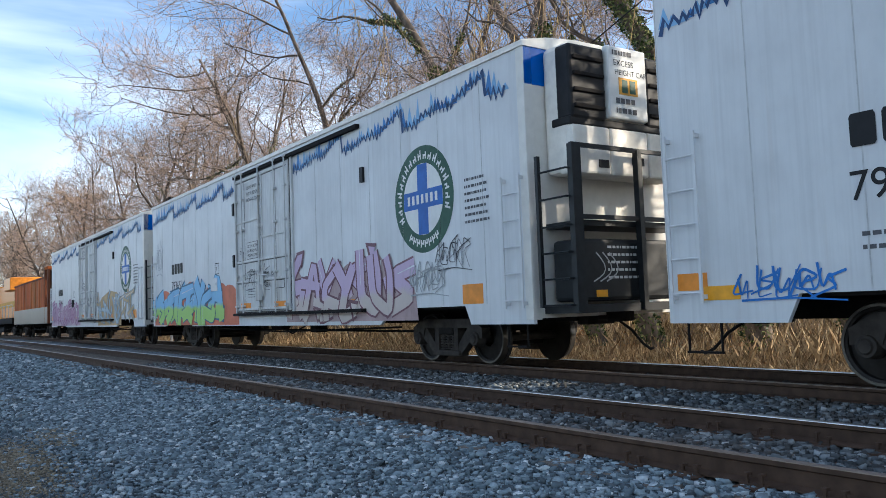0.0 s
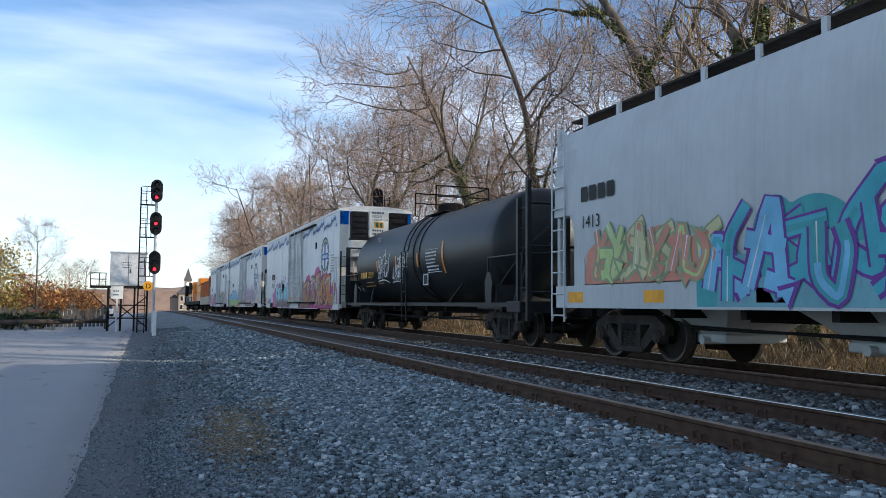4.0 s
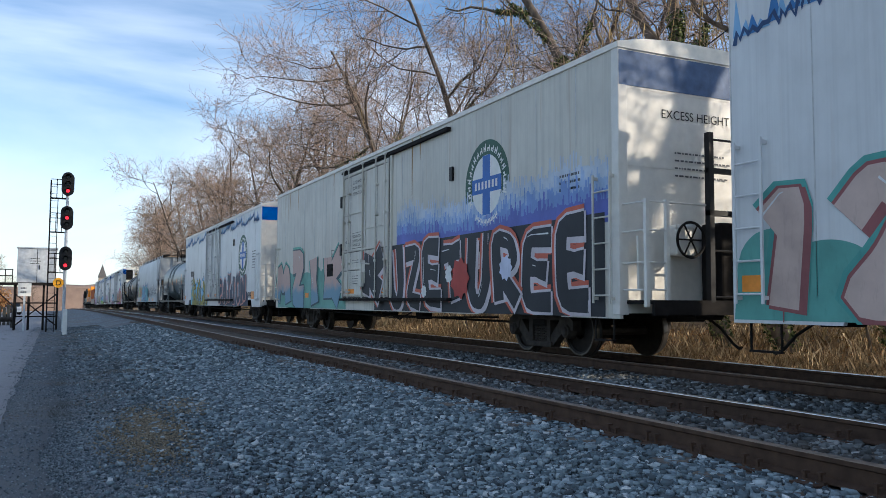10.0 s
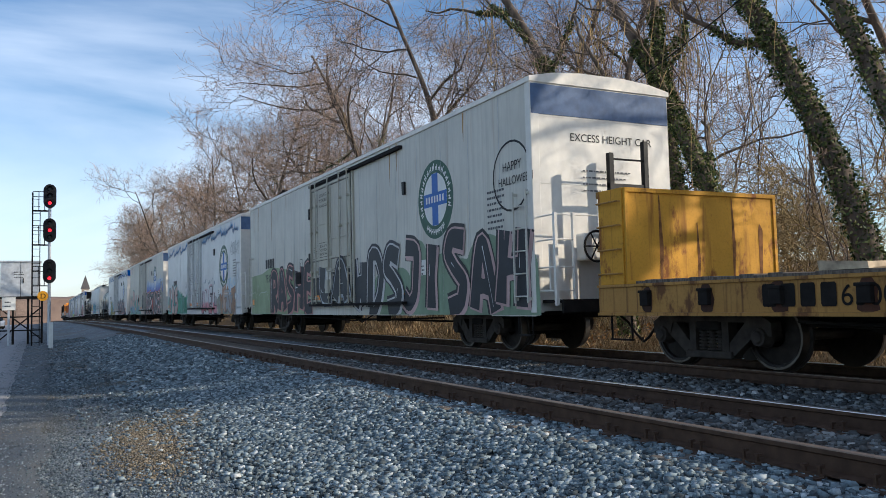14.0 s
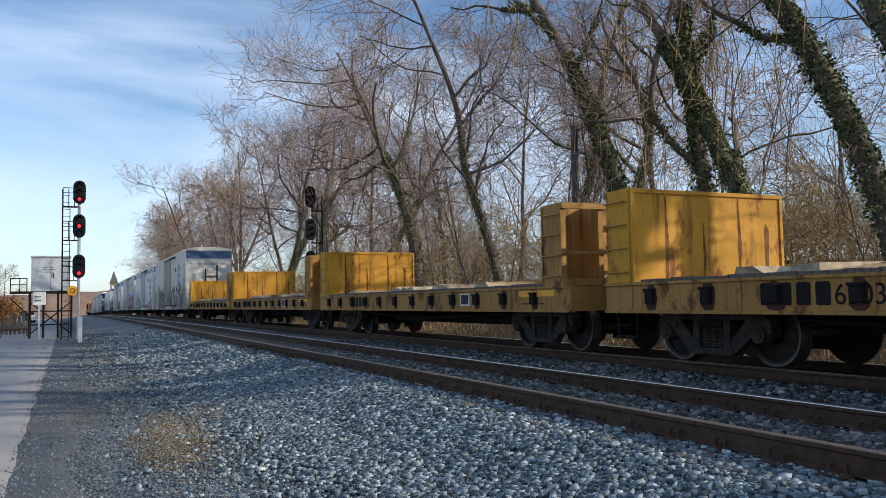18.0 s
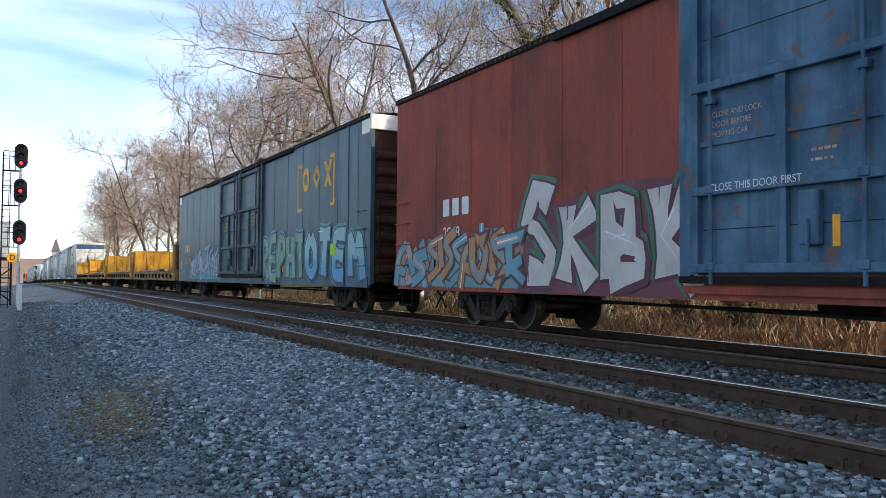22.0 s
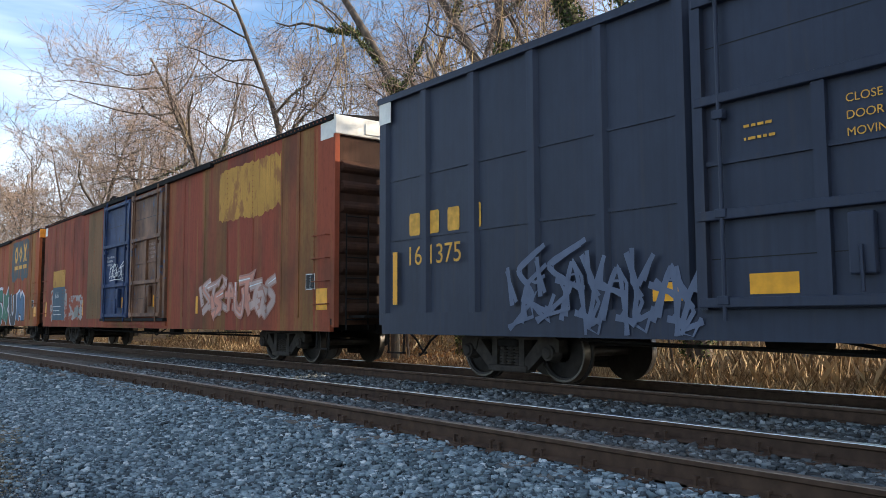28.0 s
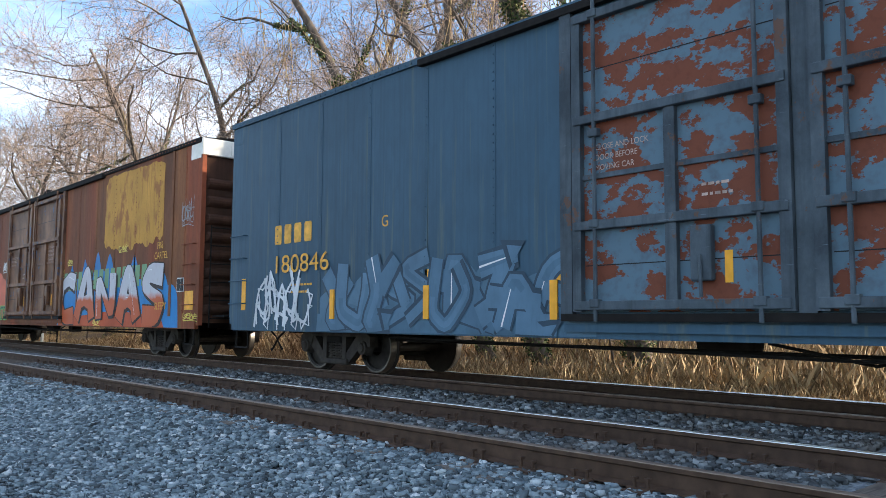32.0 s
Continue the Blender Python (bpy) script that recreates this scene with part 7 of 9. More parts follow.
def high_sided_car(label, L=16.0):
    """A low orange car with a dark sill, side stakes and a tall open frame at its rear end."""
    car = thing("gondola_car", label, "railway car", "cars of the freight train")
    part("side_sill", M().box(-HW, -L + 0.2, 0.95, -HW + 0.12, -0.2, 1.95, 0.02).box(HW - 0.12, -L + 0.2, 0.95, HW, -0.2, 1.95, 0.02), MAT["tank_grey"], car, "dark grey lower side")
    part("side_wall", M().box(-HW + 0.03, -L + 1.4, 1.95, -HW + 0.10, -0.3, 3.72).box(HW - 0.10, -L + 1.4, 1.95, HW - 0.03, -0.3, 3.72), MAT["rust_orange"], car, "bright rusty orange side sheet")
    part("deck", M().box(-HW + 0.1, -L + 0.2, 1.0, HW - 0.1, -0.2, 1.12), MAT["under"], car)
    part("load_cover", M().box(-HW + 0.1, -L + 1.4, 3.6, HW - 0.1, -0.3, 3.70, 0.02), MAT["rust_orange"], car)
    part("top_rail", M().box(-HW, -L + 1.4, 3.70, -HW + 0.14, -0.3, 3.82, 0.02), MAT["rust2"], car)
    for i in range(9):
        part("side_stake", M().box(-HW, -0.6 - i * 1.72, 1.95, -HW + 0.05, -0.48 - i * 1.72, 3.70, 0.01), MAT["rust_orange"], car)
    for y in (-L + 0.15, -L + 1.15):
        part("frame_post", M().box(-HW, y, 0.95, -HW + 0.16, y + 0.18, 4.2, 0.02).box(HW - 0.16, y, 0.95, HW, y + 0.18, 4.2, 0.02), MAT["rust2"], car)
    part("frame_beam", M().box(-HW, -L + 0.15, 4.2, HW, -L + 1.33, 4.36, 0.02), MAT["rust_orange"], car, "orange beam of the end frame")
    # same colour as the boxcar ends, shade included
    part("end_wall", M().box(-HW + 0.1, -L + 1.2, 1.1, HW - 0.1, -L + 1.3, 4.2), MAT["sooty_shaded_end"], car)
    gear(car, L, 2.6)
    return car


MAT["rust_orange"] = rusted("rust_orange", (0.62, 0.17, 0.035), (0.45, 0.10, 0.030), (0.66, 0.24, 0.055))
joins(high_sided_car("rusty orange gondola car with a tall end frame"), 69.0)
r1 = joins(reefer("white refrigerator car with pink and orange graffiti", "white", True, None, number="793644", seed=3, logo=(-17.8, 3.0, 0.92), doors_l=-8.7), 51.6)
graffiti(r1, -0.5, -8.3, 0.8, 2.1, 5, ((0.52, 0.34, 0.45), (0.48, 0.28, 0.40)), (0.30, 0.10, 0.22), ((0.55, 0.40, 0.48),), 7, 0.2, label="pink sprayed letters")
part("sprayed_ground", M().add([(-HW - 0.005, y, z) for y, z in ((-12.6, 0.78), (-17.0, 0.78), (-17.1, 1.9), (-16.2, 2.15), (-14.9, 2.25), (-13.4, 2.0), (-12.7, 1.7))], [tuple(range(7))]), spray((0.52, 0.36, 0.18)), r1, "tan sprayed ground")
graffiti(r1, -11.6, -19, 0.8, 2.2, 6, ((0.55, 0.40, 0.22), (0.42, 0.50, 0.54)), (0.28, 0.33, 0.36), None, 6, 0.14, label="tan and pale blue sprayed letters")
r2 = joins(reefer("white refrigerator car with rainbow and pink graffiti", "white", True, None, number="793651", seed=4, logo=(-17.8, 2.93, 0.95), doors_l=-8.6), 29.75)
spread_cloud(r2, -0.3, -8.4, 0.75, 2.2, (0.60, 0.17, 0.09), 71, 0.9, 0.0044, label="orange-red sprayed ground")
graffiti(r2, -0.4, -7.0, 0.75, 2.05, 7, ((0.24, 0.47, 0.66),), (0.07, 0.15, 0.24), None, 5, 0.42, label="blue sprayed letters fading to lime green", mat=two_tone((0.22, 0.46, 0.68), (0.36, 0.58, 0.15), 1.35, 0.15), spikes=False)
scribble(r2, -0.5, 2.6, 0.8, 1.0, 31, (0.05, 0.07, 0.12), t=0.014, n=4)
scribble(r2, -9.2, 1.7, 1.6, 0.5, 32, (0.04, 0.04, 0.05), -HW - 0.075, t=0.018)
graffiti(r2, -11.9, -17.2, 0.80, 2.15, 8, ((0.56, 0.44, 0.52),), (0.20, 0.10, 0.12), ((0.42, 0.30, 0.29),), 5, 0.32, mat=two_tone((0.54, 0.40, 0.53), (0.56, 0.47, 0.42), 1.35, 0.2), label="pale pink sprayed letters with black outline")
scribble(r2, -18.1, 1.7, 1.0, 0.5, 1, (0.04, 0.04, 0.05), t=0.018)
scribble(r2, -17.2, 1.3, 1.2, 0.5, 2, GREY)
r3 = joins(reefer("white refrigerator car with pink and teal graffiti", "white", True, None, number="793673", seed=5, logo=(-17.85, 3.08, 0.88), doors_l=-8.9), 6.6)
spread_cloud(r3, -2.9, -8.6, 0.76, 2.35, (0.52, 0.10, 0.30), 41, 0.7, 0.004, label="pink sprayed cloud")
letter_piece(r3, "SHENA", -3.9, -8.9, 0.76, 2.0, 11, ((0.45, 0.6, 0.62),), (0.05, 0.09, 0.12), (0.16, 0.42, 0.55), 0.42, label="cyan sprayed capitals fading to brown in a pink cloud", mat=two_tone((0.30, 0.55, 0.62), (0.20, 0.13, 0.10), 1.2, 0.25))
for k in range(14):
    yy, zz, qq = -3.3 - 0.45 * k, 1.2 + 0.5 * ((k * 7) % 5) / 5, 0.05 + 0.05 * ((k * 3) % 4) / 4
    part("sprayed_bubble", M().add([(-HW - 0.0048, yy + qq * math.cos(a * 0.524), zz + 0.9 + qq * math.sin(a * 0.524)) for a in range(12)], [tuple(range(12))]), spray((0.52, 0.10, 0.30)), r3)
spread_cloud(r3, -11.6, -19.2, 0.76, 2.35, (0.46, 0.055, 0.24), 42, 1.0, 0.004, label="magenta sprayed cloud")
sw = Spray(-HW, -0.004)
for pts in ([(-16.6, 1.3), (-17.2, 2.1), (-18.1, 2.3), (-18.8, 1.9), (-19.3, 1.5), (-19.9, 1.75), (-20.25, 1.5), (-20.3, 0.95)], [(-13.0, 1.2), (-13.6, 2.1), (-14.3, 2.25), (-14.9, 1.7)], [(-15.2, 1.6), (-15.9, 2.45), (-16.6, 2.55), (-17.0, 2.0)]):
    sw.put((0.50, 0.085, 0.28), smooth_line(pts, 4), 0.42, 0.30)
sw.done(r3, "magenta sprayed swirls")
graffiti(r3, -11.6, -17.2, 0.76, 2.15, 12, ((0.40, 0.26, 0.19), (0.46, 0.25, 0.15), (0.33, 0.25, 0.21), (0.52, 0.20, 0.08)), (0.035, 0.025, 0.035), None, 6, 0.30, label="tan and orange sprayed tangle with black outline")
graffiti(r3, -16.2, -19.6, 0.76, 2.3, 13, ((0.60, 0.19, 0.05), (0.45, 0.27, 0.19), (0.50, 0.24, 0.12)), (0.04, 0.025, 0.04), None, 3, 0.38, label="orange sprayed tangle")
scribble(r3, -8.9, 3.0, 1.6, 0.55, 3, GREY, -HW - 0.06)
scribble(r3, -0.9, 1.0, 1.2, 0.3, 4, MBLUE)
plate(r3, "warning_plate", -0.5, 0.98, 0.5, 0.16, "reflect_yellow", "small yellow warning plate")
t1 = joins(tank_car("black tank car with yellow lettering and white scrawls", 17.0, "tank_black", 1, "letter_yellow"), -14.45)
scribble(t1, -5.4, 1.85, 1.3, 0.8, 7, WHITE, -1.52, 0.05)
scribble(t1, -7.6, 2.2, 1.0, 0.35, 8, WHITE, -1.52, 0.04)
h1 = joins(hopper_car("pale grey covered hopper with teal graffiti"), -32.4)
graffiti(h1, -1.9, -5.3, 1.36, 2.3, 14, ((0.50, 0.62, 0.25), (0.6, 0.55, 0.3), SALM), (0.3, 0.35, 0.2), (SALM,), 5, 0.16, label="pale green sprayed letters")
graffiti(h1, -5.3, -9.9, 0.96, 2.4, 15, (TEAL, LBLUE, (0.1, 0.42, 0.5)), PURP, (TEAL, (0.2, 0.4, 0.45)), 6, 0.24, label="teal sprayed letters with purple outline")
graffiti(h1, -9.9, -16.2, 1.36, 2.2, 16, (WHITE,), (0.05, 0.05, 0.055), None, 7, 0.055, tag=True, label="thin black sprayed drawing")
words(h1, "AVOID", -16.45, 2.62, 0.32, "black", -1.585, 1.0, "sprayed_words")
t2 = joins(tank_car("dark grey tank car with white lettering and amber strips", 14.35, "tank_grey", 2, "letter_white"), -50.1)
r4 = joins(reefer("white refrigerator car with yellow and dark graffiti", "white", False, "dark_blue", number="793677", seed=6), -64.4)
graffiti(r4, -3.0, -8.0, 0.74, 2.15, 17, (OLIVE, (0.45, 0.42, 0.12), LBLUE), BLACK, ((0.2, 0.5, 0.65), OLIVE), 5, 0.26, label="olive and blue sprayed letters")
spread_cloud(r4, -12.2, -18.4, 0.74, 2.0, (0.05, 0.06, 0.10), 44, 0.8, 0.0048, label="dark sprayed ground with pale specks")
letter_piece(r4, "PATION", -11.6, -17.9, 0.74, 2.15, 18, ((0.055, 0.068, 0.10),), (0.60, 0.30, 0.24), (0.30, 0.44, 0.52), 0.36, label="dark sprayed capitals with salmon outline", flare=0.7, wild=0.07)
scribble(r4, -18.4, 1.15, 0.55, 0.2, 5, BLACK, n=4)
r5 = joins(reefer("aged cream refrigerator car with black and teal graffiti", "cream", False, "grey_blue", number="793952", frz=False, seed=7, logo=(-16.5, 3.27, 0.9), doors_l=-7.95), -87.6)
spread_cloud(r5, -0.3, -7.8, 0.74, 2.3, (0.16, 0.36, 0.30), 43, 1.0, 0.0042, label="green sprayed halo")
letter_piece(r5, "MZIK", -0.1, -7.9, 0.76, 2.45, 21, ((0.27, 0.38, 0.45),), (0.05, 0.10, 0.12), (0.14, 0.38, 0.30), 0.66, label="blue and salmon sprayed capitals with green edge", mat=two_tone((0.50, 0.34, 0.29), (0.16, 0.29, 0.38), 1.45, 0.35), flare=0.4)
letter_piece(r5, "K", -9.7, -11.4, 0.95, 2.25, 20, ((0.028, 0.031, 0.038),), (0.60, 0.54, 0.56), (0.55, 0.13, 0.08), 0.5, x=-HW - 0.09, flare=0.3)
spread_cloud(r5, -10.6, -20.0, 0.74, 2.9, (0.030, 0.033, 0.042), 45, 2.0, 0.006, label="black sprayed ground")
part("sprayed_ground", M().add([(-HW - 0.0065, y, z) for y, z in ((-10.4, 0.74), (-20.3, 0.74), (-20.3, 2.36), (-10.4, 2.36))], [(0, 1, 2, 3)]), spray((0.028, 0.031, 0.038)), r5)
letter_piece(r5, "UZETUREE", -11.3, -20.0, 0.82, 2.25, 22, ((0.028, 0.031, 0.038),), (0.60, 0.54, 0.56), (0.55, 0.13, 0.08), 0.44, flare=0.25, label="black sprayed capitals with red outline")
for yy, zz, qq, cc in ((-14.9, 1.55, 0.16, WHITE), (-17.3, 1.6, 0.2, (0.6, 0.62, 0.75)), (-13.6, 1.2, 0.12, WHITE), (-15.4, 1.45, 0.36, (0.42, 0.06, 0.05))):
    part("sprayed_flare", M().add([(-HW - 0.034, yy + qq * (1 + 0.25 * (k % 2)) * math.cos(k * 0.349), zz + qq * (1 + 0.25 * (k % 2)) * math.sin(k * 0.349)) for k in range(18)], [tuple(range(18))]), spray(cc), r5)
for zt, cc, sd in ((3.05, (0.52, 0.58, 0.66), 1), (2.85, (0.36, 0.47, 0.66), 2), (2.68, (0.20, 0.31, 0.60), 3), (2.50, (0.13, 0.16, 0.48), 4)):
    drip_band(r5, -11.9, -20.4, 2.2, zt, cc, sd, 0.0042 + 0.0004 * sd)
r6 = joins(reefer("white refrigerator car with green and pink graffiti", "white", False, "grey_blue", number="793359", seed=8, logo=(-17.13, 2.9, 0.98), doors_l=-8.0), -110.5)
spread_cloud(r6, -0.2, -7.0, 0.76, 2.25, (0.13, 0.36, 0.31), 24, 0.8, 0.004, label="teal sprayed halo")
letter_piece(r6, "125", -0.2, -4.0, 0.78, 2.35, 25, ((0.56, 0.42, 0.36),), (0.28, 0.10, 0.10), (0.10, 0.34, 0.30), 0.5, label="pink-tan sprayed numerals with teal edge", flare=0.3)
graffiti(r6, -3.9, -7.2, 0.76, 2.0, 26, (GRN, (0.1, 0.4, 0.25), (0.2, 0.42, 0.36)), (0.06, 0.25, 0.15), None, 5, 0.22, label="green sprayed tangle")
letter_piece(r6, "UNEL", -11.5, -15.6, 0.80, 1.95, 27, ((0.62, 0.58, 0.58),), (0.10, 0.08, 0.09), (0.60, 0.42, 0.44), 0.42, label="white sprayed capitals fading to pink", mat=two_tone((0.62, 0.60, 0.60), (0.62, 0.24, 0.27), 1.3, 0.12), flare=0.2)
graffiti(r6, -15.4, -19.3, 0.74, 1.95, 28, ((0.5, 0.36, 0.28), (0.42, 0.24, 0.15), (0.30, 0.32, 0.25), (0.38, 0.36, 0.36)), (0.22, 0.16, 0.14), ((0.42, 0.38, 0.34), (0.45, 0.28, 0.18), (0.25, 0.32, 0.26)), 4, 0.34, label="sprayed rounded shapes in tan and grey-green", spikes=False)
for k in range(9):
    yy, zz, qq = -12.0 - 0.37 * k, 2.25 + 0.25 * ((k * 5) % 4) / 4, 0.04 + 0.03 * (k % 3)
    part("sprayed_dot", M().add([(-HW - 0.005, yy + qq * math.cos(a * 0.524), zz + qq * math.sin(a * 0.524)) for a in range(12)], [tuple(range(12))]), spray((0.24, 0.30, 0.34)), r6)
scribble(r6, -18.6, 3.4, 1.6, 0.5, 11, GREY)
scribble(r6, -17.9, 1.7, 1.8, 0.7, 12, LBLUE, t=0.02)
r7 = joins(reefer("aged white refrigerator car with large black graffiti", "cream", False, "grey_blue", door_mat="aged_door", number="793825", frz=False, seed=9, logo=(-16.8, 3.24, 0.86)), -132.8)
part("sprayed_ground", M().add([(-HW - 0.0052, y, z) for y, z in ((-0.1, 0.74), (-8.0, 0.74), (-8.0, 1.9), (-6.0, 2.2), (-3.2, 2.45), (-1.8, 2.25), (-0.1, 2.2))], [tuple(range(7))]), spray((0.29, 0.36, 0.21)), r7, "flat green sprayed ground")
vs, fs = ribbon([(-0.3 - 0.22 * k, 1.55 + (0.0, 0.0, 0.05, -0.3, 0.42, -0.1, 0.0, 0.0)[k % 8]) for k in range(15)], 0.025)
part("sprayed_line", M().add([(-HW - 0.010 - 0.00005 * k, a, b) for k, (a, b) in enumerate(vs)], fs), spray((0.5, 0.55, 0.45)), r7)
letter_piece(r7, "RASHE", -3.1, -8.15, 0.74, 2.35, 31, ((0.028, 0.030, 0.038),), (0.50, 0.24, 0.22), (0.03, 0.03, 0.035), 0.56, label="black sprayed capitals with pink edge on green", flare=0.3)
part("sprayed_ground", M().add([(-HW - 0.0585, y, z) for y, z in ((-8.3, 1.09), (-11.6, 1.09), (-11.6, 2.05), (-8.3, 1.85))], [(0, 1, 2, 3)]), spray((0.050, 0.053, 0.056)), r7, "black sprayed ground over the door")
letter_piece(r7, "LA", -9.0, -11.6, 1.05, 2.2, 35, ((0.045, 0.050, 0.056),), (0.40, 0.41, 0.42), (0.04, 0.04, 0.05), 0.5, x=-HW - 0.09, flare=0.3)
letter_piece(r7, "WDS", -11.6, -15.0, 0.74, 2.4, 32, ((0.040, 0.044, 0.050),), (0.55, 0.53, 0.52), (0.04, 0.04, 0.05), 0.6, label="black sprayed capitals with white edge", flare=0.3)
spread_cloud(r7, -13.4, -20.5, 0.74, 2.5, (0.22, 0.30, 0.20), 46, 0.9, 0.004)
letter_piece(r7, "JISAH", -14.9, -20.5, 0.76, 2.35, 33, ((0.032, 0.035, 0.042),), (0.52, 0.36, 0.34), (0.03, 0.032, 0.035), 0.54, flare=0.3, label="large black sprayed capitals with white edge")
ring = M()
for k in range(24):
    a0, a1 = k * math.pi / 12, (k + 1) * math.pi / 12
    ring.add([(-HW - 0.006, -19.95 + r0 * math.cos(a), 3.28 + r0 * math.sin(a)) for a, r0 in ((a0, 0.62), (a1, 0.62), (a1, 0.66), (a0, 0.66))], [(0, 1, 2, 3)])
part("ring_mark", ring, MAT["black"], r7)
for i, txt in enumerate(("HAPPY", "HALLOWEEN")):
    words(r7, txt, -19.66 + 0.16 * i, 3.38 - 0.26 * i, 0.24 - 0.02 * i, "black", -HW - 0.012, 0.9, "sprayed_words")
FLATS = []
for i, (front, mt, lab) in enumerate(((-155.2, "yellow", "faded ochre bulkhead flat car with empty deck"), (-170.4, "yellow", "faded ochre bulkhead flat car with scrawled bulkhead"), (-186.2, "yellow", "faded ochre bulkhead flat car with scattered boards"), (-202.0, "yellow", "faded ochre bulkhead flat car with yellow bulkhead"))):
    FLATS.append(joins(flat_car(lab, i + 1, mt), front))
x1 = joins(boxcar("blue high-cube boxcar with pale green graffiti", "blue", ("blue", "blue"), "frost", seed=1), -217.75)
letter_blocks(x1, -1.6, 2.1, 3, 0.26, 0.34, 0.16, "letter_yellow")
words(x1, "297 840", -1.6, 1.55, 0.45, "letter_yellow")
letter_blocks(x1, -18.9, 3.45, 3, 0.62, 0.72, 0.30, "letter_yellow")
bk = M()
for a, s in ((-18.55, -1), (-21.55, 1)):
    bk.box(-HW - 0.0095, a, 2.9, -HW, a + 0.1, 4.3).box(-HW - 0.0125, a, 4.205, -HW, a + s * 0.32, 4.305).box(-HW - 0.0125, a, 2.895, -HW, a + s * 0.32, 2.995)
part("logo_bracket", bk, MAT["letter_yellow"], x1)
graffiti(x1, -3.0, -8.8, 0.86, 2.1, 41, ((0.30, 0.34, 0.40), (0.38, 0.42, 0.47), (0.24, 0.28, 0.35)), (0.07, 0.10, 0.16), ((0.10, 0.33, 0.42),), 6, 0.24, label="grey and pale blue sprayed tangle")
letter_piece(x1, "REPHT", -14.7, -19.2, 0.84, 2.25, 42, ((0.19, 0.32, 0.24), (0.21, 0.35, 0.26)), (0.045, 0.085, 0.10), (0.18, 0.28, 0.36), 0.50, flare=0.4, label="green sprayed capitals with pale edge")
letter_piece(x1, "OTEM", -19.2, -23.6, 0.84, 2.3, 43, ((0.2, 0.4, 0.5),), (0.04, 0.085, 0.12), (0.13, 0.25, 0.28), 0.54, flare=0.3, label="teal to blue sprayed capitals", mat=two_tone((0.25, 0.41, 0.42), (0.13, 0.30, 0.47), 1.5, 0.3))
plate(x1, "sticker", -21.4, 1.55, 0.32, 0.30, "reflect_yellow", "bright square sticker", 0.05).data.materials[0] = spray((0.35, 0.62, 0.03))
x2 = joins(boxcar("red-brown high-cube boxcar with a blue door and a red door", "red", ("door_blue", "door_red"), "red", cap_corner=False, seed=3), -243.2)
letter_blocks(x2, -2.2, 2.2, 3, 0.26, 0.34, 0.12, "letter_white")
words(x2, "2978", -2.2, 1.75, 0.34, "letter_white")
graffiti(x2, -0.1, -5.0, 0.80, 1.95, 45, ((0.42, 0.20, 0.09), (0.15, 0.30, 0.36), (0.42, 0.33, 0.30)), (0.10, 0.06, 0.07), ((0.32, 0.19, 0.15), (0.16, 0.28, 0.30)), 6, 0.22, label="orange and teal sprayed letters")
part("sprayed_ground", M().add([(-HW - 0.0072, y, z) for y, z in ((-4.9, 0.74), (-9.0, 0.74), (-9.0, 2.3), (-7.6, 2.4), (-5.2, 2.05))], [tuple(range(5))]), spray((0.16, 0.055, 0.075)), x2, "plum sprayed ground")
letter_piece(x2, "SKBK", -5.0, -9.2, 0.82, 2.35, 46, ((0.54, 0.49, 0.46),), (0.12, 0.035, 0.06), (0.06, 0.17, 0.10), 0.40, label="cream sprayed capitals on a plum ground", flare=0.8, wild=0.09, sharp=True)
spread_cloud(x2, -15.7, -22.3, 0.72, 2.15, (0.30, 0.035, 0.05), 47, 0.7, 0.004)
for lift, cc, g in ((0.0056, YEL, 0.0), (0.0072, (0.035, 0.16, 0.135), 0.11)):
    pk = [(-16.25 - g, 0.72), (-17.3, 2.05 - g), (-17.9, 1.75 - g), (-18.4, 2.0 - g), (-19.05, 1.72 - g), (-19.8, 2.05 - g), (-20.4, 1.85 - g), (-21.1, 2.15 - g), (-22.5 + 1.6 * g, 0.72)]
    part("sprayed_ground", M().add([(-HW - lift, y, z) for y, z in pk] + [(-HW - lift, y, 0.72) for y, _ in pk], [(i, i + 1, i + 10, i + 9) for i in range(8)]), spray(cc), x2, "green sprayed peaks with yellow edge")
graffiti(x2, -16.6, -22.0, 0.74, 1.75, 48, ((0.045, 0.20, 0.15), (0.06, 0.25, 0.17), (0.03, 0.15, 0.13)), (0.012, 0.06, 0.06), None, 4, 0.40, label="green sprayed tangle", spikes=False)
fl = Spray(-HW, 0.020)
for k in range(9):
    a = -17.0 - 0.55 * k
    fl.put((0.66, 0.56, 0.12), [(a, 1.0 + 0.3 * ((k * 3) % 4) / 4), (a - 0.12, 1.3 + 0.3 * ((k * 3) % 4) / 4), (a - 0.3, 1.5 + 0.2 * ((k * 5) % 3) / 3)], 0.16, 0.02)
fl.done(x2, "yellow sprayed lights in the letters")
scribble(x2, -22.9, 3.9, 1.0, 0.4, 15, WHITE, t=0.05)
scribble(x2, -23.0, 3.4, 0.9, 0.35, 16, WHITE, t=0.05)
scribble(x2, -22.1, 1.3, 0.9, 0.5, 17, YEL, t=0.04)
letter_blocks(x2, -18.0, 3.55, 7, 0.26, 0.30, 0.10, "door_red")
plate(x2, "paint_patch", -17.9, 2.15, 3.6, 0.45, "door_red", "faded red patch", 0.004)
words(x2, "CLOSE THIS DOOR FIRST", -9.35, 2.06, 0.13, "letter_white", -HW - 0.155, 0.9)
x3 = joins(boxcar("rusty orange-brown high-cube boxcar with blue doors", "rust", ("door_blue", "door_blue"), "amber", seed=4, cap_corner=False), -268.2)
rag_panel(x3, "blue_patch", -1.75, 1.0, 2.1, 2.1, "patch_blue", "faded blue paint patch", 6)
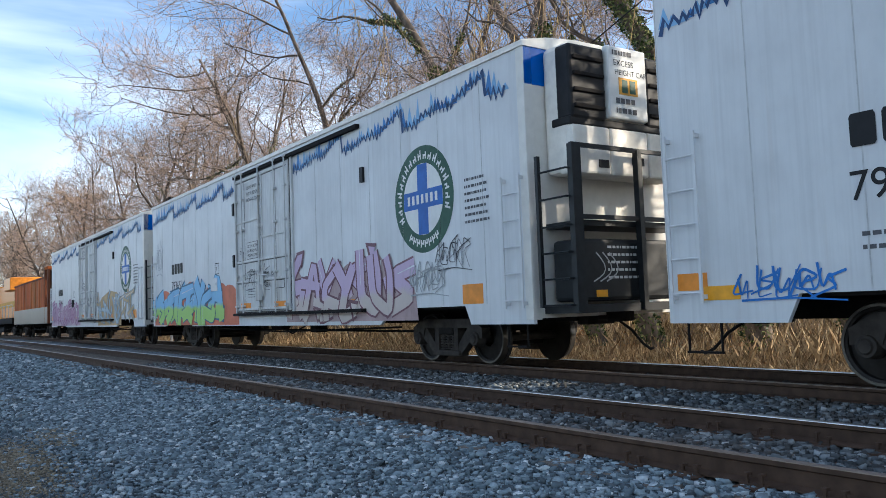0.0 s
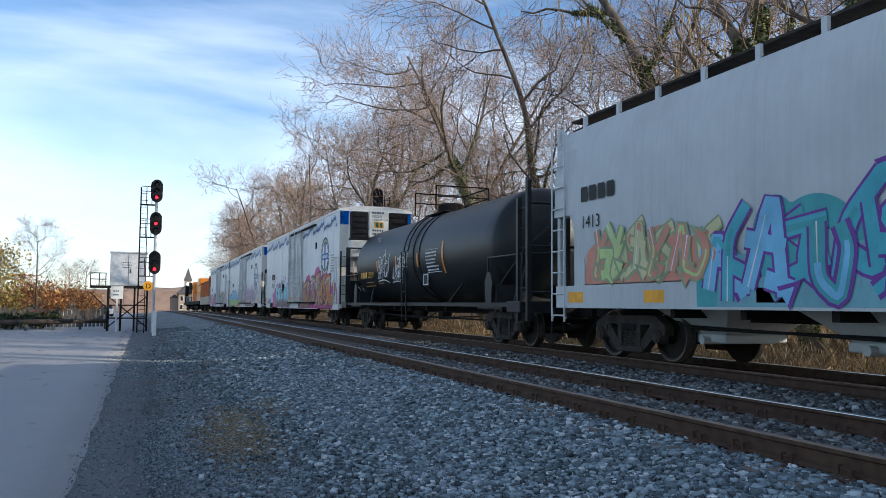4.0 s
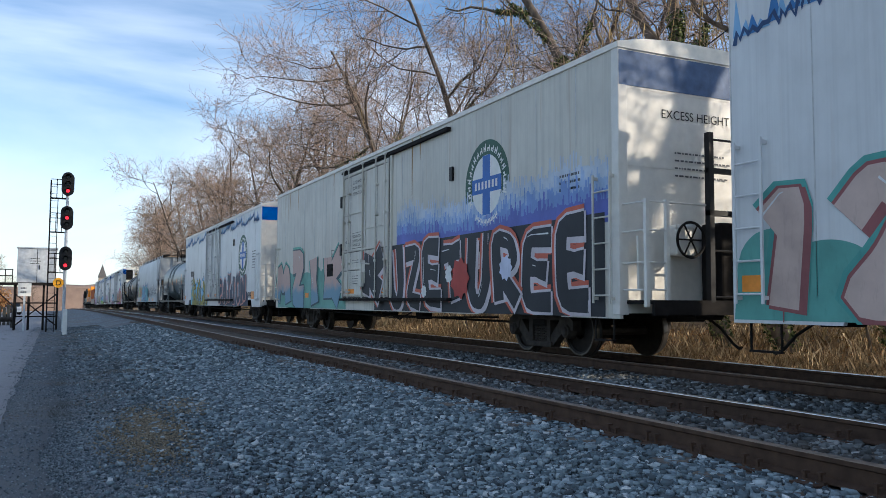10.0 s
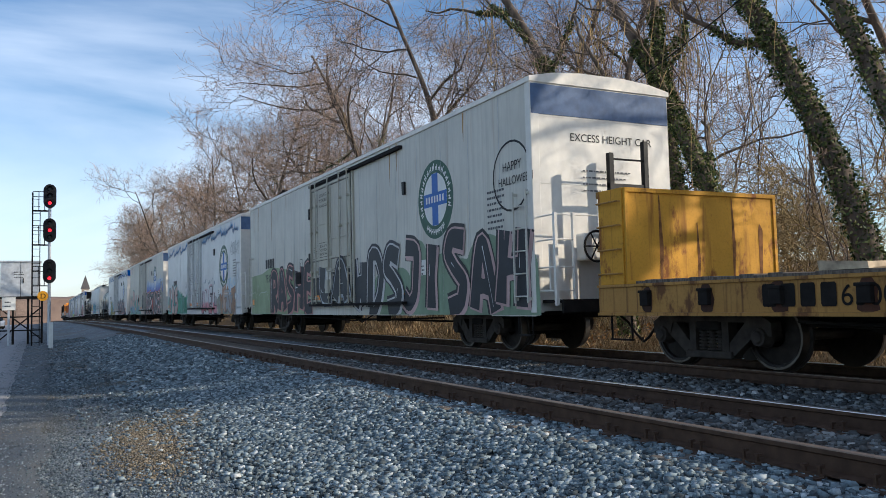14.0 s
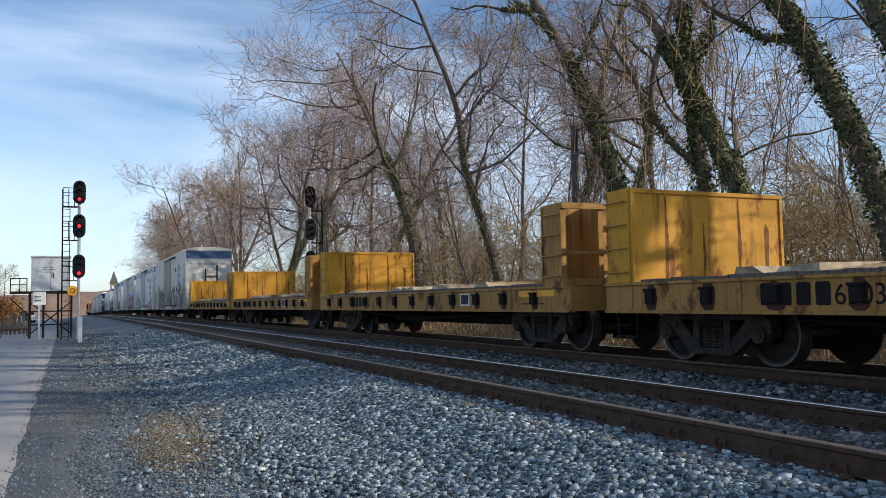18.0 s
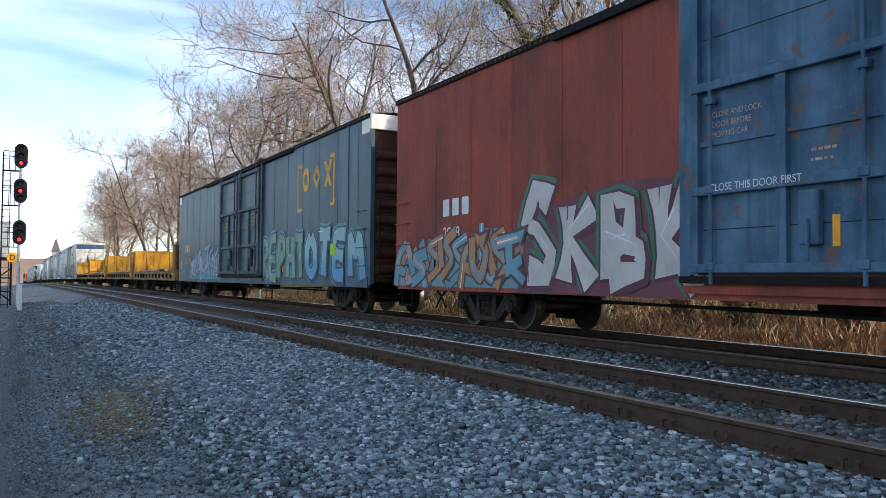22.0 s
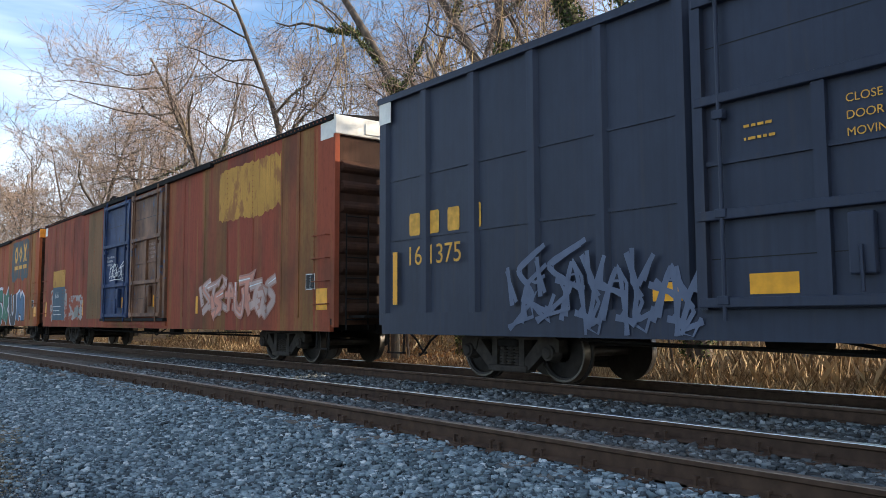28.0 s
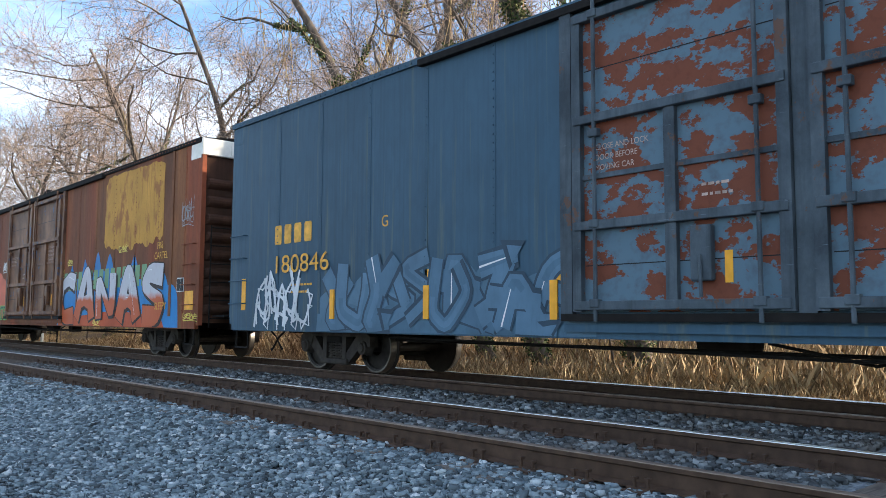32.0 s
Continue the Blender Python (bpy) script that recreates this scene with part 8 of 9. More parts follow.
letter_blocks(x3, -1.95, 2.62, 4, 0.28, 0.40, 0.12, "letter_yellow", -HW - 0.010)
words(x3, "180853", -1.88, 1.95, 0.52, "letter_yellow", -HW - 0.010)
bars(x3, -2.0, 1.5, 1.5, 2, "letter_yellow", 0.1, 0.2, -HW - 0.010, 4)
spread_cloud(x3, -4.6, -6.0, 0.98, 1.7, (0.02, 0.09, 0.07), 50, 0.5)
graffiti(x3, -3.6, -8.7, 0.98, 2.4, 51, (WHITE, (0.03, 0.10, 0.07)), (0.62, 0.60, 0.66), None, 6, 0.10, tag=True, label="white sprayed outline letters")
rag_panel(x3, "blue_patch", -18.2, 2.85, 3.7, 1.9, "patch_blue", "faded blue-grey panel", 5)
letter_blocks(x3, -18.85, 3.7, 3, 0.72, 0.80, 0.24, "letter_yellow", -HW - 0.012)
for i in range(3):
    plate(x3, "letter_bar", -18.85 - i * 0.96, 3.38, 0.74, 0.18, "letter_yellow", "", 0.012)
letter_piece(x3, "SKUM", -14.7, -21.3, 0.80, 2.35, 52, ((0.020, 0.17, 0.095), (0.022, 0.15, 0.085), (0.022, 0.026, 0.034), (0.035, 0.12, 0.24)), (0.02, 0.025, 0.03), (0.64, 0.64, 0.68), 0.66, flare=0.25, halo=0.30, trim=0.03, label="bold green sprayed capitals with white edge")
x4 = joins(boxcar("rust-streaked high-cube boxcar with navy and brown doors", "rust_olive", ("door_navy", "door_rust"), "frost", seed=6), -293.2)
plate(x4, "side_sheet", -6.73, 1.02, 1.68, 3.72, "olive_sheet", "olive-brown stained side sheet", 0.0065)
rag_panel(x4, "peeled_patch", -1.35, 0.95, 2.6, 1.25, "peeled", "peeled pale paint round the number", 31)
rag_panel(x4, "peeled_patch", -4.3, 0.95, 1.9, 0.95, "peeled", "peeled pale paint", 32)
plate(x4, "blue_patch", -1.75, 0.98, 1.85, 1.3, "slate", "blue paint patch", 0.010)
words(x4, "616", -2.15, 1.85, 0.34, "letter_white", -HW - 0.014)
bars(x4, -1.9, 1.5, 1.3, 3, "letter_white", 0.06, 0.16, -HW - 0.014, 5)
plate(x4, "jack_panel", -5.2, 1.08, 0.48, 0.36, "tank_grey", "small grey steel plate", 0.03)
rag_panel(x4, "yellow_patch", -1.7, 2.2, 1.9, 0.75, "old_yellow", "old yellow paint patch with a worn edge", 33)
rag_panel(x4, "yellow_panel", -18.4, 3.3, 3.3, 1.3, "old_yellow", "faded yellow panel", 4)
graffiti(x4, -17.5, -21.5, 0.98, 1.9, 53, (SALM, (0.5, 0.35, 0.3)), (0.4, 0.2, 0.15), None, 5, 0.16, label="faded pink sprayed letters")
scribble(x4, -9.7, 2.3, 1.5, 0.5, 19, WHITE, -HW - 0.12, 0.03, n=4)
x5 = joins(post_boxcar("navy boxcar with pressed side posts and bright blue graffiti"), -318.7)
graffiti(x5, -3.4, -6.6, 0.76, 1.9, 55, ((0.45, 0.47, 0.5), WHITE), (0.12, 0.14, 0.2), None, 4, 0.16, tag=True, label="grey sprayed scrawl letters")
graffiti(x5, -9.3, -16.7, 0.76, 1.98, 56, ((0.45, 0.64, 0.76),), (0.25, 0.10, 0.32), ((0.22, 0.46, 0.70), (0.16, 0.38, 0.68)), 8, 0.32, label="bright blue sprayed letters with purple outline", mat=two_tone((0.47, 0.62, 0.72), (0.15, 0.38, 0.68), 1.3, 0.4))
graffiti(x5, -12.4, -16.0, 1.75, 2.12, 57, ((0.10, 0.42, 0.2),), (0.5, 0.7, 0.75), ((0.12, 0.45, 0.25),), 3, 0.2, label="green sprayed highlights", spikes=False)
x6 = joins(boxcar("dark rusty high-cube boxcar with purple and orange graffiti", "rust2", ("door_rust", "door_rust"), "frost", seed=8), -337.2)
graffiti(x6, -0.2, -6.9, 0.74, 2.5, 61, (PURP, (0.20, 0.07, 0.36), (0.12, 0.05, 0.26)), (0.16, 0.42, 0.16), ((0.55, 0.12, 0.08), PURP, PURP), 4, 0.5, label="purple sprayed letters with green edge")
pt = M()
for y, z, q in ((-6.4, 1.7, 0.75), (-7.2, 1.5, 0.8), (-8.0, 1.6, 0.8), (-8.5, 1.3, 0.6), (-7.6, 2.0, 0.6)):
    pt.add([(-HW - 0.0045 - 0.0006 * (y + 9), y + q * math.cos(a * 0.393), max(0.95, z + q * math.sin(a * 0.393))) for a in range(16)], [tuple(range(16))])
part("sprayed_cloud", pt, spray((0.58, 0.12, 0.06)), x6, "orange-red sprayed cloud")
for txt, u, z, s, cc in (("FR8", -6.45, 1.42, 0.68, (0.02, 0.10, 0.06)), ("CARTEL", -7.05, 0.92, 0.64, (0.02, 0.10, 0.06))):
    for off, lift, c2 in ((0.09, 0.018, (0.20, 0.50, 0.10)), (0.02, 0.022, cc)):
        cu = bpy.data.curves.new("words", "FONT")
        cu.body, cu.size, cu.offset = txt, s, off * 0.45
        ob = bpy.data.objects.new("words", cu)
        me = bpy.data.meshes.new_from_object(ob)
        bpy.data.objects.remove(ob)
        me.transform(Matrix(((0, 0, -1, 0), (-0.78, 0.05, 0, 0), (0, 1, 0, 0), (0, 0, 0, 1))))
        me.materials.clear()
        part("graffiti_letter", me, spray(c2), x6, "sprayed capital letters with green edge").location = (-HW - lift, u, z)
words(x6, "180 142", -1.9, 2.35, 0.4, "letter_white", -HW - 0.016)
scribble(x6, -0.4, 2.6, 1.5, 0.35, 21, WHITE, t=0.04)
scribble(x6, -1.3, 3.9, 1.0, 0.5, 22, YEL, t=0.06)
scribble(x6, -6.6, 2.62, 0.9, 0.3, 23, WHITE, t=0.04)
scribble(x6, -8.0, 2.62, 0.8, 0.35, 24, WHITE, t=0.04)
rag_panel(x6, "yellow_panel", -18.15, 2.72, 3.85, 2.05, "old_yellow", "faded yellow panel with a ragged lower edge", 3)
spread_cloud(x6, -14.4, -22.9, 0.74, 2.45, (0.02, 0.20, 0.48), 66, 0.62, 0.005, label="blue sprayed ground")
for k in range(16):
    yy = -14.9 - 0.42 * k
    part("sprayed_bar", M().add([(-HW - 0.0085, a, b) for a, b in ((yy, 1.75), (yy - 0.3, 1.75), (yy - 0.33, 2.28), (yy - 0.03, 2.28))], [(0, 1, 2, 3)]), spray((0.16, 0.30, 0.15)), x6)
letter_piece(x6, "CANAS", -14.5, -22.3, 0.80, 2.25, 63, ((0.6, 0.6, 0.6),), (0.03, 0.02, 0.02), None, 0.36, flare=0.55, wild=0.03, trim=0.07, label="white sprayed capitals fading to orange", mat=two_tone((0.47, 0.46, 0.49), (0.46, 0.085, 0.022), 1.52, 0.18))
part("sprayed_ground", M().add([(-HW - 0.0075, y, z) for y, z in ((-14.5, 0.74), (-22.2, 0.74), (-22.0, 1.0), (-19.0, 1.16), (-16.5, 1.02), (-14.5, 1.18))], [tuple(range(6))]), spray((0.46, 0.075, 0.02)), x6)
for yy, zt, q in ((-15.6, 2.5, 0.3), (-16.7, 2.62, 0.35), (-17.7, 2.78, 0.4), (-18.6, 2.68, 0.45), (-20.3, 2.55, 0.4)):
    part("sprayed_peak", M().add([(-HW - 0.006, a, b) for a, b in ((yy + q, 2.0), (yy - q, 2.0), (yy - 0.25 * q, zt - 0.1), (yy, zt), (yy + 0.2 * q, zt - 0.08))], [(0, 1, 2, 3, 4)]), spray((0.02, 0.17, 0.44)), x6, "blue sprayed peak")
for yy, zz, w in ((-15.2, 2.52, 0.4), (-14.6, 2.2, 0.3), (-19.2, 2.68, 0.6), (-23.2, 0.92, 0.7), (-17.5, 0.78, 0.5)):
    scribble(x6, yy, zz, w, 0.16, int(-yy * 3), YEL, t=0.022, n=4)
for txt, u, z in (("FR8", -21.75, 2.6), ("CARTEL", -21.6, 2.36), ("SLEEPY", -21.7, 1.16)):
    words(x6, txt, u, z, 0.24, "letter_yellow", -HW - 0.034, 0.9, "sprayed_words")
scribble(x6, -23.0, 3.1, 0.6, 0.5, 81, GREY, t=0.018, n=4)
x7 = joins(boxcar("slate-blue high-cube boxcar with peeling rusty doors", "slate", ("peel", "peel"), "slate", seed=10), -362.6)
letter_blocks(x7, -1.75, 2.34, 4, 0.24, 0.36, 0.10, "letter_yellow")
words(x7, "180846", -1.72, 1.80, 0.47, "letter_yellow", -HW - 0.036, 1.35)
bars(x7, -2.3, 1.55, 0.8, 2, "letter_yellow", 0.06, 0.13, seed=6)
for u in (-3.65, -6.1, -8.55):
    plate(x7, "reflector", u, 0.95, 0.12, 0.5, "reflect_yellow", "yellow reflector strip", 0.035)
words(x7, "G", -5.03, 2.42, 0.26, "letter_yellow")
graffiti(x7, -3.6, -8.8, 0.72, 1.9, 65, ((0.095, 0.175, 0.255), (0.075, 0.145, 0.215)), (0.032, 0.060, 0.090), ((0.080, 0.150, 0.215), (0.065, 0.13, 0.19)), 5, 0.30, label="faded blue sprayed letters")
graffiti(x7, -1.1, -2.9, 0.74, 1.9, 66, (WHITE,), (0.6, 0.62, 0.64), None, 3, 0.12, tag=True, label="white dripping scrawl")
graffiti(FLATS[1], -1.0, -2.0, 0.8, 1.0, 67, (BLACK,), BLACK, None, 2, 0.1, tag=True, label="small dark scrawl")

# ---- trees ----
def bark(name, a, b):
    k = Nodes(name, 0.9)
    col = k.ramp(k.noise(5, 6, (1, 1, 0.25)), (0.3, a), (0.7, b))
    k.bump(k.noise(14, 5, (1, 1, 0.3)), 0.5, 0.02)
    return k.done(col)


MAT["bark"] = bark("grey_brown_bark", (0.060, 0.047, 0.038), (0.20, 0.158, 0.122))
MAT["twig"] = bark("reddish_twigs", (0.24, 0.170, 0.130), (0.50, 0.362, 0.270))
MAT["vine"] = bark("straw_vines", (0.15, 0.105, 0.050), (0.44, 0.32, 0.15))
kk = Nodes("ivy_leaf", 0.6)
MAT["ivy"] = kk.done(kk.ramp(kk.island(), (0.0, (0.014, 0.028, 0.010)), (0.55, (0.060, 0.090, 0.028)), (1.0, (0.28, 0.28, 0.10))))
kk = Nodes("dry_grass_blade", 0.85)
MAT["straw"] = kk.done(kk.ramp(kk.island(), (0.0, (0.12, 0.078, 0.042)), (0.5, (0.34, 0.235, 0.125)), (1.0, (0.58, 0.45, 0.27))))
kk = Nodes("fallen_leaf", 0.85)
MAT["leaf"] = kk.done(kk.ramp(kk.island(), (0.0, (0.14, 0.06, 0.025)), (0.6, (0.34, 0.17, 0.06)), (1.0, (0.45, 0.29, 0.12))))


class Tubes:
    """Collects thin tapered prisms for limbs and twigs."""

    def __init__(self):
        self.v, self.f, self.n = [], [], 0

    def limb(self, pts, r0, r1, k):
        pts = np.asarray(pts)
        d = np.gradient(pts, axis=0)
        d /= np.linalg.norm(d, axis=1, keepdims=True) + 1e-9
        ref = np.array([0.3, 0.9, 0.1]) if abs(d[0, 2]) > 0.8 else np.array([0, 0, 1.0])
        a = np.cross(d, ref)
        a /= np.linalg.norm(a, axis=1, keepdims=True) + 1e-9
        b = np.cross(d, a)
        r = np.linspace(r0, r1, len(pts))[:, None, None]
        ang = np.arange(k) * 2 * np.pi / k
        ring = pts[:, None] + r * (np.cos(ang)[None, :, None] * a[:, None] + np.sin(ang)[None, :, None] * b[:, None])
        self.v.append(ring.reshape(-1, 3))
        m = len(pts)
        i, j = np.meshgrid(np.arange(m - 1), np.arange(k), indexing="ij")
        q = np.stack([i * k + j, i * k + (j + 1) % k, (i + 1) * k + (j + 1) % k, (i + 1) * k + j], -1).reshape(-1, 4)
        self.f.append(q + self.n)
        self.n += m * k

    def mesh(self, name, mat, smooth=True):
        return raw_mesh(name, np.concatenate(self.v), np.concatenate(self.f), mat, smooth)


def grow(seed, height, trunk_r, lean, bow=(0, 0), counts=(12, 8, 6, 5), first=0.22, spread=1.0, up=0.35, reach=0.5, thin=0.009, wob=0.09, tip=1):
    """Limbs and twigs of one bare tree; the trunk leans, and bends by bow on its way up."""
    r = np.random.RandomState(seed)
    wood, twigs = Tubes(), Tubes()
    mains = []

    def path(p, d, length, n, wobble, lift):
        pts = [np.array(p)]
        d = np.array(d) / np.linalg.norm(d)
        for _ in range(n):
            d = d + r.normal(0, wobble, 3) + np.array([0, 0, lift])
            d /= np.linalg.norm(d)
            pts.append(pts[-1] + d * length / n)
        return np.array(pts)

    def branch(pts, r0, level, length):
        if level >= len(counts):
            return
        start = first if level == 0 else 0.2
        for c in range(counts[level]):
            t = min(0.98, start + (1 - start) * (c + r.uniform(0.1, 0.95)) / counts[level])
            k = t * (len(pts) - 1)
            i = min(int(k), len(pts) - 2)
            p = pts[i] + (pts[i + 1] - pts[i]) * (k - i)
            d0 = pts[i + 1] - pts[i]
            d0 /= np.linalg.norm(d0)
            side = r.normal(0, 1, 3)
            side -= d0 * (side @ d0)
            side /= np.linalg.norm(side) + 1e-9
            d = d0 * r.uniform(0.5, 1.0) + side * r.uniform(0.6, 1.1) * spread
            ln = length * r.uniform(0.48, 0.78) * (1.2 - 0.5 * t)
            rr = max(r0 * (1 - 0.72 * t) * r.uniform(0.34, 0.62), thin * (2.4, 1.7, 1.25, 1.0)[min(level, 3)])
            n = (7, 5, 3, tip)[min(level, 3)]
            q = path(p, d, ln, n, (0.22, 0.22, 0.2, 0.22)[min(level, 3)], (0.12, 0.08, 0.06, 0.04)[min(level, 3)] * up * 2)
            (wood if level < 3 and len(counts) > 3 or level < 2 else twigs).limb(q, rr, max(rr * 0.35, thin * 0.7), (6, 4, 3, 3)[min(level, 3)])
            if level == 0:
                mains.append((q, rr))
            branch(q, rr, level + 1, ln)

    pts, sway = [np.array((0, 0, -0.4))], np.zeros(2)
    for k in range(14):
        sway += r.normal(0, wob, 2)
        d = np.array((lean[0] + bow[0] * k / 13 + sway[0], lean[1] + bow[1] * k / 13 + sway[1], 1.0))
        pts.append(pts[-1] + d / np.linalg.norm(d) * height / 14)
    trunk = np.array(pts)
    wood.limb(trunk, trunk_r, trunk_r * 0.2, 10)
    mains.insert(0, (trunk, trunk_r))
    branch(trunk, trunk_r, 0, height * reach)
    return wood, twigs, mains


def leaf_cards(centres, size, seed, name, mat):
    r = np.random.RandomState(seed)
    n = len(centres)
    a = r.normal(0, 1, (n, 3))
    a /= np.linalg.norm(a, axis=1, keepdims=True)
    b = np.cross(a, r.normal(0, 1, (n, 3)))
    b /= np.linalg.norm(b, axis=1, keepdims=True) + 1e-9
    s = r.uniform(size * 0.6, size * 1.4, (n, 1))
    v = np.stack([centres - a * s, centres + b * s * 0.55, centres + a * s, centres - b * s * 0.55], 1).reshape(-1, 3)
    return raw_mesh(name, v, np.arange(4 * n).reshape(-1, 4), mat)


def tree(seed, height, trunk_r, lean, ivy=0.0, **kw):
    wood, twigs, mains = grow(seed, height, trunk_r, lean, **kw)
    t = thing("bare_tree", "tall leafless winter tree with fine reddish twigs", "tree", "trees along the railway")
    part("trunk", wood.mesh("trunk", MAT["bark"]), None, t)
    part("crown", twigs.mesh("crown", MAT["twig"]), None, t, "dense bare twigs")
    if ivy:
        r = np.random.RandomState(seed + 50)
        cloud = []
        for g, (q, rr) in enumerate(mains[:7]):
            n = int((10000 if g == 0 else 700) * ivy)
            m = len(q) - 1
            k = r.uniform(0, 1, n) ** 0.8 * m * (0.52 if g == 0 else 0.45)
            i = k.astype(int)
            p = q[i] + (q[i + 1] - q[i]) * (k - i)[:, None]
            off = r.normal(0, 1, (n, 3))
            ax = q[i + 1] - q[i]
            ax /= np.linalg.norm(ax, axis=1, keepdims=True)
            off -= ax * (off * ax).sum(1, keepdims=True)
            off /= np.linalg.norm(off, axis=1, keepdims=True)
            lump = 0.5 + 0.5 * np.sin(k * 3.1 + seed + 2.0 * np.arctan2(off[:, 1], off[:, 0]))
            cloud.append(p + off * (rr * (1.04 - 0.7 * k / m) + (0.03 + 0.15 * lump) * r.uniform(0, 1, n) ** 1.6)[:, None])
        part("ivy", leaf_cards(np.concatenate(cloud), 0.046, seed, "ivy", MAT["ivy"]), None, t, "dark green ivy round the trunk")
        vines = Tubes()
        for g in range(int(60 * ivy)):
            q, rr = mains[r.randint(0, min(6, len(mains)))]
            k = r.randint(2, len(q) - 1)
            p = q[k] + r.normal(0, 0.15, 3)
            drop = r.uniform(1.0, 4.5)
            swing = r.normal(0, 0.5, 2)
            vines.limb([p + np.array((swing[0] * u + 0.15 * math.sin(u * 7 + g), swing[1] * u + 0.15 * math.cos(u * 5 + g), -drop * u)) for u in np.linspace(0, 1, 7)], 0.016, 0.007, 3)
        part("hanging_vines", vines.mesh("hanging_vines", MAT["vine"]), None, t, "straw-coloured vines hanging from the limbs")
        t["label"] = "leafless winter tree with ivy climbing its trunk"
    return t


# five leaning trees wrapped in ivy, then the kinds of which the rest of the wood is made
LEANERS = [tree(4, 19, 0.27, (-0.05, 0.12), 0.8, bow=(-0.1, 0.75), first=0.30, reach=0.40, wob=0.03, thin=0.007, counts=(7, 5, 5, 5)), tree(11, 19, 0.22, (-0.06, 0.44), 0.7, bow=(-0.05, -0.45), first=0.26, reach=0.38, wob=0.05, thin=0.007, counts=(7, 5, 5, 5)),
           tree(5, 19, 0.25, (-0.06, 0.46), 0.7, bow=(-0.1, 0.12), first=0.24, reach=0.38, wob=0.03, thin=0.007, counts=(7, 5, 5, 5)), tree(14, 20, 0.29, (-0.05, 0.20), 0.7, bow=(-0.1, 0.5), first=0.34, reach=0.36, wob=0.03, thin=0.007, counts=(7, 5, 5, 5)),
           tree(15, 20, 0.27, (-0.05, 0.42), 0.4, bow=(0, 0.1), first=0.40, reach=0.34, wob=0.03, thin=0.007, counts=(7, 5, 5, 5))]
MODELS = [tree(1, 20, 0.30, (-0.06, 0.06), 0.5, first=0.26, reach=0.50, spread=1.15, counts=(13, 8, 6, 6), thin=0.0085), tree(2, 20, 0.28, (-0.10, 0.10), 0.35, first=0.24, reach=0.50, spread=1.1, counts=(12, 8, 6, 6), thin=0.0085), tree(3, 19, 0.24, (-0.05, -0.06), 0.2, first=0.22, reach=0.46, spread=1.1, counts=(11, 7, 5, 6), thin=0.0085),
          tree(6, 19, 0.22, (-0.04, 0.05), 0.0, counts=(11, 6, 5, 4), thin=0.013, spread=1.1, wob=0.04), tree(7, 18, 0.22, (-0.06, -0.04), 0.0, counts=(11, 6, 5, 4), thin=0.013, spread=1.1, wob=0.04), tree(8, 19, 0.24, (-0.02, 0.1), 0.0, counts=(11, 6, 5, 4), thin=0.013, spread=1.15, wob=0.04)]
spots = random.Random(12)
MODEL_USED = [False] * len(MODELS)


def plant(i, x, y, s=1.0, turn=None):
    m = Matrix.Translation((x, y, land(x, y))) @ Matrix.Rotation(radians(spots.uniform(0, 360) if turn is None else turn), 4, "Z")
    ob = MODELS[i]
    if not MODEL_USED[i]:
        MODEL_USED[i] = True
        ob.matrix_basis = m
    else:
        ob = copy_thing(MODELS[i], m)
    ob.scale = (s, s, s * spots.uniform(0.94, 1.06))
    return ob


# the nearest row leans along the line
for ob, (x, y) in zip(LEANERS, ((15.5, 18.9), (15.6, 15.6), (15.5, 13.5), (15.5, 10.7), (15.8, 8.4))):
    ob.matrix_basis = Matrix.Translation((x, y, land(x, y)))
for i, x, y, s, turn in ((0, 15.8, 36.7, 1.0, 150), (2, 17.5, 27.0, 0.9, 40), (2, 17.5, 31.5, 0.95, None), (1, 16.2, 46.0, 0.92, 190), (0, 15.5, 53.0, 0.98, 120), (2, 14.6, 60.5, 0.95, 30), (1, 16.0, 68.0, 0.95, 200), (2, 17.5, 23.0, 0.85, 75),
                         # these five stand out of view, added to throw dappled shade on the train
                         (2, 16.5, 4.5, 1.0, None), (1, 17.0, -1.5, 1.0, None), (2, 17.0, -8.0, 1.0, None), (3, 18.0, -16.0, 1.0, None), (4, 22.0, -26.0, 1.0, None)):
    plant(i, x, y, s, turn)
# deeper in the wood
for n in range(7):
    plant(spots.choice([3, 4, 5]), spots.uniform(20, 28), 15 + n * 9.0 + spots.uniform(-1.5, 1.5), spots.uniform(0.75, 0.95))
for n in range(9):
    plant(spots.choice([3, 4, 5]), spots.uniform(28, 46), 26 + n * 9.5 + spots.uniform(-2, 2), spots.uniform(0.65, 0.85))
# the far end of the wood
for n in range(19):
    plant(spots.choice([3, 4, 5]), spots.uniform(13.6, 19), 74 + n * 4.7 + spots.uniform(-1.5, 1.5), spots.uniform(0.80, 0.98))


# shrubs and vines under the trees
def shrub(seed, h):
    wood, twigs, _ = grow(seed, h, 0.03, (0.2, 0.1), counts=(10, 6, 4), first=0.02, spread=1.5, up=0.2, reach=0.7, thin=0.006)
    t = thing("bare_shrub", "tangle of bare shrub stems and straw-coloured vines", "shrub", "shrubs under the trees")
    part("stem_mass", wood.mesh("stem_mass", MAT["vine"]), None, t)
    part("twig_mass", twigs.mesh("twig_mass", MAT["vine"]), None, t)
    return t


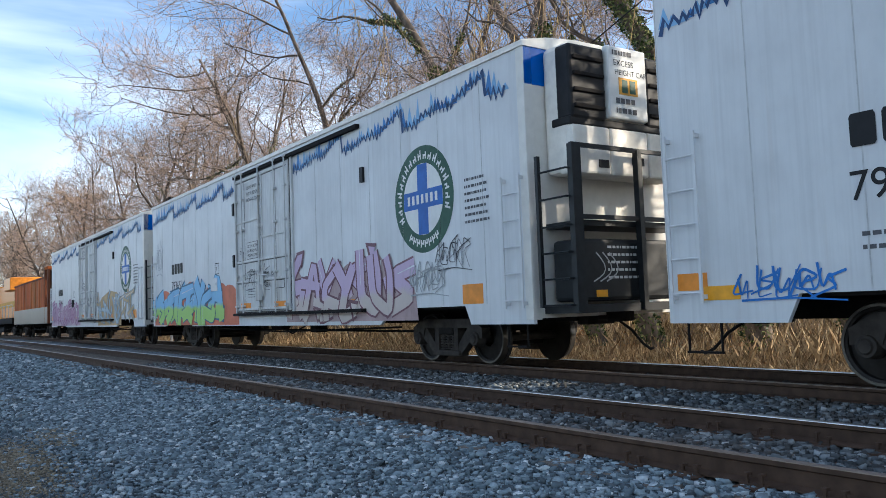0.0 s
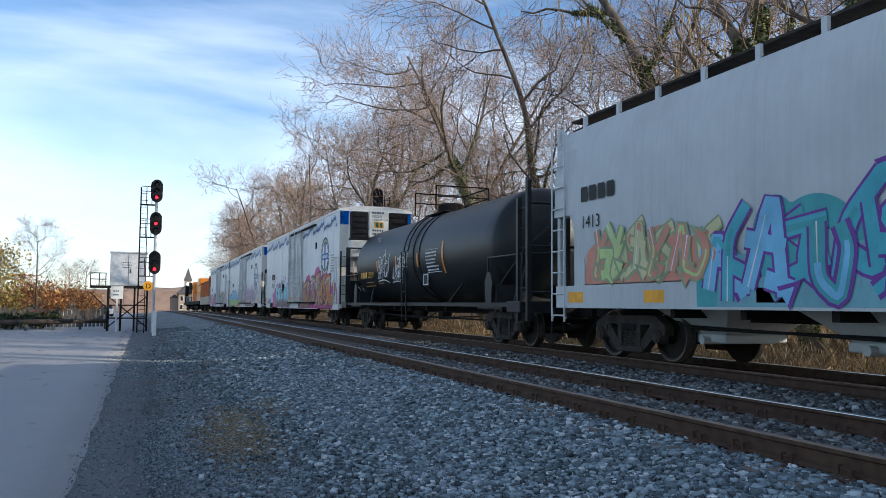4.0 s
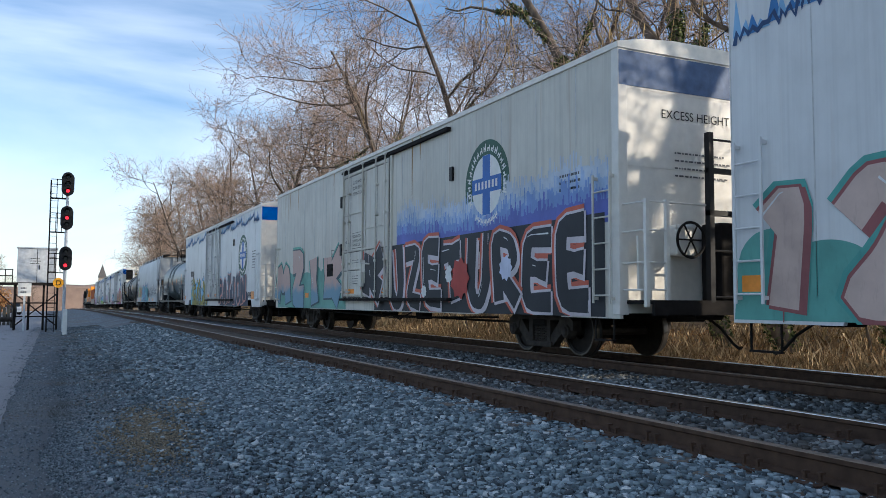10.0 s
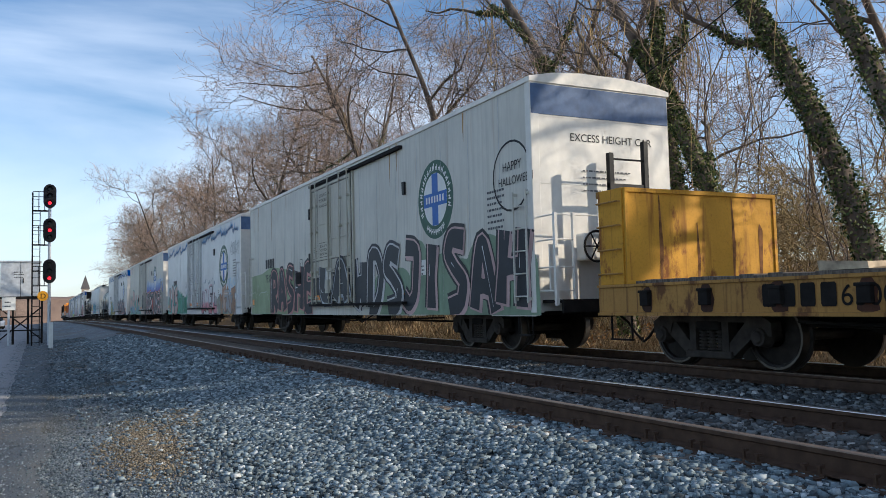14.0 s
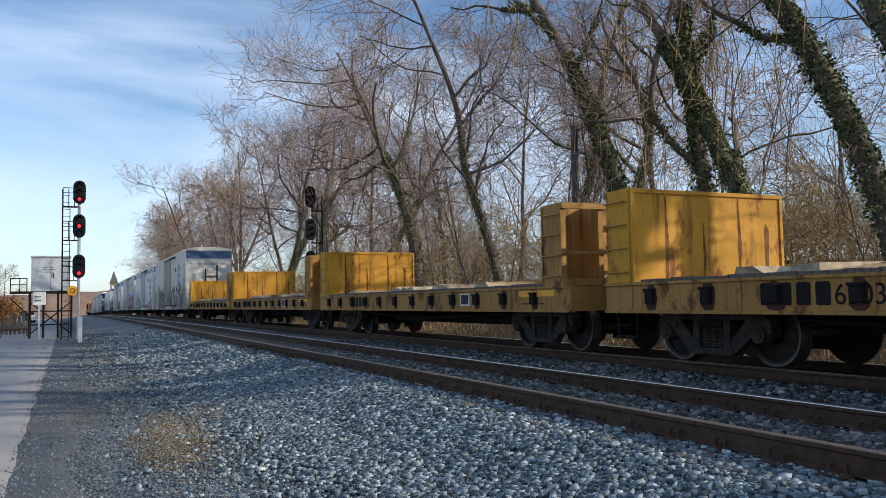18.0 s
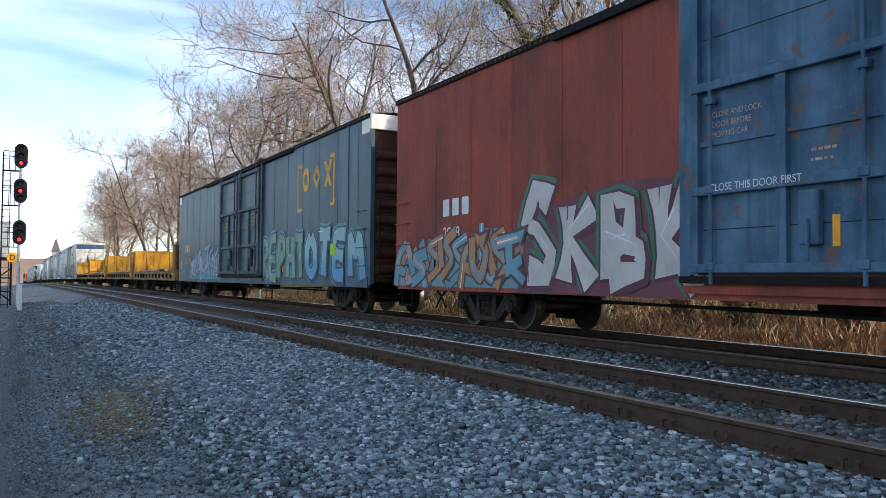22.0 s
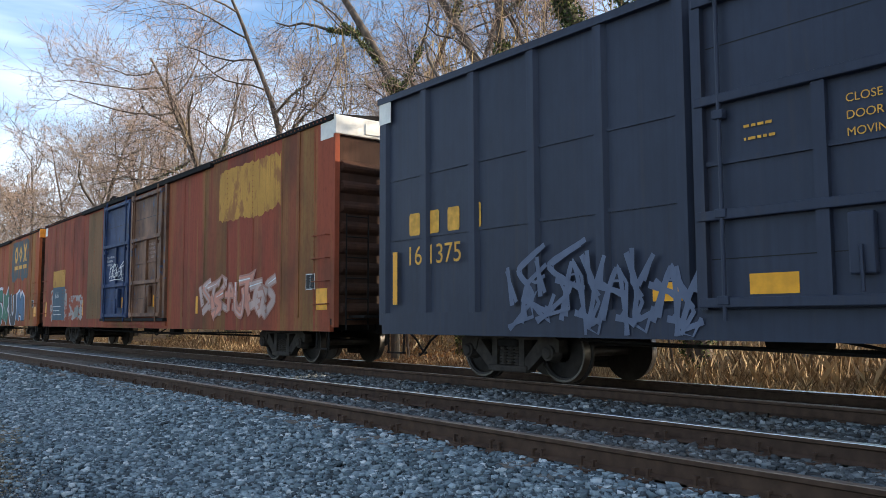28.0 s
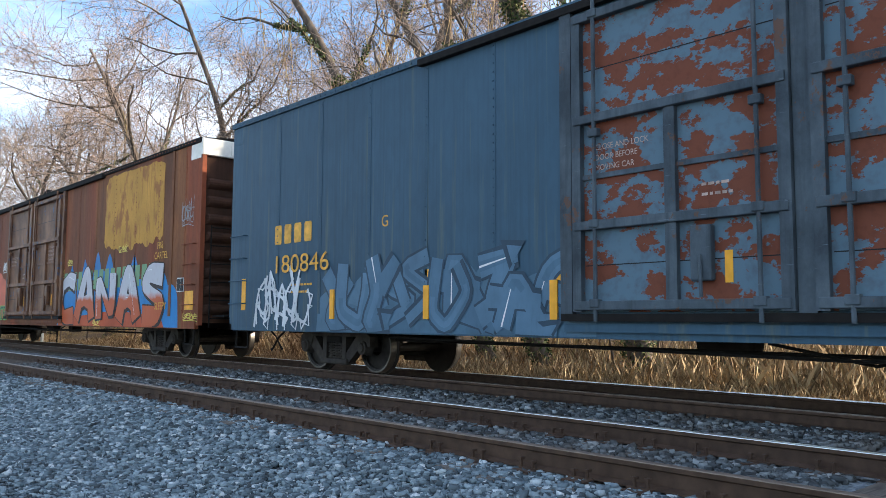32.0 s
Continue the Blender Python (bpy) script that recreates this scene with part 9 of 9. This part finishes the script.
SHRUBS = [shrub(21, 3.4), shrub(22, 4.2), shrub(23, 2.6)]
for n in range(130):
    y = 8 + n * 0.63 + spots.uniform(-1, 1)
    x = spots.uniform(14.5, 30)
    m = Matrix.Translation((x, y, land(x, y) - 0.05)) @ Matrix.Rotation(spots.uniform(0, 6.28), 4, "Z")
    ob = SHRUBS[n] if n < 3 else copy_thing(SHRUBS[n % 3], m)
    ob.matrix_basis = m
    s = spots.uniform(0.7, 1.3) * (1 + (x - 14) * 0.045)
    ob.scale = (s, s, s)


def sapling(seed, h):
    wood, twigs, _ = grow(seed, h, 0.045, (0.0, 0.1), counts=(7, 5, 3), first=0.2, spread=0.8, up=0.5, reach=0.4, thin=0.007, wob=0.05)
    t = thing("sapling", "thin bare sapling in the undergrowth", "tree", "saplings under the trees")
    part("stem_mass", wood.mesh("stem_mass", MAT["bark"]), None, t)
    part("twig_mass", twigs.mesh("twig_mass", MAT["twig"]), None, t)
    return t


SAPLINGS = [sapling(61, 7.5), sapling(62, 6.0), sapling(63, 9.0)]
for n in range(56):
    x, y = spots.uniform(14.2, 26), 8 + n * 1.0 + spots.uniform(-1, 1)
    m = Matrix.Translation((x, y, land(x, y) - 0.05)) @ Matrix.Rotation(spots.uniform(0, 6.28), 4, "Z")
    ob = SAPLINGS[n] if n < 3 else copy_thing(SAPLINGS[n % 3], m)
    ob.matrix_basis = m
    s = spots.uniform(0.7, 1.15)
    ob.scale = (s, s, s)


def blades(name, label, count, x0, x1, y0, y1, h, seed, mat, width=0.012):
    r = np.random.RandomState(seed)
    x, y = r.uniform(x0, x1, count), r.uniform(y0, y1, count)
    z = np.interp(x, LX, LZ) - 0.0000285 * np.maximum(0, y - 25) ** 2
    hh = r.uniform(h * 0.35, h, count) * (0.6 + 0.4 * np.sin(y * 0.7 + np.sin(y * 0.23) * 3))
    a = r.uniform(0, 6.28, count)
    dx, dy = np.cos(a) * width, np.sin(a) * width
    lx, ly = r.normal(0, 0.32, count) * hh, r.normal(0, 0.32, count) * hh
    v = np.stack([np.stack([x - dx, y - dy, z - 0.03], -1), np.stack([x + dx, y + dy, z - 0.03], -1), np.stack([x + lx * 0.45 + dx * 0.7, y + ly * 0.45 + dy * 0.7, z + hh * 0.6], -1), np.stack([x + lx, y + ly, z + hh], -1)], 1).reshape(-1, 3)
    return tagged(new(name, raw_mesh(name, v, np.arange(4 * count).reshape(-1, 4), mat)), label, "grass", kind="stuff")


blades("dry_grass", "tall dry golden grass along the far side of the tracks", 84000, 11.4, 14.8, 2, 60, 0.42, 3, MAT["straw"], 0.0035)
blades("dry_grass", "dry grass and weeds under the trees", 12000, 13.5, 19, 4, 45, 0.9, 4, MAT["straw"], 0.008)
r_ = np.random.RandomState(8)
lx_, ly_ = r_.uniform(11.3, 18, 9000), r_.uniform(3, 45, 9000)
tagged(new("fallen_leaves", leaf_cards(np.stack([lx_, ly_, np.interp(lx_, LX, LZ) + r_.uniform(0, 0.06, 9000)], -1), 0.06, 9, "fallen_leaves", MAT["leaf"])), "brown fallen leaves on the bank", "leaves", kind="stuff")

# ---- signals ----
glow_k = Nodes("red_signal_light", 0.4)
glow_k.b.inputs["Emission Color"].default_value = (1.0, 0.03, 0.05, 1)
glow_k.b.inputs["Emission Strength"].default_value = 1.1
MAT["red_light"] = glow_k.done((0.6, 0.02, 0.03))
MAT["lens_dark"] = plain("dark_lens", (0.02, 0.02, 0.02), 0.2, 0.0, 0.1)


def signal_mast(label, x, y, base, heads, lit, side):
    s = thing("signal_mast", label, "railway signal", "signals", (x, y, 0))
    top = heads[0] + 0.35
    part("mast", M().tube([(0, 0.12, base), (0, 0.12, top)], 0.075, 12), MAT["steel"], s, "grey steel mast")
    lad = M()
    for dx in (-0.2, 0.2):
        lad.box(side * 0.55 + dx - 0.025, 0.3, base, side * 0.55 + dx + 0.025, 0.34, heads[0] + 0.1) if dx * side > 0 else None
    lx = side * 0.75
    lad.tube([(lx, 0.3, base), (lx, 0.3, heads[0] + 0.2)], 0.035, 6)
    for h in heads:
        lad.box(min(0, lx), 0.1, h - 0.72, max(0, lx), 0.5, h - 0.68)
        for a in (side * 0.22, side * 0.48):
            lad.tube([(a, 0.3, h - 0.7), (a, 0.3, h + 0.25)], 0.02, 6)
        for z in (0.0, 0.25):
            lad.tube([(side * 0.22, 0.3, h + z), (lx, 0.3, h + z)], 0.018, 6)
    z = base + 0.3
    while z < heads[0]:
        lad.tube([(lx, 0.3, z), (side * 0.42, 0.3, z)], 0.012, 5)
        z += 0.35
    lad.tube([(side * 0.42, 0.3, base), (side * 0.42, 0.3, heads[0] - 0.7)], 0.02, 6)
    part("mast_ladder", lad, MAT["under"], s, "steel ladder with small platforms")
    n = 28
    for h in heads:
        ring = [(0.29 * math.cos(a), 0.32 * math.sin(a) + (0.27 if math.sin(a) > 0 else -0.27)) for a in [2 * math.pi * (k + 0.5) / n for k in range(n)]]
        hd = part("signal_head", M().prism([(a, h + b) for a, b in ring], -0.06, -0.02), MAT["black"], s, "black oval signal head")
        vis = M()
        for k, dz in enumerate((0.34, 0.0, -0.34)):
            pts = []
            for i in range(9):
                a = math.pi * i / 8
                pts.append((0.13 * math.cos(a), h + dz + 0.13 * math.sin(a)))
            for i in range(8):
                (xa, za), (xb, zb) = pts[i], pts[i + 1]
                vis.add([(xa, -0.06, za), (xb, -0.06, zb), (xb * 0.95, -0.30, zb), (xa * 0.95, -0.30, za)], [(0, 1, 2, 3)])
        part("visor", vis, MAT["black"], hd)
        for dz in (0.34, 0.0, -0.34):
            red = lit and dz == (0.0 if h == heads[1] else -0.34)
            part("lens", M().lathe([(0.075, -0.085), (0.085, -0.07), (0.085, -0.05)], (0, 0, h + dz), "y", 16), MAT["red_light" if red else "lens_dark"], hd, "glowing red lens" if red else "")
    sg = part("letter_sign", M().lathe([(0.24, -0.07), (0.24, -0.05)], (side * 0.28, 0, heads[-1] - 1.2), "y", 24), MAT["reflect_yellow"], s, "round yellow sign with the letter D")
    d = part("sign_letter", lettering("D", 0.34), MAT["black"], sg)
    d.matrix_basis = pose(side * 0.28 - 0.115, -0.076, heads[-1] - 1.32, 0, 0, 90)
    part("mast_foot", M().box(-0.25, -0.1, base - 0.3, 0.25, 0.35, base + 0.05, 0.03), MAT["steel"], s)
    return s


signal_mast("tall three-headed signal mast showing red lights", 0.53, 44.0, -0.75, (6.68, 5.0, 3.0), True, -1)
signal_mast("tall three-headed signal mast among the trees", 11.95, 42.8, -0.8, (6.72, 4.95, 3.2), False, 1)

# equipment case on a steel stand
case = thing("equipment_case", "grey sheet-steel equipment case on a trestle stand", "equipment case", "", (-0.75, 48.3, 0))
part("case", M().box(-0.93, -0.7, 1.86, 0.93, 0.7, 3.66, 0.02), MAT["steel"], case)
part("case_cap", M().box(-0.97, -0.75, 3.64, 0.97, 0.75, 3.72, 0.02), MAT["steel"], case)
part("case_seam", M().box(-0.01, -0.712, 1.7, 0.01, -0.70, 3.65).box(0.10, -0.74, 2.55, 0.14, -0.70, 2.8), MAT["under"], case)
bars(case, 0, 0, 0.6, 3, "black", 0.07, 0.13, -0.01).matrix_basis = pose(-0.32, -0.706, 3.1, 0, 0, 90)
st = M().box(-1.9, -0.85, 1.74, 1.0, 0.85, 1.86)
part("stand", st, MAT["under"], case, "dark steel platform of the trestle")
for x in (-1.0, -0.35, 0.35, 1.0):
    for y in (-0.6, 0.6):
        part("stand_leg", M().tube([(x, y, -0.75), (x, y, 1.75)], 0.05, 6), MAT["under"], case)
for p, q in (((-1.0, -0.6, 0.1), (1.0, -0.6, 0.1)), ((-1.0, -0.6, 0.8), (1.0, -0.6, 0.8)), ((-1.0, -0.6, -0.4), (1.0, -0.6, 1.3)), ((1.0, -0.6, -0.4), (-1.0, -0.6, 1.3)), ((-1.9, -0.8, 1.5), (-1.0, -0.6, 0.6))):
    part("stand_brace", M().tube([p, q], 0.035, 6), MAT["under"], case)
rl = M()
for x in (-1.88, -1.45, -1.12):
    rl.tube([(x, -0.82, 1.86), (x, -0.82, 2.55)], 0.025, 6)
for z in (2.2, 2.53):
    rl.tube([(-1.88, -0.82, z), (-1.1, -0.82, z)], 0.025, 6)
part("platform_rail", rl, MAT["under"], case)
sgn = thing("site_sign", "small white sign on a pale post", "sign", "", (-1.25, 46.0, 0))
part("sign_board", M().box(-0.30, -0.03, 1.15, 0.30, 0.0, 1.80), MAT["emblem_white"], sgn)
bars(sgn, 0, 0, 0.36, 2, "black", 0.1, 0.2, -0.01).matrix_basis = pose(-0.18, -0.035, 1.52, 0, 0, 90)
part("sign_post", M().box(-0.05, 0.0, -0.8, 0.05, 0.08, 1.5, 0.01), MAT["steel"], sgn)
mp = thing("marker_post", "short white marker post in the gravel", "post", "", (0.55, 40.5, 0))
part("post", M().box(-0.09, -0.05, -0.75, 0.09, 0.05, 0.55, 0.02), MAT["emblem_white"], mp)
MAT["timber"] = bark("pole_timber", (0.05, 0.05, 0.045), (0.13, 0.12, 0.10))
up = thing("utility_pole", "weathered dark wooden utility pole with a cable", "utility pole", "", (14.4, 21.2, 0))
part("pole", M().tube([(0, 0, -0.6), (0, 0, 6.4)], 0.15, 12, 0.11), MAT["timber"], up)
part("cable", M().tube([(0, 0, 6.2)] + [(-0.02 * t * t - 0.05 * t, -1.6 * t, 6.2 + 0.16 * t + 0.012 * t * t) for t in range(1, 14)], 0.015, 5), MAT["black"], up, "black sagging cable")
debris = thing("scrap_piece", "bent scrap of dark metal lying against the rail", "scrap", "", (6.25, 11.75, -0.18))
part("scrap", M().box(-0.18, -0.25, -0.02, 0.12, 0.25, 0.04, 0.02).tube([(-0.05, 0.0, 0.14), (-0.3, -0.5, 0.02)], 0.012, 6), MAT["under"], debris)

# ---- distance ----
hill_k = Nodes("far_brown_woods", 1.0)
MAT["hill"] = hill_k.done(hill_k.ramp(hill_k.noise(0.06, 8), (0.3, (0.14, 0.10, 0.085)), (0.7, (0.26, 0.19, 0.15))))
hv, hf = [], []
for i in range(90):
    x = -1200 + i * 22
    h = 17 + 7 * noise.noise((x * 0.004, 0, 0)) + 2.0 * noise.noise((x * 0.05, 1, 0)) + 0.8 * noise.noise((x * 0.21, 1, 0))
    hv += [(x, 900 + 0.1 * abs(x), -25), (x, 900 + 0.1 * abs(x), h * 0.75), (x, 980 + 0.1 * abs(x), h), (x, 1200, -30)]
    if i:
        for k in range(3):
            hf.append((4 * i - 4 + k, 4 * i + k, 4 * i + k + 1, 4 * i - 3 + k))
tagged(new("backdrop", raw_mesh("backdrop", hv, hf, MAT["hill"], True)), "low wooded ridge on the horizon", "hills", kind="structure")
brick_k = Nodes("red_brick", 0.85)
bt = brick_k.n("TexBrick", Scale=4.0)
bt.inputs["Color1"].default_value, bt.inputs["Color2"].default_value, bt.inputs["Mortar"].default_value = (0.30, 0.085, 0.04, 1), (0.38, 0.12, 0.06, 1), (0.3, 0.25, 0.2, 1)
brick_k.link(brick_k.co, bt.inputs["Vector"])
MAT["brick"] = brick_k.done(bt.outputs["Color"])
MAT["slate_roof"] = plain("slate_roof", (0.09, 0.085, 0.085), 0.7, 0.0, 0.3)
stn = thing("station_building", "red brick station with a pointed clock tower", "building", "", (15.6, 300.0, sag(300) - 0.2))
part("wall", M().box(-3.2, -5, 0, 3.6, 8, 6.4).box(-5.6, -2, 0, -3.2, 6, 5.0), MAT["brick"], stn)
part("roof", M().prism([(-3.8, 6.4), (4.2, 6.4), (1.4, 9.2), (-1.0, 9.2)], -5.6, 8.6).prism([(-6.0, 5.0), (-3.0, 5.0), (-4.4, 6.2)], -2.4, 6.4), MAT["slate_roof"], stn)
tw = part("tower", M().box(-1.2, -3.0, 6.2, 1.0, -0.8, 11.0), MAT["brick"], stn)
part("spire", M().add([(-1.5, -3.3, 11), (1.3, -3.3, 11), (1.3, -0.5, 11), (-1.5, -0.5, 11), (-0.1, -1.9, 15.6)], [(0, 1, 4), (1, 2, 4), (2, 3, 4), (3, 0, 4), (0, 3, 2, 1)]), MAT["slate_roof"], tw)
part("clock_face", M().lathe([(0.6, -3.06), (0.6, -3.0)], (-0.1, 0, 9.9), "y", 16), MAT["emblem_white"], tw)
for x, z in ((-2.2, 1.0), (0.2, 1.0), (2.2, 1.0), (-2.2, 3.9), (0.2, 3.9), (2.2, 3.9)):
    w = part("window", M().box(x - 0.55, -5.06, z, x + 0.55, -5.0, z + 1.8), MAT["emblem_white"], stn, "pale framed window")
    part("pane", M().box(x - 0.42, -5.08, z + 0.12, x + 0.42, -5.06, z + 1.68), MAT["lens_dark"], w)

# fence, guard rail, brush, parked cars and trees beside the road
fn = thing("fence", "dark weathered board fence beside the road", "fence", "", (0, 0, 0))
board_me = M().box(-0.09, -0.012, 0, 0.09, 0.012, 1.25).mesh("fence_board")
post_me = M().box(-0.06, -0.06, -0.1, 0.06, 0.06, 1.45).mesh("fence_post")
for me in (board_me, post_me):
    me.materials.append(MAT["timber"])
fr_ = random.Random(9)
for i in range(36):
    x, y = -10.4 + 0.235 * i, 55.0 + 0.09 * i
    p = part("fence_board", board_me, None, fn)
    p.matrix_basis = pose(x, y, land(x, y) - 0.02, 0, fr_.uniform(-1.5, 1.5), 20) @ Matrix.Diagonal((1, 1, fr_.uniform(0.9, 1.08), 1))
    if i % 9 == 0:
        part("fence_post", post_me, None, fn).matrix_basis = pose(x, y + 0.08, land(x, y), 0, 0, 20)
gr = thing("guard_rail", "low weathered steel guard rail along the road", "guard rail", "", (0, 0, 0))
beam = M().tube([(-9.8 + 1.3 * i, 47.0 + 0.85 * i, land(-9.8 + 1.3 * i, 47.0 + 0.85 * i) + 0.52) for i in range(7)], 0.13, 8)
part("rail_beam", beam, MAT["truck"], gr, "dull steel beam")
for i in range(7):
    x, y = -9.8 + 1.3 * i, 47.1 + 0.85 * i
    part("rail_post", M().box(x - 0.07, y - 0.07, land(x, y) - 0.2, x + 0.07, y + 0.07, land(x, y) + 0.6), MAT["timber"], gr)
kk = Nodes("orange_brush_leaf", 0.8)
MAT["orange_leaf"] = kk.done(kk.ramp(kk.island(), (0.0, (0.20, 0.08, 0.03)), (0.6, (0.42, 0.19, 0.07)), (1.0, (0.55, 0.32, 0.12))))
kk = Nodes("golden_leaf", 0.8)
MAT["gold_leaf"] = kk.done(kk.ramp(kk.island(), (0.0, (0.16, 0.12, 0.03)), (0.6, (0.38, 0.28, 0.07)), (1.0, (0.52, 0.42, 0.14))))
MAT["dark_leaf"] = plain("dark_hedge_leaf", (0.035, 0.045, 0.020), 0.8, 0.0, 0.4)


def leafy_shrub(label, x, y, w, h, mat, seed, count=2600):
    r = np.random.RandomState(seed)
    t = thing("leafy_shrub", label, "shrub", "brush beside the road")
    st = M()
    for i in range(7):
        a = i * 0.9
        st.tube([(0.1 * math.cos(a), 0.1 * math.sin(a), -0.1), (0.3 * w * math.cos(a), 0.3 * w * math.sin(a), h * 0.55), (0.42 * w * math.cos(a + 0.3), 0.42 * w * math.sin(a + 0.3), h * 0.95)], 0.035, 5, 0.01)
    part("stems", st, MAT["vine"], t)
    lobes = r.normal(0, 1, (14, 3)) * np.array([w * 0.30, w * 0.30, h * 0.17]) + np.array([0, 0, h * 0.55])
    pts = lobes[r.randint(0, 14, count)] + r.normal(0, 0.13, (count, 3)) * np.array([w, w, h * 0.9])
    pts[:, 2] = np.clip(pts[:, 2], 0.05, h)
    part("foliage", leaf_cards(pts, 0.11, seed, "foliage", MAT[mat]), None, t)
    t.location = (x, y, land(x, y))
    return t


for i, (x, y, w, h) in enumerate(((-6.0, 72, 3.4, 3.6), (-8.6, 75, 3.6, 3.9), (-4.4, 80, 3.0, 2.8), (-10.5, 78, 3.5, 3.4))):
    leafy_shrub("russet autumn shrub beside the road", x, y, w, h, "orange_leaf", 31 + i)
for i, (x, y, w, h) in enumerate(((-9.6, 60, 3.8, 5.4), (-12.2, 63, 4.2, 6.2), (-11.0, 68, 4.0, 6.6))):
    leafy_shrub("tall golden shrub beyond the fence", x, y, w, h, "gold_leaf", 41 + i)
for i, (x, y) in enumerate(((-7.2, 53.0), (-5.8, 54.0))):
    leafy_shrub("low dark hedge by the guard rail", x, y, 2.0, 1.0, "dark_leaf", 51 + i, 1500)
CAR_PAINT = [plain("car_white", (0.62, 0.62, 0.62), 0.3, 0.0, 0.05), plain("car_silver", (0.35, 0.36, 0.37), 0.3, 0.5, 0.05), plain("car_dark", (0.03, 0.03, 0.035), 0.3, 0.0, 0.1), plain("car_red", (0.25, 0.03, 0.03), 0.3, 0.0, 0.1)]
MAT["car_glass"] = plain("car_glass", (0.02, 0.025, 0.03), 0.1, 0.0, 0.1)
MAT["tyre"] = plain("tyre_rubber", (0.015, 0.015, 0.015), 0.9, 0.0, 0.1)


def parked_car(colour, m):
    c = thing("parked_car", ("white", "silver", "dark", "red")[colour] + " car parked on the lot", "car", "parked cars")
    part("body", M().slab([(-2.2, 0.35), (-2.2, 0.85), (-1.4, 0.98), (1.9, 0.98), (2.15, 0.75), (2.15, 0.35)], -0.88, 0.88), CAR_PAINT[colour], c)
    part("cabin", M().slab([(-1.15, 0.97), (-0.55, 1.45), (1.0, 1.45), (1.75, 0.97)], -0.76, 0.76), MAT["car_glass"], c, "dark glazed cabin")
    part("roof", M().box(-0.72, -0.5, 1.44, 0.72, 0.95, 1.49, 0.02), CAR_PAINT[colour], c)
    for y in (-1.35, 1.3):
        for s in (-1, 1):
            part("wheel", M().lathe([(0.31, s * 0.72), (0.33, s * 0.78), (0.31, s * 0.9), (0.1, s * 0.88)], (0, y, 0.33), "x", 16), MAT["tyre"], c)
    c.matrix_basis = m
    return c


lot = random.Random(3)
for i in range(26):
    x, y = -4.6 - 2.5 * (i % 7) + lot.uniform(-0.3, 0.3), 92 + 10 * (i // 7) + lot.uniform(-0.5, 0.5)
    parked_car(lot.choice([0, 0, 1, 1, 2, 3]), pose(x, y, land(x, y) + 0.02, 0, 0, lot.choice([0, 180]) + 6))
for i, x, y, s in ((3, -6.6, 62, 0.36), (4, -14.5, 74, 0.45), (3, -19.0, 82, 0.45), (3, -9.0, 150, 0.5), (4, -22, 130, 0.5), (5, -32, 110, 0.5), (3, -14, 190, 0.55), (4, -4, 240, 0.5), (5, -20, 240, 0.6), (4, -42, 160, 0.6), (3, -50, 120, 0.5)):
    plant(i, x, y, s)


# ---- what moves ----
def motions():
    ts = [0, 2, 4, 6, 8, 10, 12, 14, 16, 18, 20, 22, 24, 26, 28, 30, 32]
    for car, front in TRAIN:
        rows = []
        for t in ts:
            y = front + SPEED * t
            z0, z1 = sag(y), sag(y - 20)
            rows.append((t, pose(TRAIN_X, y, z0, math.degrees(math.atan2(z0 - z1, 20)))))
        walk(car, rows)
    for car, wheelset, at in WHEELS:
        front = next(f for c, f in TRAIN if c is car)
        a, b = (-16 - front) / SPEED, (40 - front) / SPEED
        a, b = max(0.0, math.floor(a * 10) / 10), min(32.0, math.ceil(b * 10) / 10)
        if b <= a + 0.1:
            continue
        spin = lambda t: pose(0, at, 0.457, -math.degrees(SPEED * (t - a) / 0.457))  # noqa: E731
        rows = [(0, spin(a))] if a > 0 else []
        rows += [(a + i * 0.05, spin(a + i * 0.05)) for i in range(int(round((b - a) / 0.05)) + 1)]
        rows += [(32, rows[-1][1])] if b < 32 else []
        walk(wheelset, rows)


motions()
